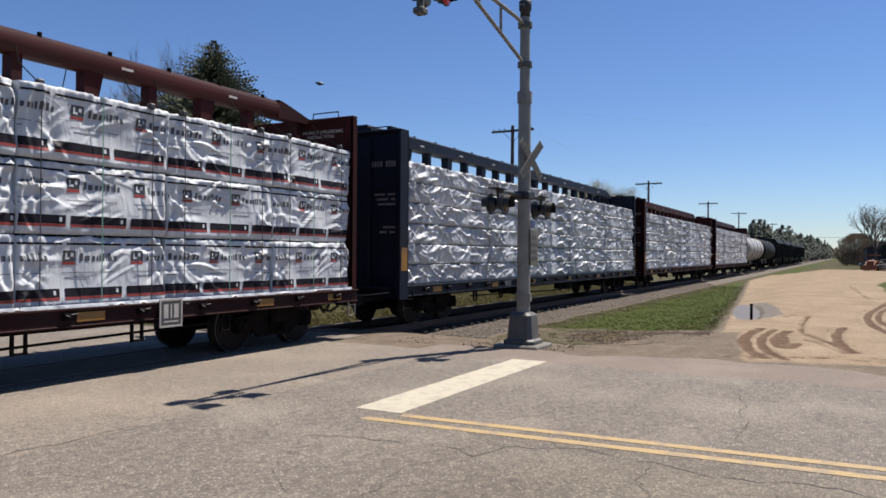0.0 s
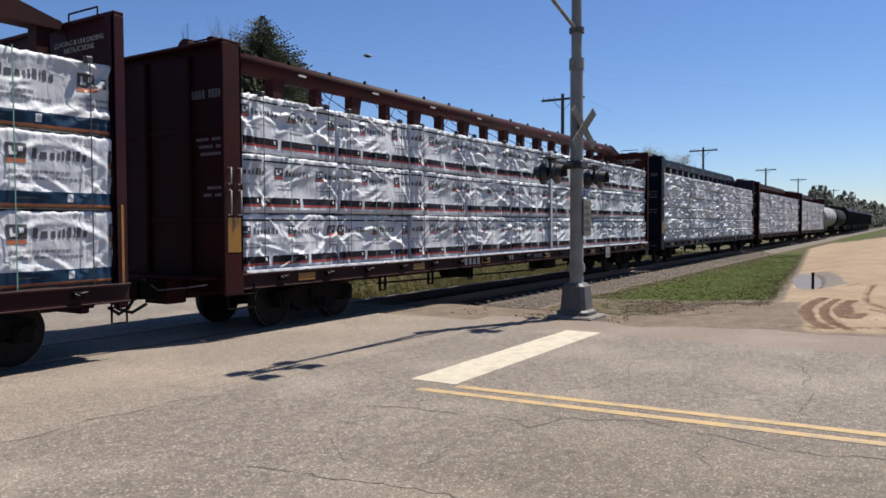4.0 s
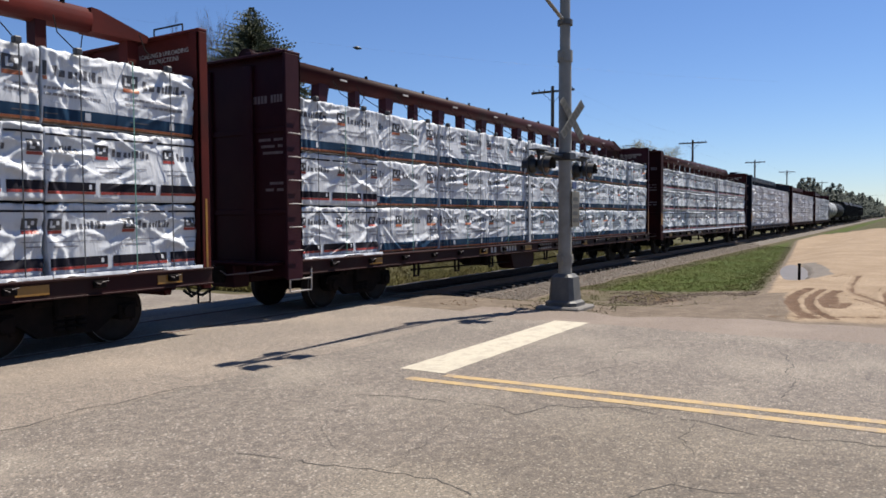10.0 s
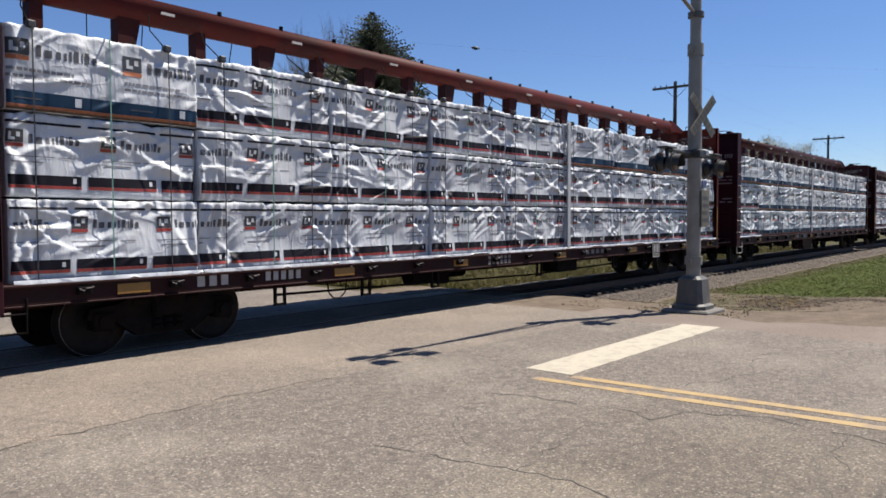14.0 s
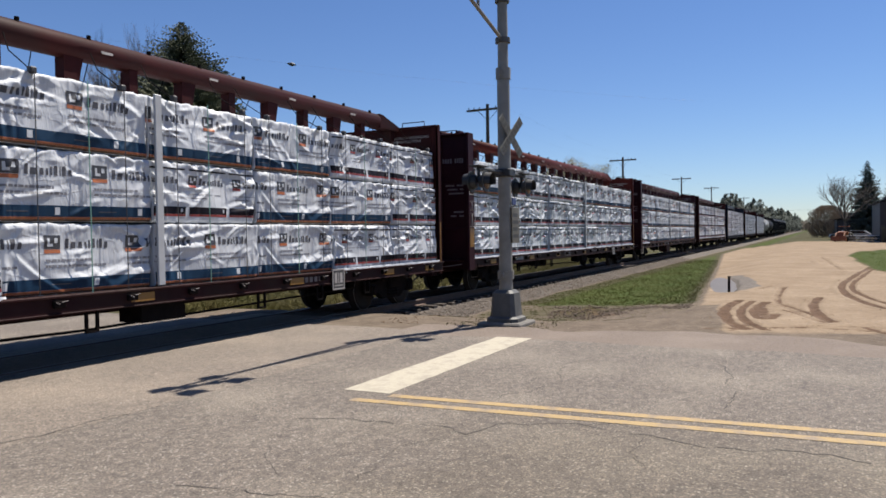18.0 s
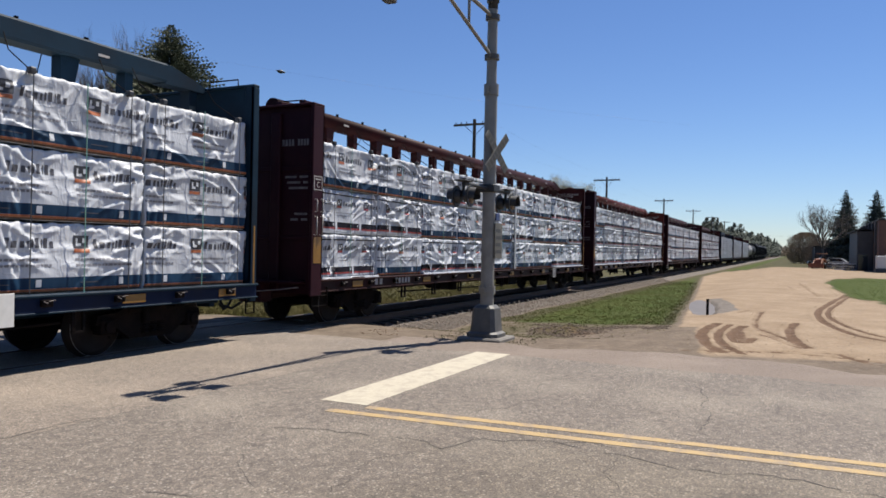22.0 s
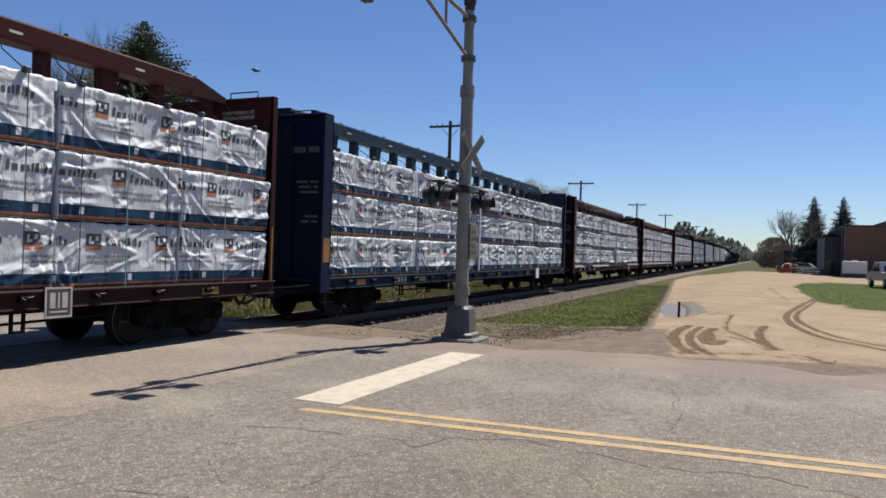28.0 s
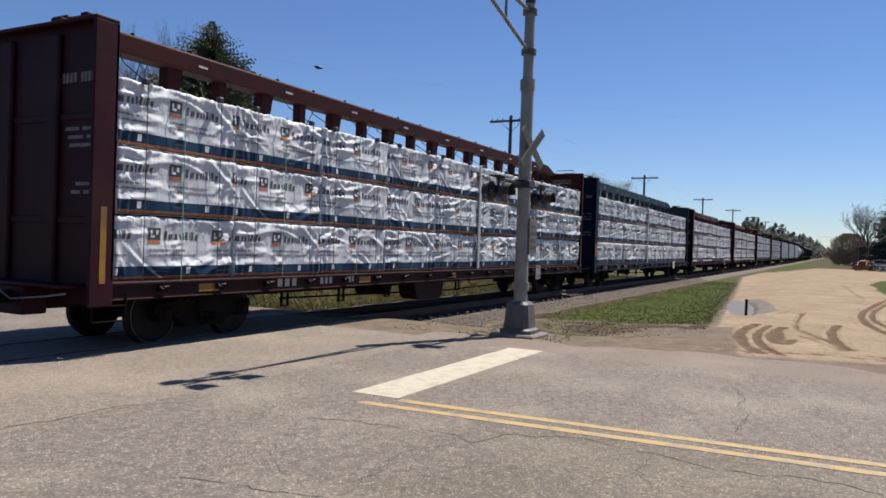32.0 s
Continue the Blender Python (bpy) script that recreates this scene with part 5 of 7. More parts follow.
    if beam_kind == "pipe":
        prof = [(r * math.cos(a), 4.90 + r * math.sin(a)) for a in [2 * math.pi * k / 14 for k in range(14)]]
        g.prism(prof, 0.05, LEN - 1.15, axis="x")
        for k in range(len(g.s)):
            g.s[k] = k > 1
    else:
        g.prism([(-0.17, 4.74), (-0.21, 4.78), (-0.21, 5.04), (-0.17, 5.08), (0.17, 5.08), (0.21, 5.04), (0.21, 4.78), (0.17, 4.74)], 0.05, LEN - 1.15, axis="x")
    paint = PAINT["oxide"] if idx == 1 else paint
    beam = part("centre_beam", g, paint, car)
    for k in range(17):
        x = 0.95 + 1.22 * k
        wide = 0.115 if k % 2 else 0.085
        g = Geo()
        g.box(x - wide, x + wide, -0.11, 0.11, 1.06, 4.76)
        if k % 2:
            g.prism([(x + wide, 4.16), (x + wide + 0.13, 4.76), (x + wide, 4.76)], -0.10, 0.10)
        # posts of cars 1 and 2: the beam's shade put in as darker red
        part("post", g, PAINT["brown" if name_paint == "brown" else "oxide"] if red else paint, beam)
        if k % 2:
            g = Geo().box(x + 0.5, x + 0.72, -0.215, -0.20, 4.86, 4.90)
            part("lifting_lug", g, STENCIL, beam)
        part("cable_lug", Geo().cyl((x + 0.35, -0.10, 5.06), (x + 0.35, -0.10, 5.13), 0.035, n=8), IRON, beam)
    # tapered nose that meets the front bulkhead, and the words on its inner face
    g = Geo()
    g.prism([(LEN - 1.16, 4.72), (LEN - 1.16, 5.09), (LEN - 1.0, 5.07), (LEN - 0.15, 4.84), (LEN - 0.15, 4.72)], -0.17, 0.17)
    part("tapered_nose", g, paint, beam)
    part("end_post", Geo().box(LEN - 0.5, LEN - 0.3, -0.11, 0.11, 1.06, 4.73), paint, beam)
    lettering("LOADING & UNLOADING\nINSTRUCTIONS" if idx in (0, 1, 2, 3) else "CHARGEMENT ET\nDECHARGEMENT" if idx == 5 else "", car, (LEN - 0.078, -0.45, 4.50), 0.105, -90)
    # load
    for s in (-1, 1):
        for st in range(9):
            kinds = [load(st, r) for r in range(3)]
            for row in range(3):
                kd = kinds[row]
                if kd == "none":
                    continue
                rnd = random.Random(idx * 1000 + st * 10 + row + (5 if s > 0 else 0))
                if kd == "silver":
                    continue
                pack, prn = PACKS[kd][rnd.randrange(9)] if s < 0 else FARPACKS[kd][rnd.randrange(2)]
                x = 0.12 + 2.459 * (st + 0.5)
                z = 1.06 + 1.012 * row
                stack = random.Random(idx * 50 + st)
                m = pose(x + rnd.uniform(-0.012, 0.012), s * (1.335 + rnd.uniform(-0.05, 0.015) + stack.uniform(-0.05, 0.0)), z, rnd.uniform(-1.1, 1.1), rnd.uniform(-0.4, 0.4), (0 if s < 0 else 180) + stack.uniform(-0.6, 0.6) + rnd.uniform(-0.3, 0.3))
                if row == 0 and s < 0 and kd == "black":
                    part("film_skirt", SKIRTS[rnd.randrange(4)], None, car, "ragged white film hanging over the sill", pose(x, -1.335, 1.06))
                p = part("lumber_pack", pack, None, car, "white-wrapped lumber pack with navy band" if kd == "navy" else "white-wrapped lumber pack with black and red band", m)
                part("print", prn, None, p)
            if kinds[0] in ("navy", "black"):
                for q in range(3):
                    rnd = random.Random(idx * 77 + st * 3 + q)
                    x = 0.12 + 2.459 * st + 0.35 + 0.82 * q + rnd.uniform(-0.12, 0.12)
                    part("strap", STRAPS[q % 2], None, car, m=pose(x, s * 1.335, 1.06, 0, 0, 0 if s < 0 else 180))
                    if q % 2 == 0:
                        part("corner_protector", CORNER, None, car, m=pose(x, s * 1.335, 1.06, 0, 0, 0 if s < 0 else 180))
                        part("tie_down_cable", CABLE, None, car, m=pose(x, s * 1.335, 1.06, 0, 0, 0 if s < 0 else 180))
        if load(4, 0) in ("navy", "black"):
            g = Geo().box(PAD[idx] - 0.075, PAD[idx] + 0.075, min(s * 1.345, s * 1.39), max(s * 1.345, s * 1.39), 1.07, 4.09, 0, 0.015)
            part("corner_board", g, PADM, car, "pale grey upright board between the stacks")
        if load(4, 0) == "silver":
            rnd = random.Random(idx * 31 + s)
            x = 0.12
            for w, me in ((4.9, 0), (4.9, 1), (2.46, None), (4.9, 2), (4.9, 3)):
                for row in range(6):
                    mesh = SILVERN if me is None else SILVERS[(me + row * 2 + idx) % 6] if s < 0 else SILVERFAR
                    part("lumber_pack", mesh, None, car, "silvery shrink-wrapped lumber pack", pose(x + w / 2, s * (1.33 + rnd.uniform(-0.03, 0.03)), 1.06 + 0.512 * row, 0, 0, 0 if s < 0 else 180))
                x += w
    return car


PAD = {0: 12.5, 1: 10.02, 2: 12.5, 3: 12.5, 4: 10.02, 5: 12.5, -1: 0, -2: 0, -3: 0}


def load_of(idx):
    if idx < 0:
        return lambda st, r: "silver"
    if idx == 0:
        return lambda st, r: "black"
    if idx in (1, 5):
        return lambda st, r: "navy" if not (idx == 1 and st == 0 and r < 2) else "black"
    if idx == 2:
        return lambda st, r: "navy" if r == 2 and (st == 0 or st > 4) else "black"
    if idx == 3:
        t = ["bbn", "nbn", "bnn", "bnb", "nnn", "nbn", "nnn", "bnb", "bbb"]
        return lambda st, r: "navy" if t[st][r] == "n" else "black"
    t = ["nnn", "nnn", "nnn", "nnb", "nnn", "nnb", "nnb", "nnn", "nnn"]
    return lambda st, r: "navy" if t[st][r] == "n" else "black"


TRAIN = []
CARS = [
    (-3, "brown", "box", "brown bulkhead flat car loaded with silvery wrapped lumber", []),
    (-2, "oxide", "box", "oxide-red bulkhead flat car loaded with silvery wrapped lumber", []),
    (-1, "navy", "box", "blue-black bulkhead flat car loaded with silvery wrapped lumber", [(6.0, 3, 0.12, 0.15, 0.86)]),
    (0, "oxide", "pipe", "oxide-red centre-beam flat car loaded with white-wrapped lumber", [(7.2, 4, 0.16, 0.17, 0.86), (9.6, 2, 0.12, 0.13, 0.88), (11.2, 5, 0.11, 0.11, 0.88)]),
    (1, "brown", "pipe", "dark brown centre-beam flat car loaded with white-wrapped lumber", [(7.46, 2, 0.15, 0.16, 0.87), (8.06, 6, 0.13, 0.16, 0.87), (10.6, 6, 0.13, 0.06, 0.95), (10.6, 6, 0.13, 0.06, 0.84), (13.0, 9, 0.10, 0.12, 0.88), (16.0, 6, 0.08, 0.07, 0.95)]),
    (2, "orange", "pipe", "faded red centre-beam flat car loaded with white-wrapped lumber", [(2.45, 3, 0.145, 0.16, 0.87), (3.6, 5, 0.11, 0.15, 0.88), (9.2, 6, 0.11, 0.08, 0.95), (9.2, 6, 0.11, 0.08, 0.84), (13.0, 6, 0.2, 0.10, 0.9)]),
    (3, "oxide", "pipe", "oxide-red centre-beam flat car loaded with white-wrapped lumber", [(2.34, 2, 0.17, 0.16, 0.87), (3.38, 5, 0.13, 0.15, 0.87), (16.0, 5, 0.12, 0.10, 0.88)]),
    (4, "blue", "box", "faded blue centre-beam flat car loaded with white-wrapped lumber", [(3.4, 4, 0.15, 0.16, 0.86), (11.0, 7, 0.1, 0.08, 0.9), (15.5, 5, 0.1, 0.09, 0.9)]),
    (5, "oxide", "box", "oxide-red centre-beam flat car loaded with white-wrapped lumber", [(3.62, 3, 0.16, 0.16, 0.87), (4.93, 3, 0.115, 0.15, 0.88), (5.82, 3, 0.085, 0.13, 0.89), (1.9, 3, 0.06, 0.05, 0.94)]),
]
for idx, colour, beam_kind, label, marks in CARS:
    TRAIN.append((centre_beam_car(colour, idx, load_of(idx), beam_kind, label, marks), -CAR * idx))


def tank_car(paint, label, length=16.5):
    car = thing("tank_car", label, "tank car", "train")
    n = 24
    prof = [(0.3, 0.2), (0.34, 0.8), (0.5, 1.15), (0.8, 1.38), (1.2, 1.45), (length - 1.2, 1.45), (length - 0.8, 1.38), (length - 0.5, 1.15), (length - 0.34, 0.8), (length - 0.3, 0.2)]
    tank = part("tank", Geo().lathe(prof, n, 0, (0, 0, 2.65), "x"), paint, car)
    part("dome", Geo().cyl((length / 2, 0, 4.05), (length / 2, 0, 4.45), 0.5, n=16), paint, tank)
    for x in (length * 0.25, length * 0.5, length * 0.75):
        part("band", Geo().lathe([(x - 0.06, 1.46), (x - 0.05, 1.475), (x + 0.05, 1.475), (x + 0.06, 1.46)], n, 0, (0, 0, 2.65), "x"), IRON, tank)
    for x in (0.2, length - 2.6):
        part("saddle", Geo().box(x, x + 2.4, -1.3, 1.3, 0.85, 1.35, 0, 0.03), PAINT["black"], car)
    g = Geo().tube([(length / 2 - 1.5, -0.9, 4.5), (length / 2 + 1.5, -0.9, 4.5), (length / 2 + 1.5, 0.9, 4.5), (length / 2 - 1.5, 0.9, 4.5), (length / 2 - 1.5, -0.9, 4.5)], 0.03, 6)
    part("walkway_rail", g, IRON, tank)
    part("centre_sill", Geo().box(-0.6, length + 0.6, -0.3, 0.3, 0.7, 0.98, 0, 0.02), PAINT["black"], car)
    trucks(car, (1.9, length - 1.9), False)
    coupler(car, -0.4, -1)
    coupler(car, length + 0.4, 1)
    return car


def hopper_car(paint, label, length=16.0):
    car = thing("hopper_car", label, "hopper car", "train")
    body = part("body", Geo().prism([(-1.45, 1.5), (-1.5, 3.9), (-1.1, 4.5), (1.1, 4.5), (1.5, 3.9), (1.45, 1.5)], 0.6, length - 0.6, axis="x"), paint, car)
    for k in range(14):
        x = 0.9 + (length - 1.8) * k / 13
        for s in (-1, 1):
            part("rib", Geo().box(x - 0.05, x + 0.05, min(s * 1.46, s * 1.58), max(s * 1.46, s * 1.58), 1.5, 3.85, 0, 0.01), paint, body)
    for k in range(3):
        x = 3.4 + 4.6 * k
        part("hopper", Geo().prism([(x - 1.6, 1.5), (x - 0.4, 0.6), (x + 0.4, 0.6), (x + 1.6, 1.5)], -1.1, 1.1), paint, car)
        part("roof_hatch", Geo().box(x - 1.0, x + 1.0, -0.35, 0.35, 4.5, 4.62, 0, 0.03), paint, body)
    part("centre_sill", Geo().box(-0.5, length + 0.5, -0.3, 0.3, 0.75, 1.0, 0, 0.02), paint, car)
    trucks(car, (1.9, length - 1.9), False)
    coupler(car, -0.4, -1)
    coupler(car, length + 0.4, 1)
    return car


ahead = 4 * CAR + 0.3
TRAIN.append((tank_car(GREYTANK, "light grey tank car with grimy stains"), ahead))
ahead += 18.2
TRAIN.append((tank_car(PAINT["black"], "sooty black tank car"), ahead))
ahead += 18.2
hop = hopper_car(PAINT["black"], "black covered hopper car with side ribs")
TRAIN.append((hop, ahead))
for k in range(4):
    ahead += 17.6
    TRAIN.append((copy_thing(hop, pose(0, 0, 0)), ahead))


# ---- crossing signal with cantilever ----
def signal_head(parent, x, y, z, face, lit=False, name="signal_head", plate=0.195, hood=0.25):
    """Round backplate, hood and lens; face is +1 or -1 along y."""
    g = Geo()
    g.cyl((x, y, z), (x, y + face * 0.025, z), plate, n=24)
    g.cyl((x, y - face * 0.10, z), (x, y, z), 0.11, 0.14, n=16)
    head = part(name, g, SIGB, parent)
    v, f = [], []
    n = 12
    for k in range(n + 1):
        a = math.pi * (-0.12 + 1.24 * k / n)
        for d, r in ((0.02, 0.165), (hood, 0.15)):
            v.append((x + r * math.cos(a), y + face * d, z + r * math.sin(a)))
    f = [(2 * k, 2 * k + 1, 2 * k + 3, 2 * k + 2) for k in range(n)]
    part("hood", Geo().add(v, f, 0, True), SIGB, head)
    g = Geo().lathe([(0.026, 0.15), (0.045, 0.12), (0.055, 0.02)], 20, 0, (0, 0, 0), "y")
    part("lens", g, LENSLIT if lit else LENS, head, "lit red lens" if lit else "dark red lens", pose(x, y, z, 0, 0, 0 if face > 0 else 180))
    return head


def make_signal():
    X, Y = 13.98, 5.62
    sig = thing("crossing_signal", "silver-painted railway crossing signal mast with a cantilever arm", "crossing signal", m=pose(X, Y, 0, 0, 0, 0))
    part("footing", Geo().box(-0.46, 0.46, -0.46, 0.46, -0.3, 0.05, 0, 0.03), CONC, sig, "stained concrete footing")
    g = Geo()
    v = []
    for z, h in ((0.05, 0.33), (0.12, 0.33), (0.16, 0.27), (0.62, 0.23), (0.68, 0.17)):
        c = h * 0.3
        v += [(h, -h + c, z), (h, h - c, z), (h - c, h, z), (-h + c, h, z), (-h, h - c, z), (-h, -h + c, z), (-h + c, -h, z), (h - c, -h, z)]
    g.add(v, [(8 * j + k, 8 * j + (k + 1) % 8, 8 * j + 8 + (k + 1) % 8, 8 * j + 8 + k) for j in range(4) for k in range(8)] + [tuple(range(32, 40))])
    part("junction_base", g, GALVD, sig, "dull grey cast base")
    mast = part("mast", Geo().cyl((0, 0, 0.66), (0, 0, 5.0), 0.135, 0.125, 20).cyl((0, 0, 5.0), (0, 0, 6.62), 0.105, 0.10, 20), GALV, sig)
    for z, r, h in ((0.98, 0.165, 0.16), (5.0, 0.15, 0.22), (5.66, 0.15, 0.10), (6.46, 0.145, 0.10)):
        part("collar", Geo().cyl((0, 0, z - h / 2), (0, 0, z + h / 2), r, n=20).box(-r - 0.05, r + 0.05, -0.03, 0.03, z - h * 0.3, z + h * 0.3, 0, 0.01), GALVD if z > 5.5 else GALV, mast)
    bell = part("bell", Geo().lathe([(6.62, 0.06), (6.64, 0.10), (6.74, 0.10), (6.76, 0.125), (6.93, 0.13), (6.96, 0.10), (6.98, 0.02)], 16), SIGB, sig, "black crossing bell on the mast top")
    part("bell_striker", Geo().box(-0.2, -0.1, -0.05, 0.05, 6.72, 6.84, 0, 0.015), SIGB, bell)
    # arm: upper chord, lower brace, struts
    arm = part("cantilever_arm", Geo().tube([(0, 0, 6.46), (-0.5, 0, 6.50), (-4.45, 0, 6.60)], 0.04, 10), GALV, sig)
    part("brace", Geo().tube([(0, 0, 5.66), (-0.25, 0, 5.73), (-3.2, 0, 6.52)], 0.036, 10), GALV, arm)
    for x, z in ((-1.2, 5.98), (-2.15, 6.24)):
        part("strut", Geo().cyl((x, 0, z), (x, 0, 6.52), 0.03, n=8), GALV, arm)
    # cluster of heads on the arm
    part("drop_pipe", Geo().cyl((-4.2, 0, 6.6), (-4.2, 0, 5.56), 0.06, n=10).box(-4.29, -4.11, -0.09, 0.09, 5.48, 5.58, 0, 0.02), GALVD, arm)
    part("crossarm", Geo().cyl((-4.68, 0, 5.86), (-3.72, 0, 5.86), 0.035, n=10), GALVD, arm)
    for x in (-4.6, -3.8):
        for face in (-1, 1):
            signal_head(sig, x, face * 0.20, 5.86, face, x > -4 and face < 0, plate=0.165, hood=0.2 if face < 0 else 0.10)
    # crossbuck facing the approach
    for s in (-1,):
        for k, a in enumerate((45, -45)):
            g = Geo().box(-0.50, 0.50, -0.006, 0.006, -0.09, 0.09, 0, 0.003)
            blade = part("crossbuck_blade", g, SIGNW, sig, "weathered white crossbuck board", pose(-0.06, s * (0.17 + 0.012 * k), 3.74, 0, a, -13))
            for q in range(8):
                x = -0.44 + 0.113 * q
                if 3 <= q <= 4 and k == 0:
                    continue
                part("legend_bar", Geo().box(x, x + 0.07, min(s * 0.0065, s * 0.0085), max(s * 0.0065, s * 0.0085), -0.06, 0.06), FADED, blade)
    # lower lamps on their crossarm
    part("lamp_crossarm", Geo().cyl((-1.3, 0, 3.02), (1.12, 0, 3.02), 0.04, n=10).box(-0.17, 0.17, -0.17, 0.17, 2.94, 3.10, 0, 0.02), SIGB, sig)
    for x in (-1.28, 0.95):
        part("hanger", Geo().cyl((x, 0, 3.02), (x, 0, 2.76), 0.03, n=8), SIGB, sig)
        for face in (-1, 1):
            signal_head(sig, x, face * 0.13, 2.78, face, plate=0.20, hood=0.15)
        part("lamp_cover", Geo().box(x - 0.21, x + 0.21, -0.11, 0.11, 3.05, 3.075, 0, 0.008), SIGB, sig)
    # small plates
    part("track_count_plate", Geo().box(0.0, 0.2, -0.165, -0.145, 2.38, 2.52, 0, 0.004), SIGNBLUE, sig, "small blue plate")
    plate = part("notice_plate", Geo().box(-0.04, 0.36, -0.165, -0.145, 1.62, 2.33, 0, 0.004), SIGNW, sig, "small weathered white notice plate")
    for k in range(4):
        part("legend_bar", Geo().box(0.0, 0.31 - 0.05 * (k % 2), -0.168, -0.1655, 1.72 + 0.14 * k, 1.79 + 0.14 * k), PLAIN, plate)


make_signal()


# ---- utility poles and wires ----
def utility_pole(x, y, h, arm_y=True):
    ob = thing("utility_pole", "grey-brown timber utility pole with a crossarm", "utility pole", "poles along the railway", m=pose(x, y, gz(x, y), 0, random.uniform(-0.6, 0.6), random.uniform(-4, 4)))
    part("shaft", Geo().cyl((0, 0, -0.3), (0, 0, h), 0.16, 0.11, 12), POLEW, ob)
    arm = part("crossarm", Geo().box(-0.07, 0.07, -1.55, 1.55, h - 0.42, h - 0.28, 0, 0.01), POLEW, ob)
    for s in (-1, 1):
        part("brace", Geo().tube([(0.06, s * 0.8, h - 0.36), (0.1, 0, h - 1.1)], 0.016, 5), IRON, arm)
    for yy in (-1.4, -1.0, -0.6, 0.6, 1.0, 1.4):
        part("insulator", Geo().lathe([(h - 0.28, 0.02), (h - 0.23, 0.035), (h - 0.17, 0.032), (h - 0.14, 0.015)], 8, 0, (0, yy, 0)), SIGB, arm)
    return ob


POLES = [(47.0, 20.0, 10.65), (87.0, 20.0, 10.45)] + [(x, 20.0, h) for x, h in ((129.5, 10.8), (170.0, 11.2), (211.0, 11.6), (252.0, 12.0), (293.0, 12.0), (335.0, 12.0))]
for p in POLES:
    utility_pole(*p)
ob = thing("timber_pole", "slim plain timber pole on the lawn beyond the railway", "pole", m=pose(11.45, 30.0, gz(11.45, 30.0)))
part("shaft", Geo().cyl((0, 0, -0.3), (0, 0, 6.3), 0.10, 0.075, 12), POLEW, ob)
part("cap", Geo().cyl((0, 0, 6.3), (0, 0, 6.34), 0.085, 0.06, 12), IRON, ob)


def wire(a, b, sag, label, r=0.008):
    n = 14
    pts = []
    for k in range(n + 1):
        t = k / n
        p = Vector(a).lerp(Vector(b), t)
        pts.append((p.x, p.y, p.z - sag * 4 * t * (1 - t)))
    return tagged(part("overhead_wire", Geo().tube(pts, r, 4), STRAP), label, "wire", "overhead wires")


for (xa, ya, h), (xb, yb, h2) in zip(POLES[:4], POLES[1:5]):
    for yy in (-1.4, 1.4):
        wire((xa, ya + yy, h - 0.35), (xb, yb + yy, h - 0.35), 0.5, "thin dark overhead wire between poles", 0.0022)
w = wire((8.0, 44.0, 13.2), (47.0, 5.9, 9.5), 0.9, "thin dark service wire over the tracks", 0.0016)
part("splice", Geo().lathe([(-0.22, 0.02), (-0.12, 0.07), (0.0, 0.10), (0.12, 0.06), (0.22, 0.02)], 8, 0, (0, 0, 0), "x"), STRAP, w, "dark lashed splice on the wire", pose(30.0, 23.27, 10.37, 0, 6, -44))
w = wire((300, 60, 9.5), (300, -60, 9.5), 1.0, "far wire across the railway", 0.03)


# ---- trees ----
def branch_geo(g, p, d, length, r, depth, rnd, leaves, spread=0.55):
    """A limb that forks; ends are collected for leaves."""
    n = 3 if depth > 0 else 2
    q = Vector(p)
    d = Vector(d).normalized()
    for k in range(n):
        nd = (d + Vector((rnd.uniform(-1, 1), rnd.uniform(-1, 1), rnd.uniform(-0.5, 0.8))) * 0.16).normalized()
        q2 = q + nd * length / n
        g.cyl(q, q2, r * (1 - 0.25 * k / n), r * (1 - 0.25 * (k + 1) / n), n=5 if depth > 1 else 3, caps=False)
        if depth > 0 and k > 0:
            for _ in range(2):
                a = (nd + Vector((rnd.uniform(-1, 1), rnd.uniform(-1, 1), rnd.uniform(-0.2, 0.9))) * spread * 1.5).normalized()
                branch_geo(g, q2, a, length * rnd.uniform(0.5, 0.75), r * 0.5, depth - 1, rnd, leaves, spread)
        q, d = q2, nd
    leaves.append(q)


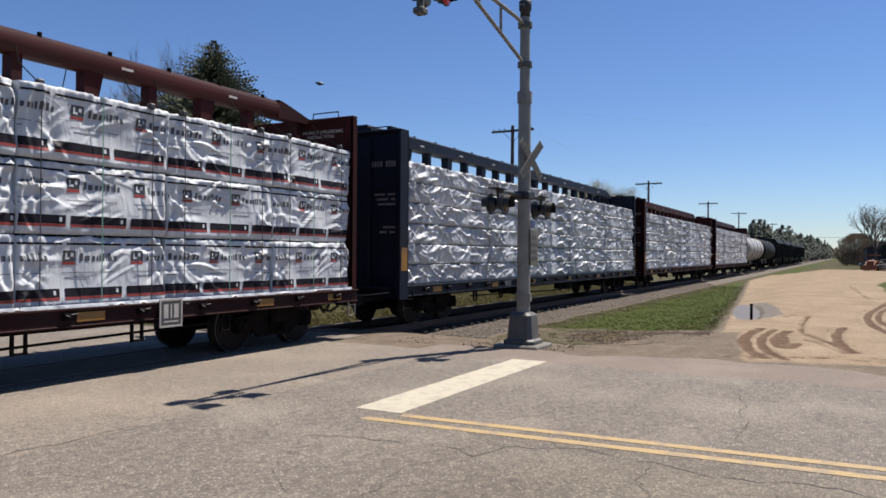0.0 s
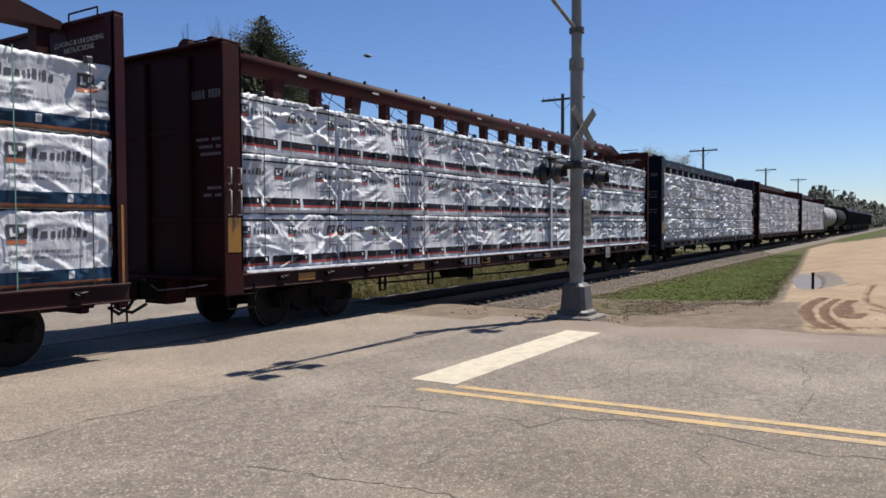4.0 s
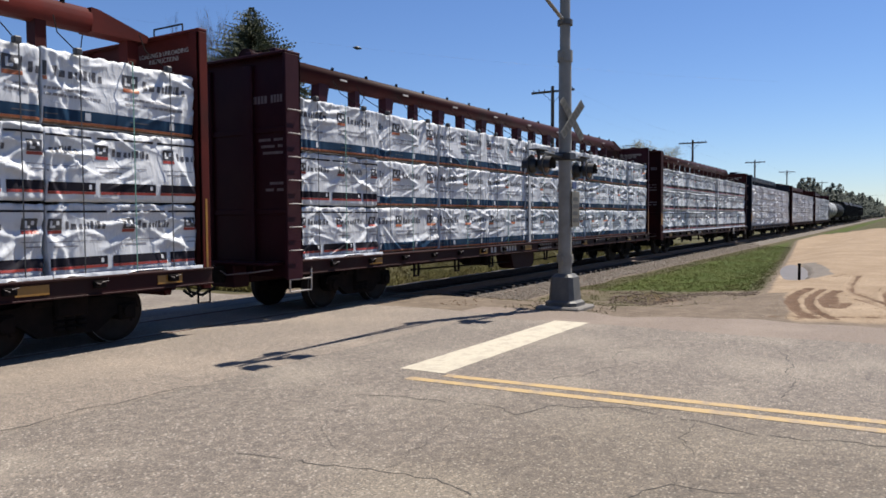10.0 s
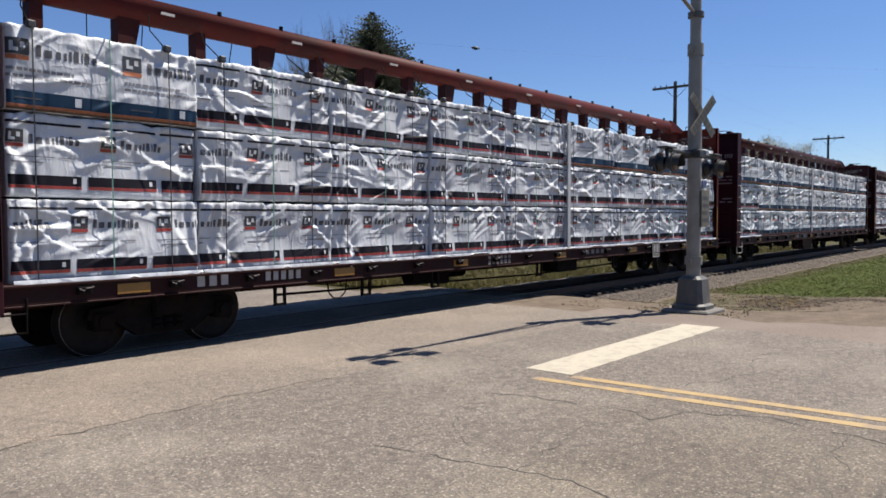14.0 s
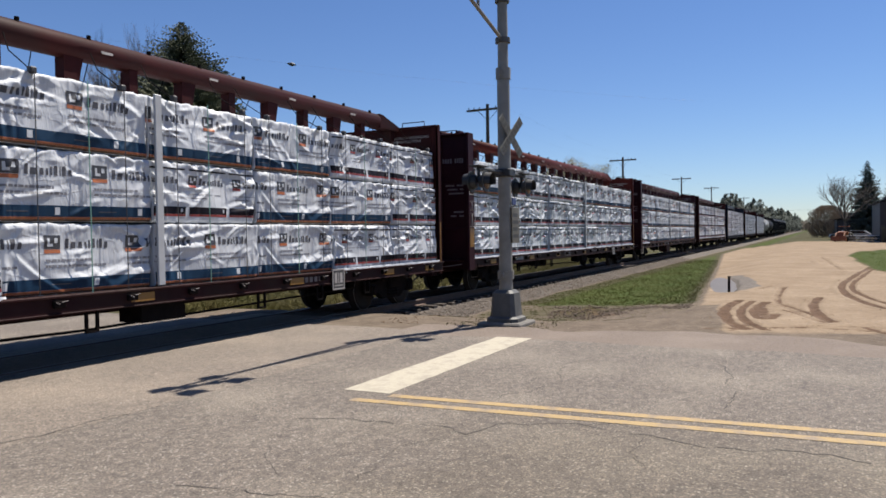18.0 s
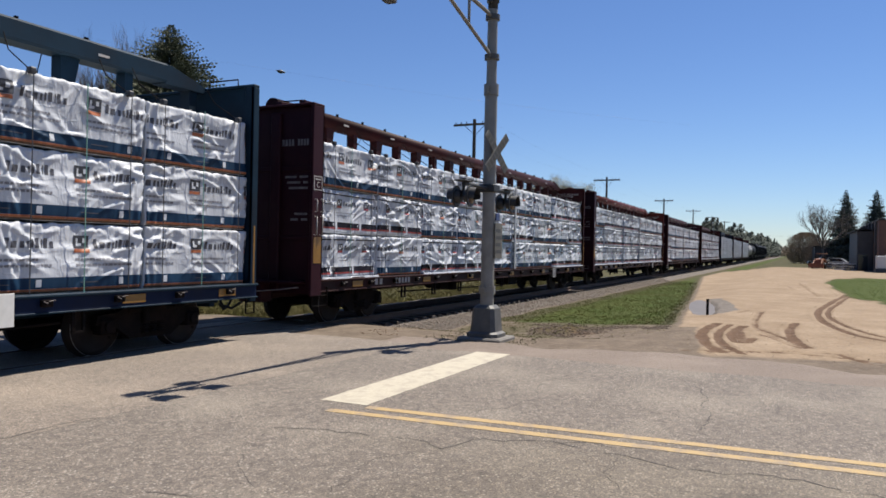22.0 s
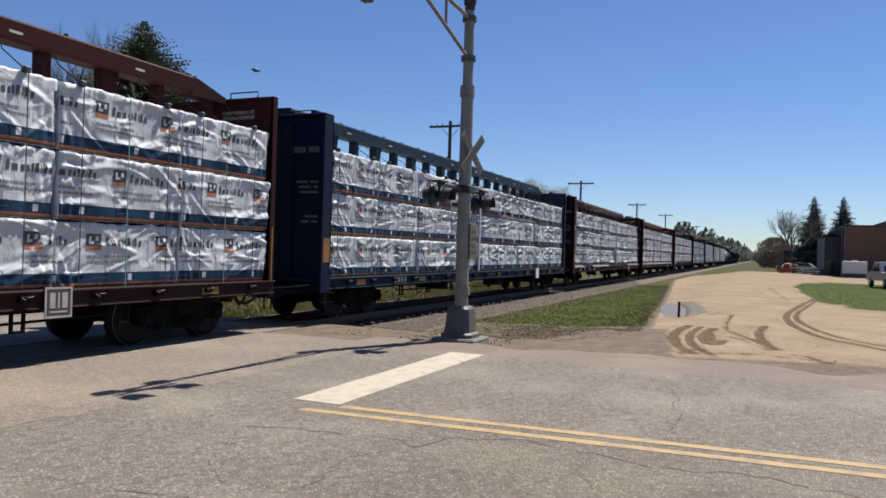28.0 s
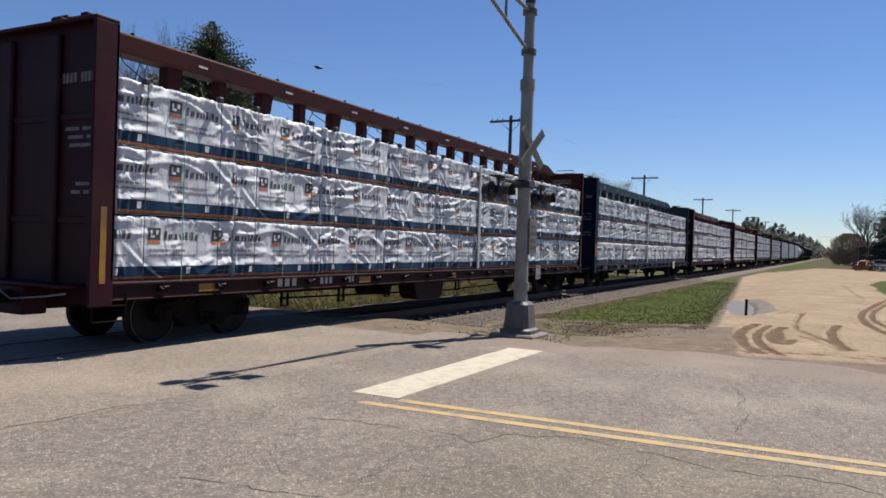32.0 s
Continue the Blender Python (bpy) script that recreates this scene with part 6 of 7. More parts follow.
def bare_tree(x, y, h, seed, label, leaf=None, amount=0, r=0.25, steep=1.0, bark=BARK):
    rnd = random.Random(seed)
    ob = thing("tree", label, "tree", m=pose(x, y, gz(x, y)))
    trunk = Geo().cyl((0, 0, -0.3), (0, 0, h * 0.3), r, r * 0.75, 9)
    part("trunk", trunk, bark, ob)
    g, ends = Geo(), []
    for k in range(9):
        a = 2 * math.pi * k / 9 + rnd.uniform(-0.4, 0.4)
        up = rnd.uniform(0.9, 2.2) * steep
        branch_geo(g, (0, 0, h * rnd.uniform(0.24, 0.3)), (math.cos(a), math.sin(a), up), h * rnd.uniform(0.26, 0.36), r * 0.5, 4, rnd, ends, 0.5 if steep < 1.5 else 0.3)
    high = max(p[2] for p in g.v)
    slim = 0.62 if steep > 2 else 1.0
    g.v = [(p[0] * slim, p[1] * slim, p[2] if p[2] < h * 0.25 else h * 0.25 + (p[2] - h * 0.25) * (h * 0.75) / (high - h * 0.25)) for p in g.v]
    for e in ends:
        e.z = h * 0.25 + (e.z - h * 0.25) * (h * 0.75) / (high - h * 0.25)
    crown = part("crown", g, bark, ob, "bare spreading limbs and twigs")
    if leaf:
        lg = Geo()
        for e in ends:
            for _ in range(amount if rnd.random() < 0.75 else 0):
                c = e + Vector((rnd.gauss(0, 0.32), rnd.gauss(0, 0.32), rnd.gauss(0, 0.28)))
                u = Vector((rnd.uniform(-1, 1), rnd.uniform(-1, 1), rnd.uniform(-1, 1))).normalized() * rnd.uniform(0.04, 0.075)
                w = u.orthogonal() * 0.7
                lg.add([c - u, c + w, c + u, c - w], [(0, 1, 2, 3)])
        part("foliage", lg, leaf, crown, "sparse fresh buds")
    return ob


def conifer(x, y, h, width, seed, label, material, layers=26, density=9, base=0.12, power=0.75, fine=1.0):
    """Trunk with drooping sprays of needles in uneven whorls."""
    rnd = random.Random(seed)
    ob = thing("spruce_tree", label, "tree", m=pose(x, y, gz(x, y)))
    part("trunk", Geo().cyl((0, 0, -0.3), (0, 0, h * 0.97), 0.02 * h, 0.02, 8), BARK, ob)
    g = Geo()
    for k in range(layers):
        t = k / (layers - 1)
        z = h * (base + (1 - base) * t) - 0.1
        reach = (width * 0.5 * ((1 - t) ** power) + 0.12) * (0.92 + 0.14 * math.sin(k * 1.7 + seed))
        for b in range(max(4, int(density * (1 - 0.55 * t)))):
            a = rnd.uniform(0, 2 * math.pi)
            r = reach * rnd.uniform(0.6, 1.02)
            droop = rnd.uniform(0.02, 0.22) * r
            tip = Vector((r * math.cos(a), r * math.sin(a), z - droop + 0.25 * r * t))
            root = Vector((0, 0, z + 0.05))
            side = Vector((-math.sin(a), math.cos(a), 0))
            n = max(3, int(r / 0.28))
            for q in range(n):
                u = (q + 0.6) / n
                c = root.lerp(tip, u) + Vector((0, 0, -0.25 * r * u * (1 - u)))
                for _ in range(int(5 / fine)):
                    w = fine * max(0.24, 0.5 * (1.1 - u)) * rnd.uniform(0.7, 1.3) * (0.6 + 0.09 * width) * (0.35 + 0.65 * min(1, 2.2 * (1 - t)))
                    out = Vector((math.cos(a), math.sin(a), 0))
                    if fine < 0.7:
                        d1 = side * rnd.uniform(-1, 1) * w * 0.9 + out * w * 1.3 + Vector((0, 0, rnd.uniform(-0.5, 0.75) * w))
                        d2 = Vector((rnd.uniform(-0.3, 0.3), rnd.uniform(-0.3, 0.3), -0.32)) * w
                    else:
                        d1 = side * rnd.choice((-1, 1)) * w + out * w * 0.7 + Vector((0, 0, rnd.uniform(-0.9, 0.25) * w))
                        d2 = Vector((rnd.uniform(-0.4, 0.4), rnd.uniform(-0.4, 0.4), -0.45)) * w
                    g.add([c, c + d1 + d2 * 0.2, c + d1 * 0.55 + d2], [(0, 1, 2)])
    part("crown", g, material, ob, "dense dark green needles")
    return ob


conifer(44.4, 45.3, 19.1, 13.6, 11, "tall olive-green spruce behind the railway", NEEDLE, 54, 38, 0.42, 0.58, 0.5)
bare_tree(43.9, 51.6, 19.8, 21, "tall leafless tree beside the spruce", r=0.30, steep=2.6, bark=TWIG)
bare_tree(45.4, 53.0, 19.6, 22, "tall leafless tree beside the spruce", r=0.30, steep=2.6, bark=TWIG)
bare_tree(46.2, 50.8, 20.2, 23, "tall leafless tree beside the spruce", r=0.30, steep=2.6, bark=TWIG)
bare_tree(50.0, 50.5, 10.0, 25, "leafless tree behind the railway", r=0.2)
conifer(56.0, 49.0, 9.0, 5.5, 14, "small dark green spruce behind the railway", NEEDLE, 20, 14, 0.05, 0.75, 0.7)
bare_tree(95.0, 29.5, 11.4, 31, "spreading tree with yellow-green spring buds", BUD, 30, 0.22, bark=TWIG)
bare_tree(97.0, 25.6, 10.6, 32, "spreading leafless tree behind the poles", None, 0, 0.2, bark=TWIG)
bare_tree(97.0, 32.3, 10.6, 33, "spreading tree with yellow-green spring buds", BUD, 18, 0.22, bark=TWIG)
bare_tree(140.0, -4.4, 11.2, 41, "leafless tree beside the buildings", r=0.22)
conifer(150.0, -8.2, 13.5, 8.2, 42, "dark green spruce behind the brick building", NEEDLEF, 46, 26, 0.08, 0.66, 0.8)
conifer(150.0, -12.9, 13.4, 8.2, 43, "dark green spruce behind the brick building", NEEDLEF, 46, 26, 0.08, 0.66, 0.8)
conifer(172.0, -24.0, 9.0, 5, 44, "dark green spruce behind the brick building", NEEDLEF, 16, 12)
conifer(172.0, -26.5, 9.5, 5, 45, "dark green spruce behind the brick building", NEEDLEF, 16, 12)


def thicket(x, y, w, h, seed, label, material):
    """A leafless bush: many upright stems and fine twigs."""
    rnd = random.Random(seed)
    ob = thing("bush", label, "bush", m=pose(x, y, gz(x, y)))
    g, tw = Geo(), Geo()
    for k in range(40):
        a, r = rnd.uniform(0, 6.28), w * 0.30 * math.sqrt(rnd.random())
        p = Vector((r * math.cos(a), r * math.sin(a), 0))
        lean = w * 0.22 * rnd.random()
        q = p + Vector((math.cos(a) * lean, math.sin(a) * lean, h * rnd.uniform(0.3, 0.6)))
        g.cyl(p, q, 0.05, 0.02, 4, caps=False)
    for _ in range(9000):
        a, t, f = rnd.uniform(0, 6.28), rnd.random(), rnd.random() ** 0.45
        round_off = math.sqrt(max(0.0, 1 - ((t - 0.38) / 0.64) ** 2)) * (0.86 + 0.2 * noise.noise((math.cos(a) * 2, math.sin(a) * 2, t * 4 + seed)))
        c = Vector((math.cos(a) * w * 0.5 * round_off * f, math.sin(a) * w * 0.5 * round_off * f, h * (0.04 + 0.92 * t)))
        u = Vector((math.cos(a) * 0.5 + rnd.uniform(-0.4, 0.4), math.sin(a) * 0.5 + rnd.uniform(-0.4, 0.4), 0.9)).normalized() * rnd.uniform(0.15, 0.4)
        s = u.orthogonal().normalized() * rnd.uniform(0.02, 0.05)
        tw.add([c - u, c + s, c + u, c - s], [(0, 1, 2, 3)])
    tagged(part("stem_clump", g, BARK, ob), kind="stuff")
    tagged(part("twig_mass", tw, material, ob, "dense brown twigs"), kind="stuff")
    return ob


thicket(170, -2.2, 9.0, 6.6, 51, "large brown leafless bush beside the lot", SHRUB)
thicket(186, -5.5, 8.0, 5.4, 52, "large brown leafless bush beside the lot", SHRUB)


def far_wood(name, x0, x1, y0, y1, h0, h1, count, seed, material, label):
    """A far belt of trees as one mass of clumps."""
    rnd = random.Random(seed)
    g = Geo()
    for k in range(count):
        x, y = rnd.uniform(x0, x1), rnd.uniform(y0, y1)
        h = rnd.uniform(h0, h1)
        g.cyl((x, y, -0.5), (x, y, h * 0.8), 0.18, 0.05, 5, 1, caps=False)
        pointy = rnd.random() < 0.18
        for _ in range(210):
            t = rnd.random()
            rad = (h * 0.22 * (1 - t) if pointy else h * 0.32 * math.sin(math.pi * min(1, 0.15 + 0.85 * t))) * math.sqrt(rnd.random())
            a = rnd.uniform(0, 6.28)
            c = Vector((x + rad * math.cos(a), y + rad * math.sin(a), h * (0.12 + 0.88 * t)))
            u = Vector((rnd.uniform(-1, 1), rnd.uniform(-1, 1), rnd.uniform(-0.6, 0.6))).normalized() * rnd.uniform(0.25, 0.65)
            s = u.orthogonal().normalized() * rnd.uniform(0.2, 0.5)
            g.add([c - u, c + s, c + u, c - s], [(0, 1, 2, 3)])
    tagged(part(name, g, [material, BARK]), label, "woods", kind="stuff")


far_wood("far_woods", 235, 300, 17, 30, 8, 13, 34, 61, NEEDLEF, "far belt of dark conifers beyond the train")
far_wood("far_woods", 300, 430, 13, 28, 8, 11, 60, 62, NEEDLEF, "far belt of mixed trees along the railway")
far_wood("far_woods", 430, 760, 11, 24, 8, 12, 90, 67, NEEDLEF, "far belt of mixed trees along the railway")
far_wood("far_woods", 760, 900, -60, 14, 7, 11, 110, 63, SHRUB, "far hazy woods at the end of the line")
far_wood("far_woods", 300, 520, -70, -16, 6, 9, 120, 68, SHRUB, "far leafless woods behind the buildings")
far_wood("far_woods", 18, 62, 86, 100, 7, 12, 26, 69, BUD, "hazy yellow-brown spring trees behind the garage")
far_wood("far_woods", -60, 150, 110, 190, 9, 16, 150, 64, SHRUB, "far leafless woods beyond the railway")
far_wood("far_woods", 160, 330, 70, 130, 9, 15, 110, 65, NEEDLEF, "far mixed woods beyond the railway")
far_wood("far_woods", 190, 400, -120, -40, 8, 13, 110, 66, SHRUB, "far leafless woods behind the buildings")


# ---- buildings ----
def brick_building():
    """Flat-roofed brick hall; the wall that faces the lot is built of courses."""
    x0, y1, h = 100.0, -8.9, 6.0
    ob = thing("brick_building", "flat-roofed red-brown brick building beside the sandy lot", "building", m=pose(x0, y1, 0))
    wall = part("wall", Geo().box(0, 26, -30, 0, -0.3, h), BRICK, ob)
    part("wall", Geo().box(6, 26, -30, -5.2, h, h + 0.9), BRICK, ob)
    for z in [0.4 * k for k in range(1, 15)]:
        part("brick_course", Geo().box(-0.03, 0.0, -30, -0.02, z, z + 0.33, 0, 0.006), BRICK, wall)
    part("coping", Geo().box(-0.1, 26.1, -30.1, 0.1, h, h + 0.16, 0, 0.02), ROOFM, ob)
    part("coping", Geo().box(5.9, 26.1, -30.1, -5.1, h + 0.9, h + 1.05, 0, 0.02), ROOFM, ob)
    for k in range(6):
        part("pilaster", Geo().box(2.0 + 4.2 * k, 2.5 + 4.2 * k, 0.0, 0.25, -0.3, h, 0, 0.02), DARKSIDE, ob)
    for y in (-9.5, -15.5, -21.5):
        win = part("window", Geo().box(-0.08, -0.03, y - 1.2, y + 1.2, 1.8, 3.6, 0, 0.01), GLASS, ob)
        for dy in (-1.2, 0, 1.2):
            part("mullion", Geo().box(-0.12, -0.08, y + dy - 0.05, y + dy + 0.05, 1.8, 3.6), WHITEPAINT, win)
        part("sill", Geo().box(-0.2, -0.03, y - 1.35, y + 1.35, 1.66, 1.8, 0, 0.02), CONC, win)


brick_building()


def shed(x0, x1, y0, y1, h, wallm, roofm, label, name="shed", ridge=0.9):
    ob = thing(name, label, "building", m=pose(x0, y0, -0.1))
    w, d = x1 - x0, y1 - y0
    part("wall", Geo().box(0, w, 0, d, 0, h), wallm, ob)
    part("roof", Geo().prism([(-0.3, h - 0.05), (d / 2, h + ridge), (d + 0.3, h - 0.05), (d + 0.3, h + 0.07), (d / 2, h + ridge + 0.14), (-0.3, h + 0.07)], -0.3, w + 0.3, axis="x"), roofm, ob)
    n = int(d / 1.2)
    for k in range(n):
        part("siding_rib", Geo().box(-0.03, 0, 0.3 + 1.2 * k, 0.36 + 1.2 * k, 0, h - 0.1), wallm, ob)
    part("door", Geo().box(-0.06, 0, d * 0.3, d * 0.3 + 1.0, 0, 2.05, 0, 0.01), WHITEPAINT if wallm not in (WHITEPAINT, DARKSIDE) else GLASS, ob)
    return ob


shed(106, 120, -8.8, -7.1, 5.0, DARKSIDE, ROOFM, "dark metal-sided annex of the building", "annex", 0.3)
shed(150, 168, -16, -3.4, 3.4, DARKSIDE, ROOFM, "low dark metal-sided shed behind the lot")
garage = shed(21.0, 37.0, 72.0, 80.0, 3.3, GREYSIDE, ROOFBR, "grey-green garage with pale overhead doors beyond the railway", "garage", 1.3)
for x in (4.3, 8.6):
    door = part("garage_door", Geo().box(x, x + 3.2, -0.06, 0.0, 0.1, 2.35, 0, 0.01), PALEGREEN, garage, "pale green overhead door")
    part("lintel", Geo().box(x - 0.1, x + 3.3, -0.12, -0.06, 2.35, 2.6, 0, 0.01), WHITEPAINT, door)
    for z in (0.65, 1.2, 1.75):
        part("panel_seam", Geo().box(x, x + 3.2, -0.075, -0.06, z, z + 0.03), GREYSIDE, door)


# ---- vehicles ----
def vehicle(name, x, y, yaw, paint, label, kind="car"):
    ob = thing(name, label, "car" if kind != "pickup" else "pickup truck", "parked vehicles", m=pose(x, y, gz(x, y) + 0.01, 0, 0, yaw))
    if kind == "pickup":
        lo = [(-2.8, 0.55), (-2.85, 0.95), (-2.7, 1.12), (-0.95, 1.12), (-0.75, 1.15), (-0.35, 1.85), (0.75, 1.88), (1.35, 1.2), (2.6, 1.08), (2.8, 0.9), (2.8, 0.5)]
        cab = [(-0.62, 1.2), (-0.28, 1.78), (0.72, 1.80), (1.2, 1.2)]
    else:
        lo = [(-2.2, 0.4), (-2.25, 0.85), (-2.0, 1.0), (-1.4, 1.42), (0.3, 1.46), (1.0, 0.98), (2.1, 0.85), (2.25, 0.6), (2.2, 0.38)]
        cab = [(-1.75, 1.0), (-1.3, 1.36), (0.22, 1.39), (0.8, 1.0)]
    w = 0.95 if kind == "pickup" else 0.86
    body = part("body", Geo().prism(lo, -w, w), paint, ob)
    part("side_glass", Geo().prism(cab, -w - 0.008, w + 0.008), GLASS, body)
    if kind == "pickup":
        part("rear_window", Geo().add([(-0.725, -0.7, 1.22), (-0.725, 0.7, 1.22), (-0.39, 0.62, 1.77), (-0.39, -0.62, 1.77)], [(0, 1, 2, 3)]), GLASS, body)
        part("tailgate", Geo().box(-2.90, -2.84, -0.75, 0.75, 0.62, 1.08, 0, 0.02), paint, body)
        part("bumper", Geo().box(-3.0, -2.86, -0.9, 0.9, 0.42, 0.58, 0, 0.03), STEEL, body)
    ax = 1.75 if kind == "pickup" else 1.35
    back = min(p[0] for p in lo)
    for dx in (-ax, ax):
        for s in (-1, 1):
            wh = part("wheel", Geo().lathe([(-0.11, 0.2), (-0.11, 0.33), (-0.08, 0.36), (0.08, 0.36), (0.11, 0.33), (0.11, 0.2)], 18, 0, (dx, s * (w - 0.09), 0.36), "y"), TYRE, ob)
            part("rim", Geo().lathe([(-0.115, 0.06), (-0.112, 0.2), (0.112, 0.2), (0.115, 0.06)], 14, 0, (dx, s * (w - 0.09), 0.36), "y"), STEEL, wh)
    for s in (-1, 1):
        part("tail_light", Geo().box(back - 0.03, back + 0.05, s * (w - 0.1) - 0.09, s * (w - 0.1) + 0.09, 0.72, 1.04 if kind == "pickup" else 0.9, 0, 0.01), TAIL, body, "red tail lamp")
    return ob


vehicle("pickup_truck", 62.0, -8.5, 8, CARSILV, "silver pickup truck standing on the grass edge", "pickup")
vehicle("parked_car", 124, -5.0, 80, CARSILV, "silver car parked before the buildings")
vehicle("parked_car", 122, -8.6, 85, CARWHITE, "white car parked before the buildings")
vehicle("parked_car", 132, -4.2, 95, CARDARK, "dark car parked before the buildings")


def tractor(x, y):
    ob = thing("loader_tractor", "small rusty orange loader tractor at the edge of the lot", "tractor", m=pose(x, y, 0, 0, 0, 165))
    part("hood", Geo().prism([(0.2, 0.6), (0.2, 1.35), (1.7, 1.25), (1.8, 0.6)], -0.4, 0.4), ORANGEEQ, ob)
    cab = part("cab", Geo().box(-0.9, 0.2, -0.55, 0.55, 0.7, 1.2, 0, 0.04), ORANGEEQ, ob)
    part("canopy", Geo().box(-0.85, 0.1, -0.6, 0.6, 1.95, 2.05, 0, 0.02), ORANGEEQ, cab)
    for a in (-0.8, 0.05):
        for s in (-0.5, 0.5):
            part("pillar", Geo().cyl((a, s, 1.2), (a, s, 1.96), 0.035, n=6), SIGB, cab)
    part("bucket", Geo().prism([(2.3, 0.1), (2.9, 0.1), (2.75, 0.7), (2.35, 0.65)], -0.9, 0.9), ORANGEEQ, ob)
    for s in (-0.5, 0.5):
        part("loader_arm", Geo().tube([(0.3, s, 1.3), (1.6, s, 1.1), (2.4, s, 0.4)], 0.06, 6), ORANGEEQ, ob)
    for dx, r in ((-0.5, 0.62), (1.4, 0.4)):
        for s in (-1, 1):
            part("wheel", Geo().lathe([(-0.16, r * 0.4), (-0.16, r * 0.9), (-0.1, r), (0.1, r), (0.16, r * 0.9), (0.16, r * 0.4)], 18, 0, (dx, s * 0.75, r), "y"), TYRE, ob)


tractor(114, -3.4)


def crate(x, y, w, d, h, m, label, name="storage_tank"):
    ob = thing(name, label, "tank", m=pose(x, y, -0.02))
    part("base", Geo().box(-w / 2 - 0.1, w / 2 + 0.1, -d / 2 - 0.1, d / 2 + 0.1, 0, 0.45, 0, 0.03), DARKSIDE, ob)
    part("body", Geo().box(-w / 2, w / 2, -d / 2, d / 2, 0.45, h, 0, 0.06), m, ob)
    part("cap", Geo().cyl((0, 0, h), (0, 0, h + 0.12), 0.3, n=12), m, ob)


crate(97.0, -9.6, 1.8, 2.4, 1.9, CARWHITE, "white storage tank beside the brick building")
for k, (x, y, s) in enumerate(((110, -5.4, 0.7), (109, -6.2, 0.9), (108, -6.9, 0.8), (113, -4.4, 0.6))):
    rnd = random.Random(k)
    ob = thing("scrap_pile", "pile of pale scrap and sheet beside the building", "scrap", m=pose(x, y, -0.03))
    for q in range(7):
        part("sheet", Geo().box(-s * rnd.uniform(0.5, 1), s * rnd.uniform(0.5, 1), -0.5 * s, 0.5 * s, 0.12 * q, 0.12 * q + 0.11, 0, 0.01), (CARWHITE, STEEL, DARKSIDE)[q % 3], ob, m=pose(0, 0, 0, 0, 0, rnd.uniform(0, 180)))


# ---- road cracks ----
crack([(1.6, 6.42), (2.3, 6.48), (3.3, 6.53), (4.6, 6.56), (5.5, 6.48)], 0.013, 1, False)
crack([(6.0, 6.4), (6.4, 6.0), (7.0, 5.6)], 0.0034, 2)
crack([(3.9, 4.6), (4.11, 3.69), (4.25, 3.05), (4.3, 2.76), (4.21, 2.24), (4.14, 1.84), (4.32, 1.72), (4.64, 1.45), (4.99, 1.17), (5.05, 0.83), (5.2, 0.09), (5.5, -1.6)], 0.0072, 3)
crack([(5.98, 4.7), (6.19, 4.17), (6.23, 3.75), (6.31, 3.22), (6.15, 2.88), (6.64, 2.68), (6.82, 2.03), (6.69, 1.39), (6.54, 0.89), (6.73, 0.15), (6.4, -1.0)], 0.0115, 4)
crack([(4.25, 3.05), (4.78, 3.13), (5.59, 3.22), (6.15, 2.88)], 0.0042, 12)
crack([(4.99, 1.17), (5.35, 1.22), (5.7, 1.15), (6.2, 1.45), (6.69, 1.39)], 0.0040, 13)
crack([(6.82, 2.03), (7.0, 1.75), (6.95, 1.5)], 0.0050, 14)
crack([(11.2, 2.9), (10.4, 3.0), (9.9, 3.15), (9.2, 3.0), (8.72, 2.84), (8.2, 2.95), (7.6, 3.3)], 0.0078, 5)
crack([(10.9, 1.3), (10.1, 1.05), (9.54, 1.01), (8.9, 0.9), (8.5, 0.8), (8.0, 0.95), (7.5, 0.7)], 0.0078, 6)
crack([(8.72, 2.84), (8.6, 2.3), (8.75, 1.7), (8.6, 1.2), (8.5, 0.8)], 0.005, 15)
crack([(10.4, 2.9), (9.9, 3.15), (9.6, 3.5)], 0.0050, 7)
crack([(4.46, 3.65), (4.9, 4.2), (5.4, 4.5), (5.98, 4.7)], 0.0028, 8)
crack([(3.0, 4.8), (3.6, 4.3), (4.46, 3.65)], 0.0031, 10)
crack([(5.0, 5.6), (5.6, 5.2), (5.98, 4.7)], 0.0028, 11)


# ---- grass, stones, litter ----
def scatter_blades(name, inside, box, count, h0, h1, seed, material, label):
    rnd = random.Random(seed)
    v, f = [], []
    x0, x1, y0, y1 = box
    made = 0
    for _ in range(count * 4):
        if made >= count:
            break
        x, y = x0 + (x1 - x0) * rnd.random() ** 1.7, rnd.uniform(y0, y1)
        if not inside(x, y) or noise.noise((x * 0.8, y * 0.8, seed)) < -0.75:
            continue
        z = gz(x, y) - 0.005
        made += 1
        for _ in range(3):
            a = rnd.uniform(0, 6.28)
            h = rnd.uniform(h0, h1)
            px, py = x + rnd.uniform(-0.05, 0.05), y + rnd.uniform(-0.05, 0.05)
            wx, wy = 0.011 * math.cos(a), 0.011 * math.sin(a)
            lx, ly = rnd.uniform(-1.3, 1.3) * h, rnd.uniform(-1.3, 1.3) * h
            n = len(v)
            v += [(px - wx, py - wy, z), (px + wx, py + wy, z), (px + lx, py + ly, z + h)]
            f.append((n, n + 1, n + 2))
    me = bpy.data.meshes.new(name)
    me.from_pydata(v, [], f)
    me.materials.append(material)
    tagged(new(name, me), label, "grass", kind="stuff")


def thin(x, y, k):
    """Grass stands thinner towards the edges of its strip."""
    g = cover(x, y)[1]
    return g > 0.15 and g + 0.55 * noise.noise((x * 5, y * 5, k)) > 0.55


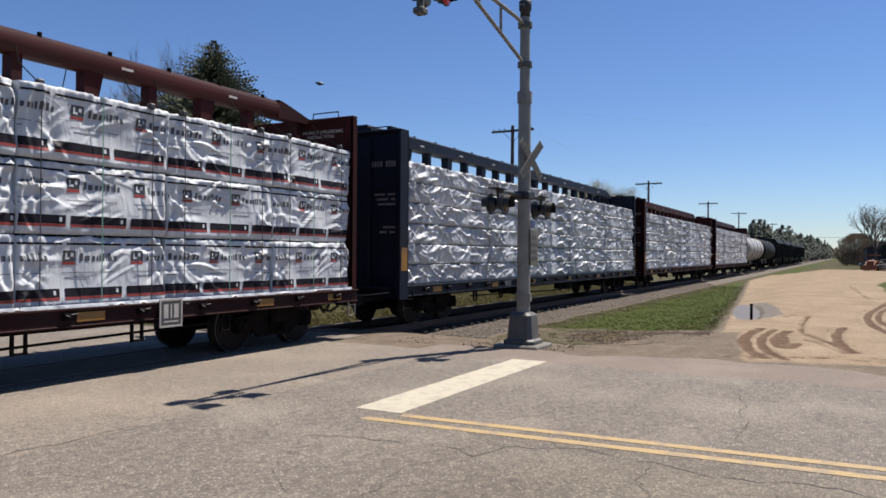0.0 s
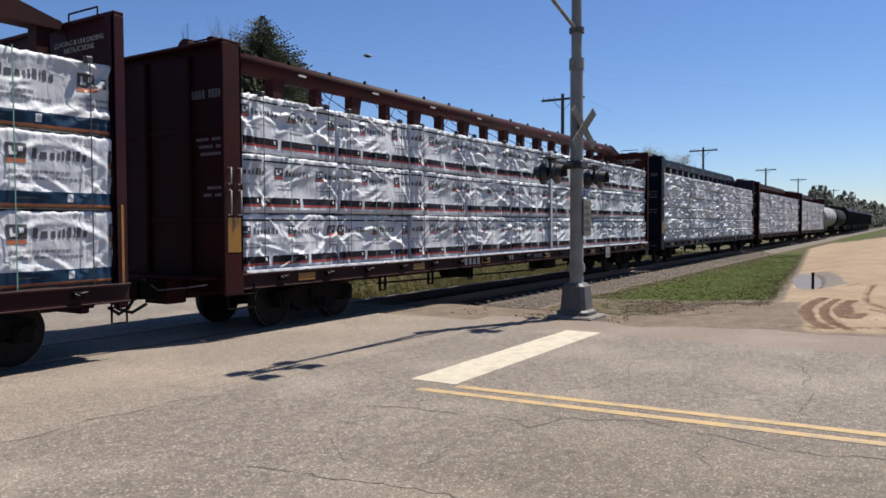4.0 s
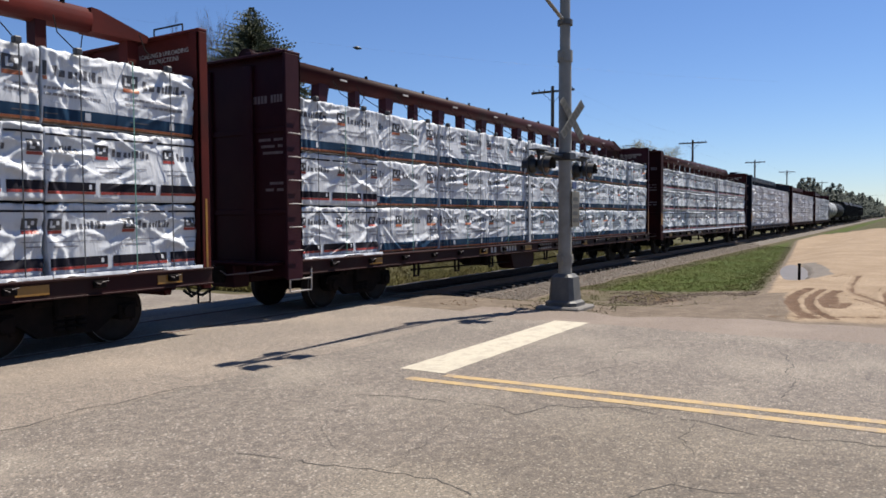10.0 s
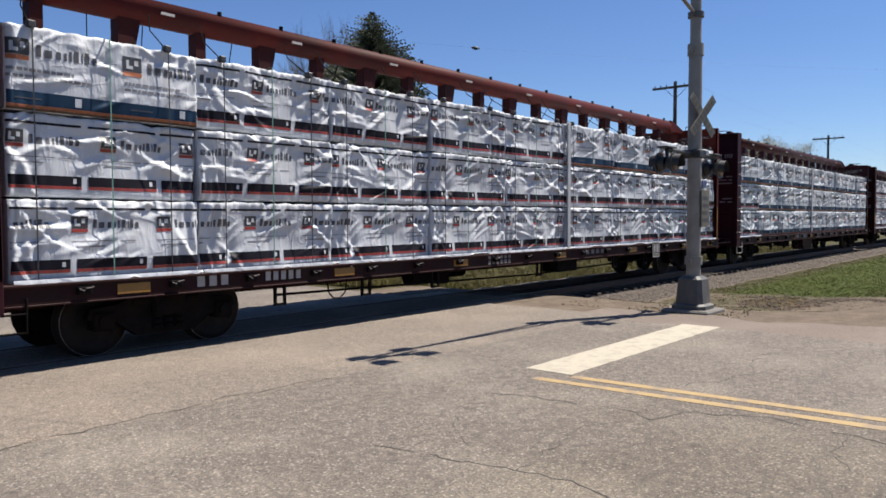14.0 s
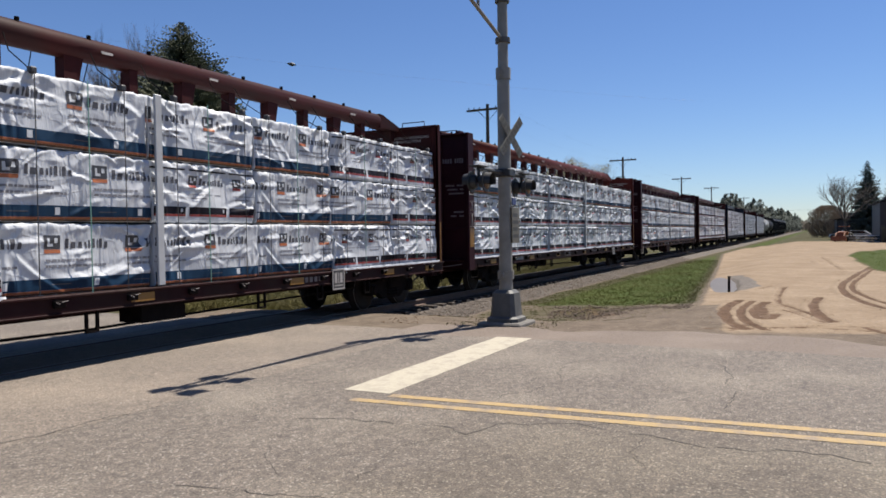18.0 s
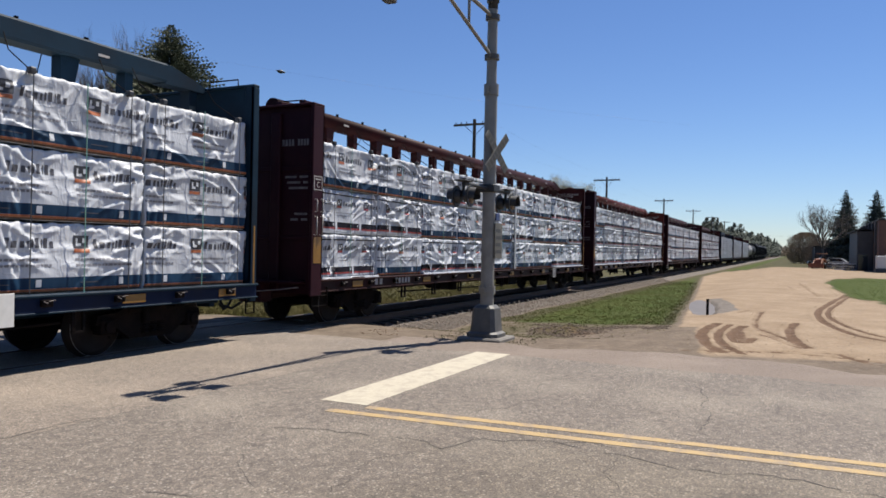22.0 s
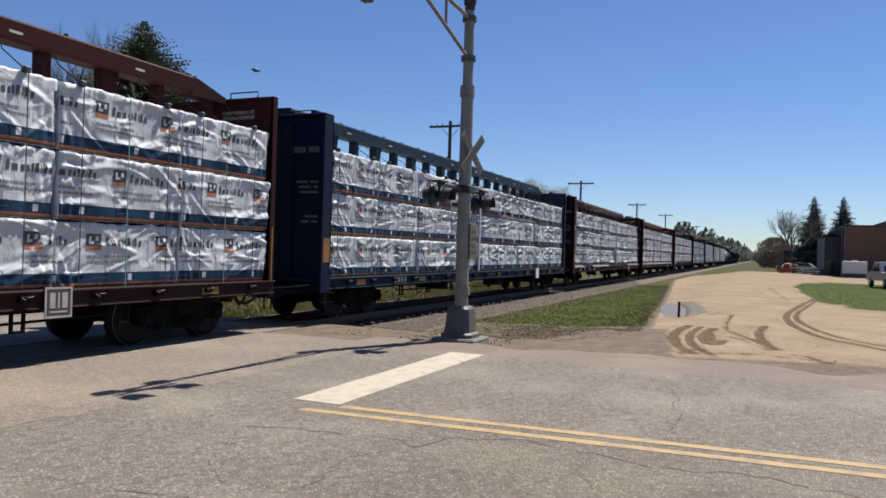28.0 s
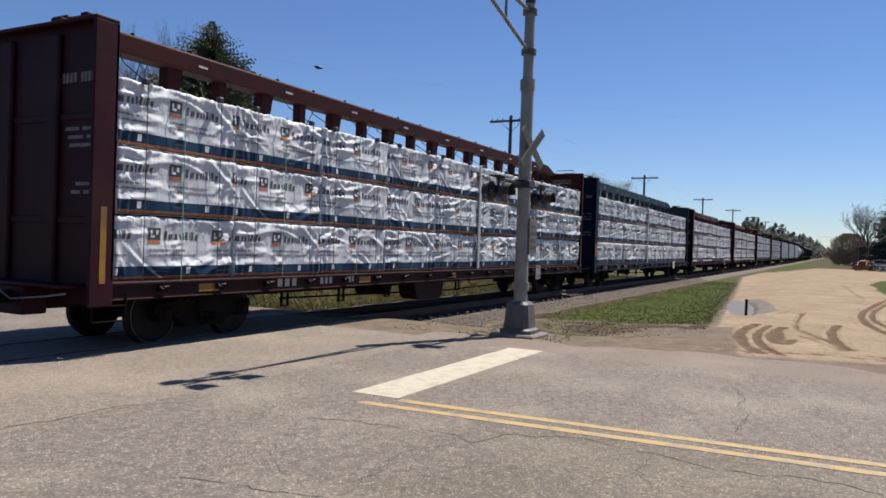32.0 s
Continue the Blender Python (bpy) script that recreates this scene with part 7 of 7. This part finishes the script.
scatter_blades("grass", lambda x, y: thin(x, y, 1), (15.0, 60, 2.4, 8.6), 18000, 0.012, 0.035, 71, BLADE, "short green spring grass beside the ballast")
scatter_blades("grass", lambda x, y: cover(x, y)[1] > 0.5, (30, 72, -14, -1.8), 5000, 0.015, 0.04, 72, LAWN, "green lawn patch beside the sandy lot")
scatter_blades("grass", lambda x, y: y > 13.9, (13.4, 60, 13.9, 19), 16000, 0.08, 0.25, 73, ROUGHG, "rough olive grass beyond the track")
scatter_blades("dry_grass", lambda x, y: 0.3 < math.hypot(x - 13.98, y - 5.62) < 1.3 and x > 13.3, (13.3, 15.4, 4.6, 7.2), 260, 0.02, 0.05, 74, mat("dry_weeds", (0.1649, 0.143, 0.07681), (0.1043, 0.0937, 0.04947), 3, 0.9), "dry weeds round the mast footing")
scatter_blades("dry_grass", lambda x, y: -0.2 < y - 5.38 + 0.59 * (min(x, 19.4) - 14.5) < 2.6 and y > edge_lot(x), (15.0, 24.0, 2.5, 8.0), 900, 0.01, 0.03, 76, mat("olive_dry_grass", (0.2198, 0.1868, 0.11), (0.1536, 0.1375, 0.07117), 3, 0.9), "dry olive grass at the edge of the verge")


def stones(name, box, count, r0, r1, seed, material, label, keep=None, zoff=0.0):
    """Loose stones: squashed, uneven lumps in one mass."""
    rnd = random.Random(seed)
    v, f = [], []
    x0, x1, y0, y1 = box
    base = [(0, 0, 1), (1, 0, 0), (0, 1, 0), (-1, 0, 0), (0, -1, 0), (0, 0, -1)]
    fs = [(0, 1, 2), (0, 2, 3), (0, 3, 4), (0, 4, 1), (5, 2, 1), (5, 3, 2), (5, 4, 3), (5, 1, 4)]
    for _ in range(count):
        x, y = x0 + (x1 - x0) * rnd.random() ** 1.5, rnd.uniform(y0, y1)
        if keep and not keep(x, y):
            continue
        r = rnd.uniform(r0, r1)
        z = (keep_z(x, y) if zoff else gz(x, y)) + r * 0.25
        n = len(v)
        a = rnd.uniform(0, 6.28)
        c, s = math.cos(a), math.sin(a)
        for bx, by, bz in base:
            k = r * rnd.uniform(0.6, 1.2)
            v.append((x + (bx * c - by * s) * k, y + (bx * s + by * c) * k, z + bz * k * 0.65))
        f += [tuple(i + n for i in t) for t in fs]
    me = bpy.data.meshes.new(name)
    me.from_pydata(v, [], f)
    me.materials.append(material)
    tagged(new(name, me), label, "stones", kind="stuff")


def keep_z(x, y):
    p = abs(y - TRACK_Y)
    return -0.24 - 0.24 * smooth(1.2, 2.4, p)


PEBBLE = mat("loose_grey_pebbles", (0.2192, 0.1827, 0.1492), (0.1157, 0.09439, 0.07914), 18, 0.95)
stones("loose_ballast", (15.3, 60, 8.3, 9.4), 14000, 0.012, 0.034, 81, PEBBLE, "loose crushed stones on the ballast slope", None, 1.0)
stones("gravel", (12.3, 19.5, -6.0, 5.6), 1100, 0.006, 0.016, 82, mat("dusty_gravel", (0.253, 0.2142, 0.1762), (0.198, 0.1593, 0.1261), 14, 0.95), "scattered gravel on the road shoulder", lambda x, y: y < 4.9 or x > 14.6)
stones("dark_rubble", (18.2, 22.0, 2.8, 7.0), 3600, 0.008, 0.05, 83, mat("dark_clods", (0.1318, 0.09866, 0.07117), (0.07681, 0.05772, 0.04397), 9, 0.95), "low heap of dark clods and rubble", lambda x, y: math.hypot((x - 19.9) / 1.3, (y - 5.6) / 1.1) < 1 + 0.4 * noise.noise((x * 2, y * 2, 3)) or abs(x - 19.3 - 2.0 * smooth(2.6, 4.8, y)) < 0.35 + 0.3 * noise.noise((x, y, 9)))
stones("leaf_litter", (13.5, 17.5, 7.5, 8.4), 120, 0.01, 0.026, 84, LEAFL, "brown dead leaves at the edge of the ballast", None)
stones("clods", (15.0, 40, -6.0, 2.4), 420, 0.008, 0.024, 85, mat("sandy_clods", (0.2312, 0.1649, 0.11), (0.1536, 0.1043, 0.06596), 9, 0.95), "sandy clods thrown up along the ruts", lambda x, y: rut(x, y)[0] < 3.5)


# ---- puddle, marker post, broken slab ----
g = Geo()
g.add([(28.4 + 4.3 * math.cos(a), 3.0 + 0.516 * math.cos(a) + 0.46 * math.sin(a), -0.165) for a in [2 * math.pi * k / 40 for k in range(40)]], [tuple(range(40))])
tagged(part("puddle", g, WATER), "shallow muddy puddle at the edge of the sandy lot", "puddle", kind="structure")
ob = thing("marker_post", "short dark metal marker post beside the puddle", "post", m=pose(24.1, 2.4, -0.05))
part("shaft", Geo().cyl((0, 0, -0.2), (0.03, 0, 0.42), 0.04, n=10), IRON, ob)
part("cap", Geo().cyl((0.03, 0, 0.42), (0.03, 0, 0.45), 0.05, n=10), IRON, ob)


# ---- motion of the train ----
def place(t):
    """How far the train has come at t: smooth through the measured run."""
    ts, ss = [r[0] for r in RUN], [r[1] for r in RUN]
    k = max(i for i in range(len(ts) - 1) if ts[i] <= t or i == 0)

    def slope(i):
        a, b = max(0, i - 1), min(len(ts) - 1, i + 1)
        return (ss[b] - ss[a]) / (ts[b] - ts[a])

    h = ts[k + 1] - ts[k]
    u = (t - ts[k]) / h
    return (2 * u**3 - 3 * u**2 + 1) * ss[k] + (u**3 - 2 * u**2 + u) * h * slope(k) + (-2 * u**3 + 3 * u**2) * ss[k + 1] + (u**3 - u**2) * h * slope(k + 1)


def motions():
    for car, offset in TRAIN:
        walk(car, [(t, pose(place(t) + offset, TRACK_Y, 0)) for t in [k * 2.0 for k in range(17)]])
    for wheel, x in SPINNING:
        walk(wheel, [(k * 0.1, pose(x, 0, 0.46, 0, math.degrees((place(k * 0.1) - place(0)) / 0.46) % 360, 0)) for k in range(321)])


motions()
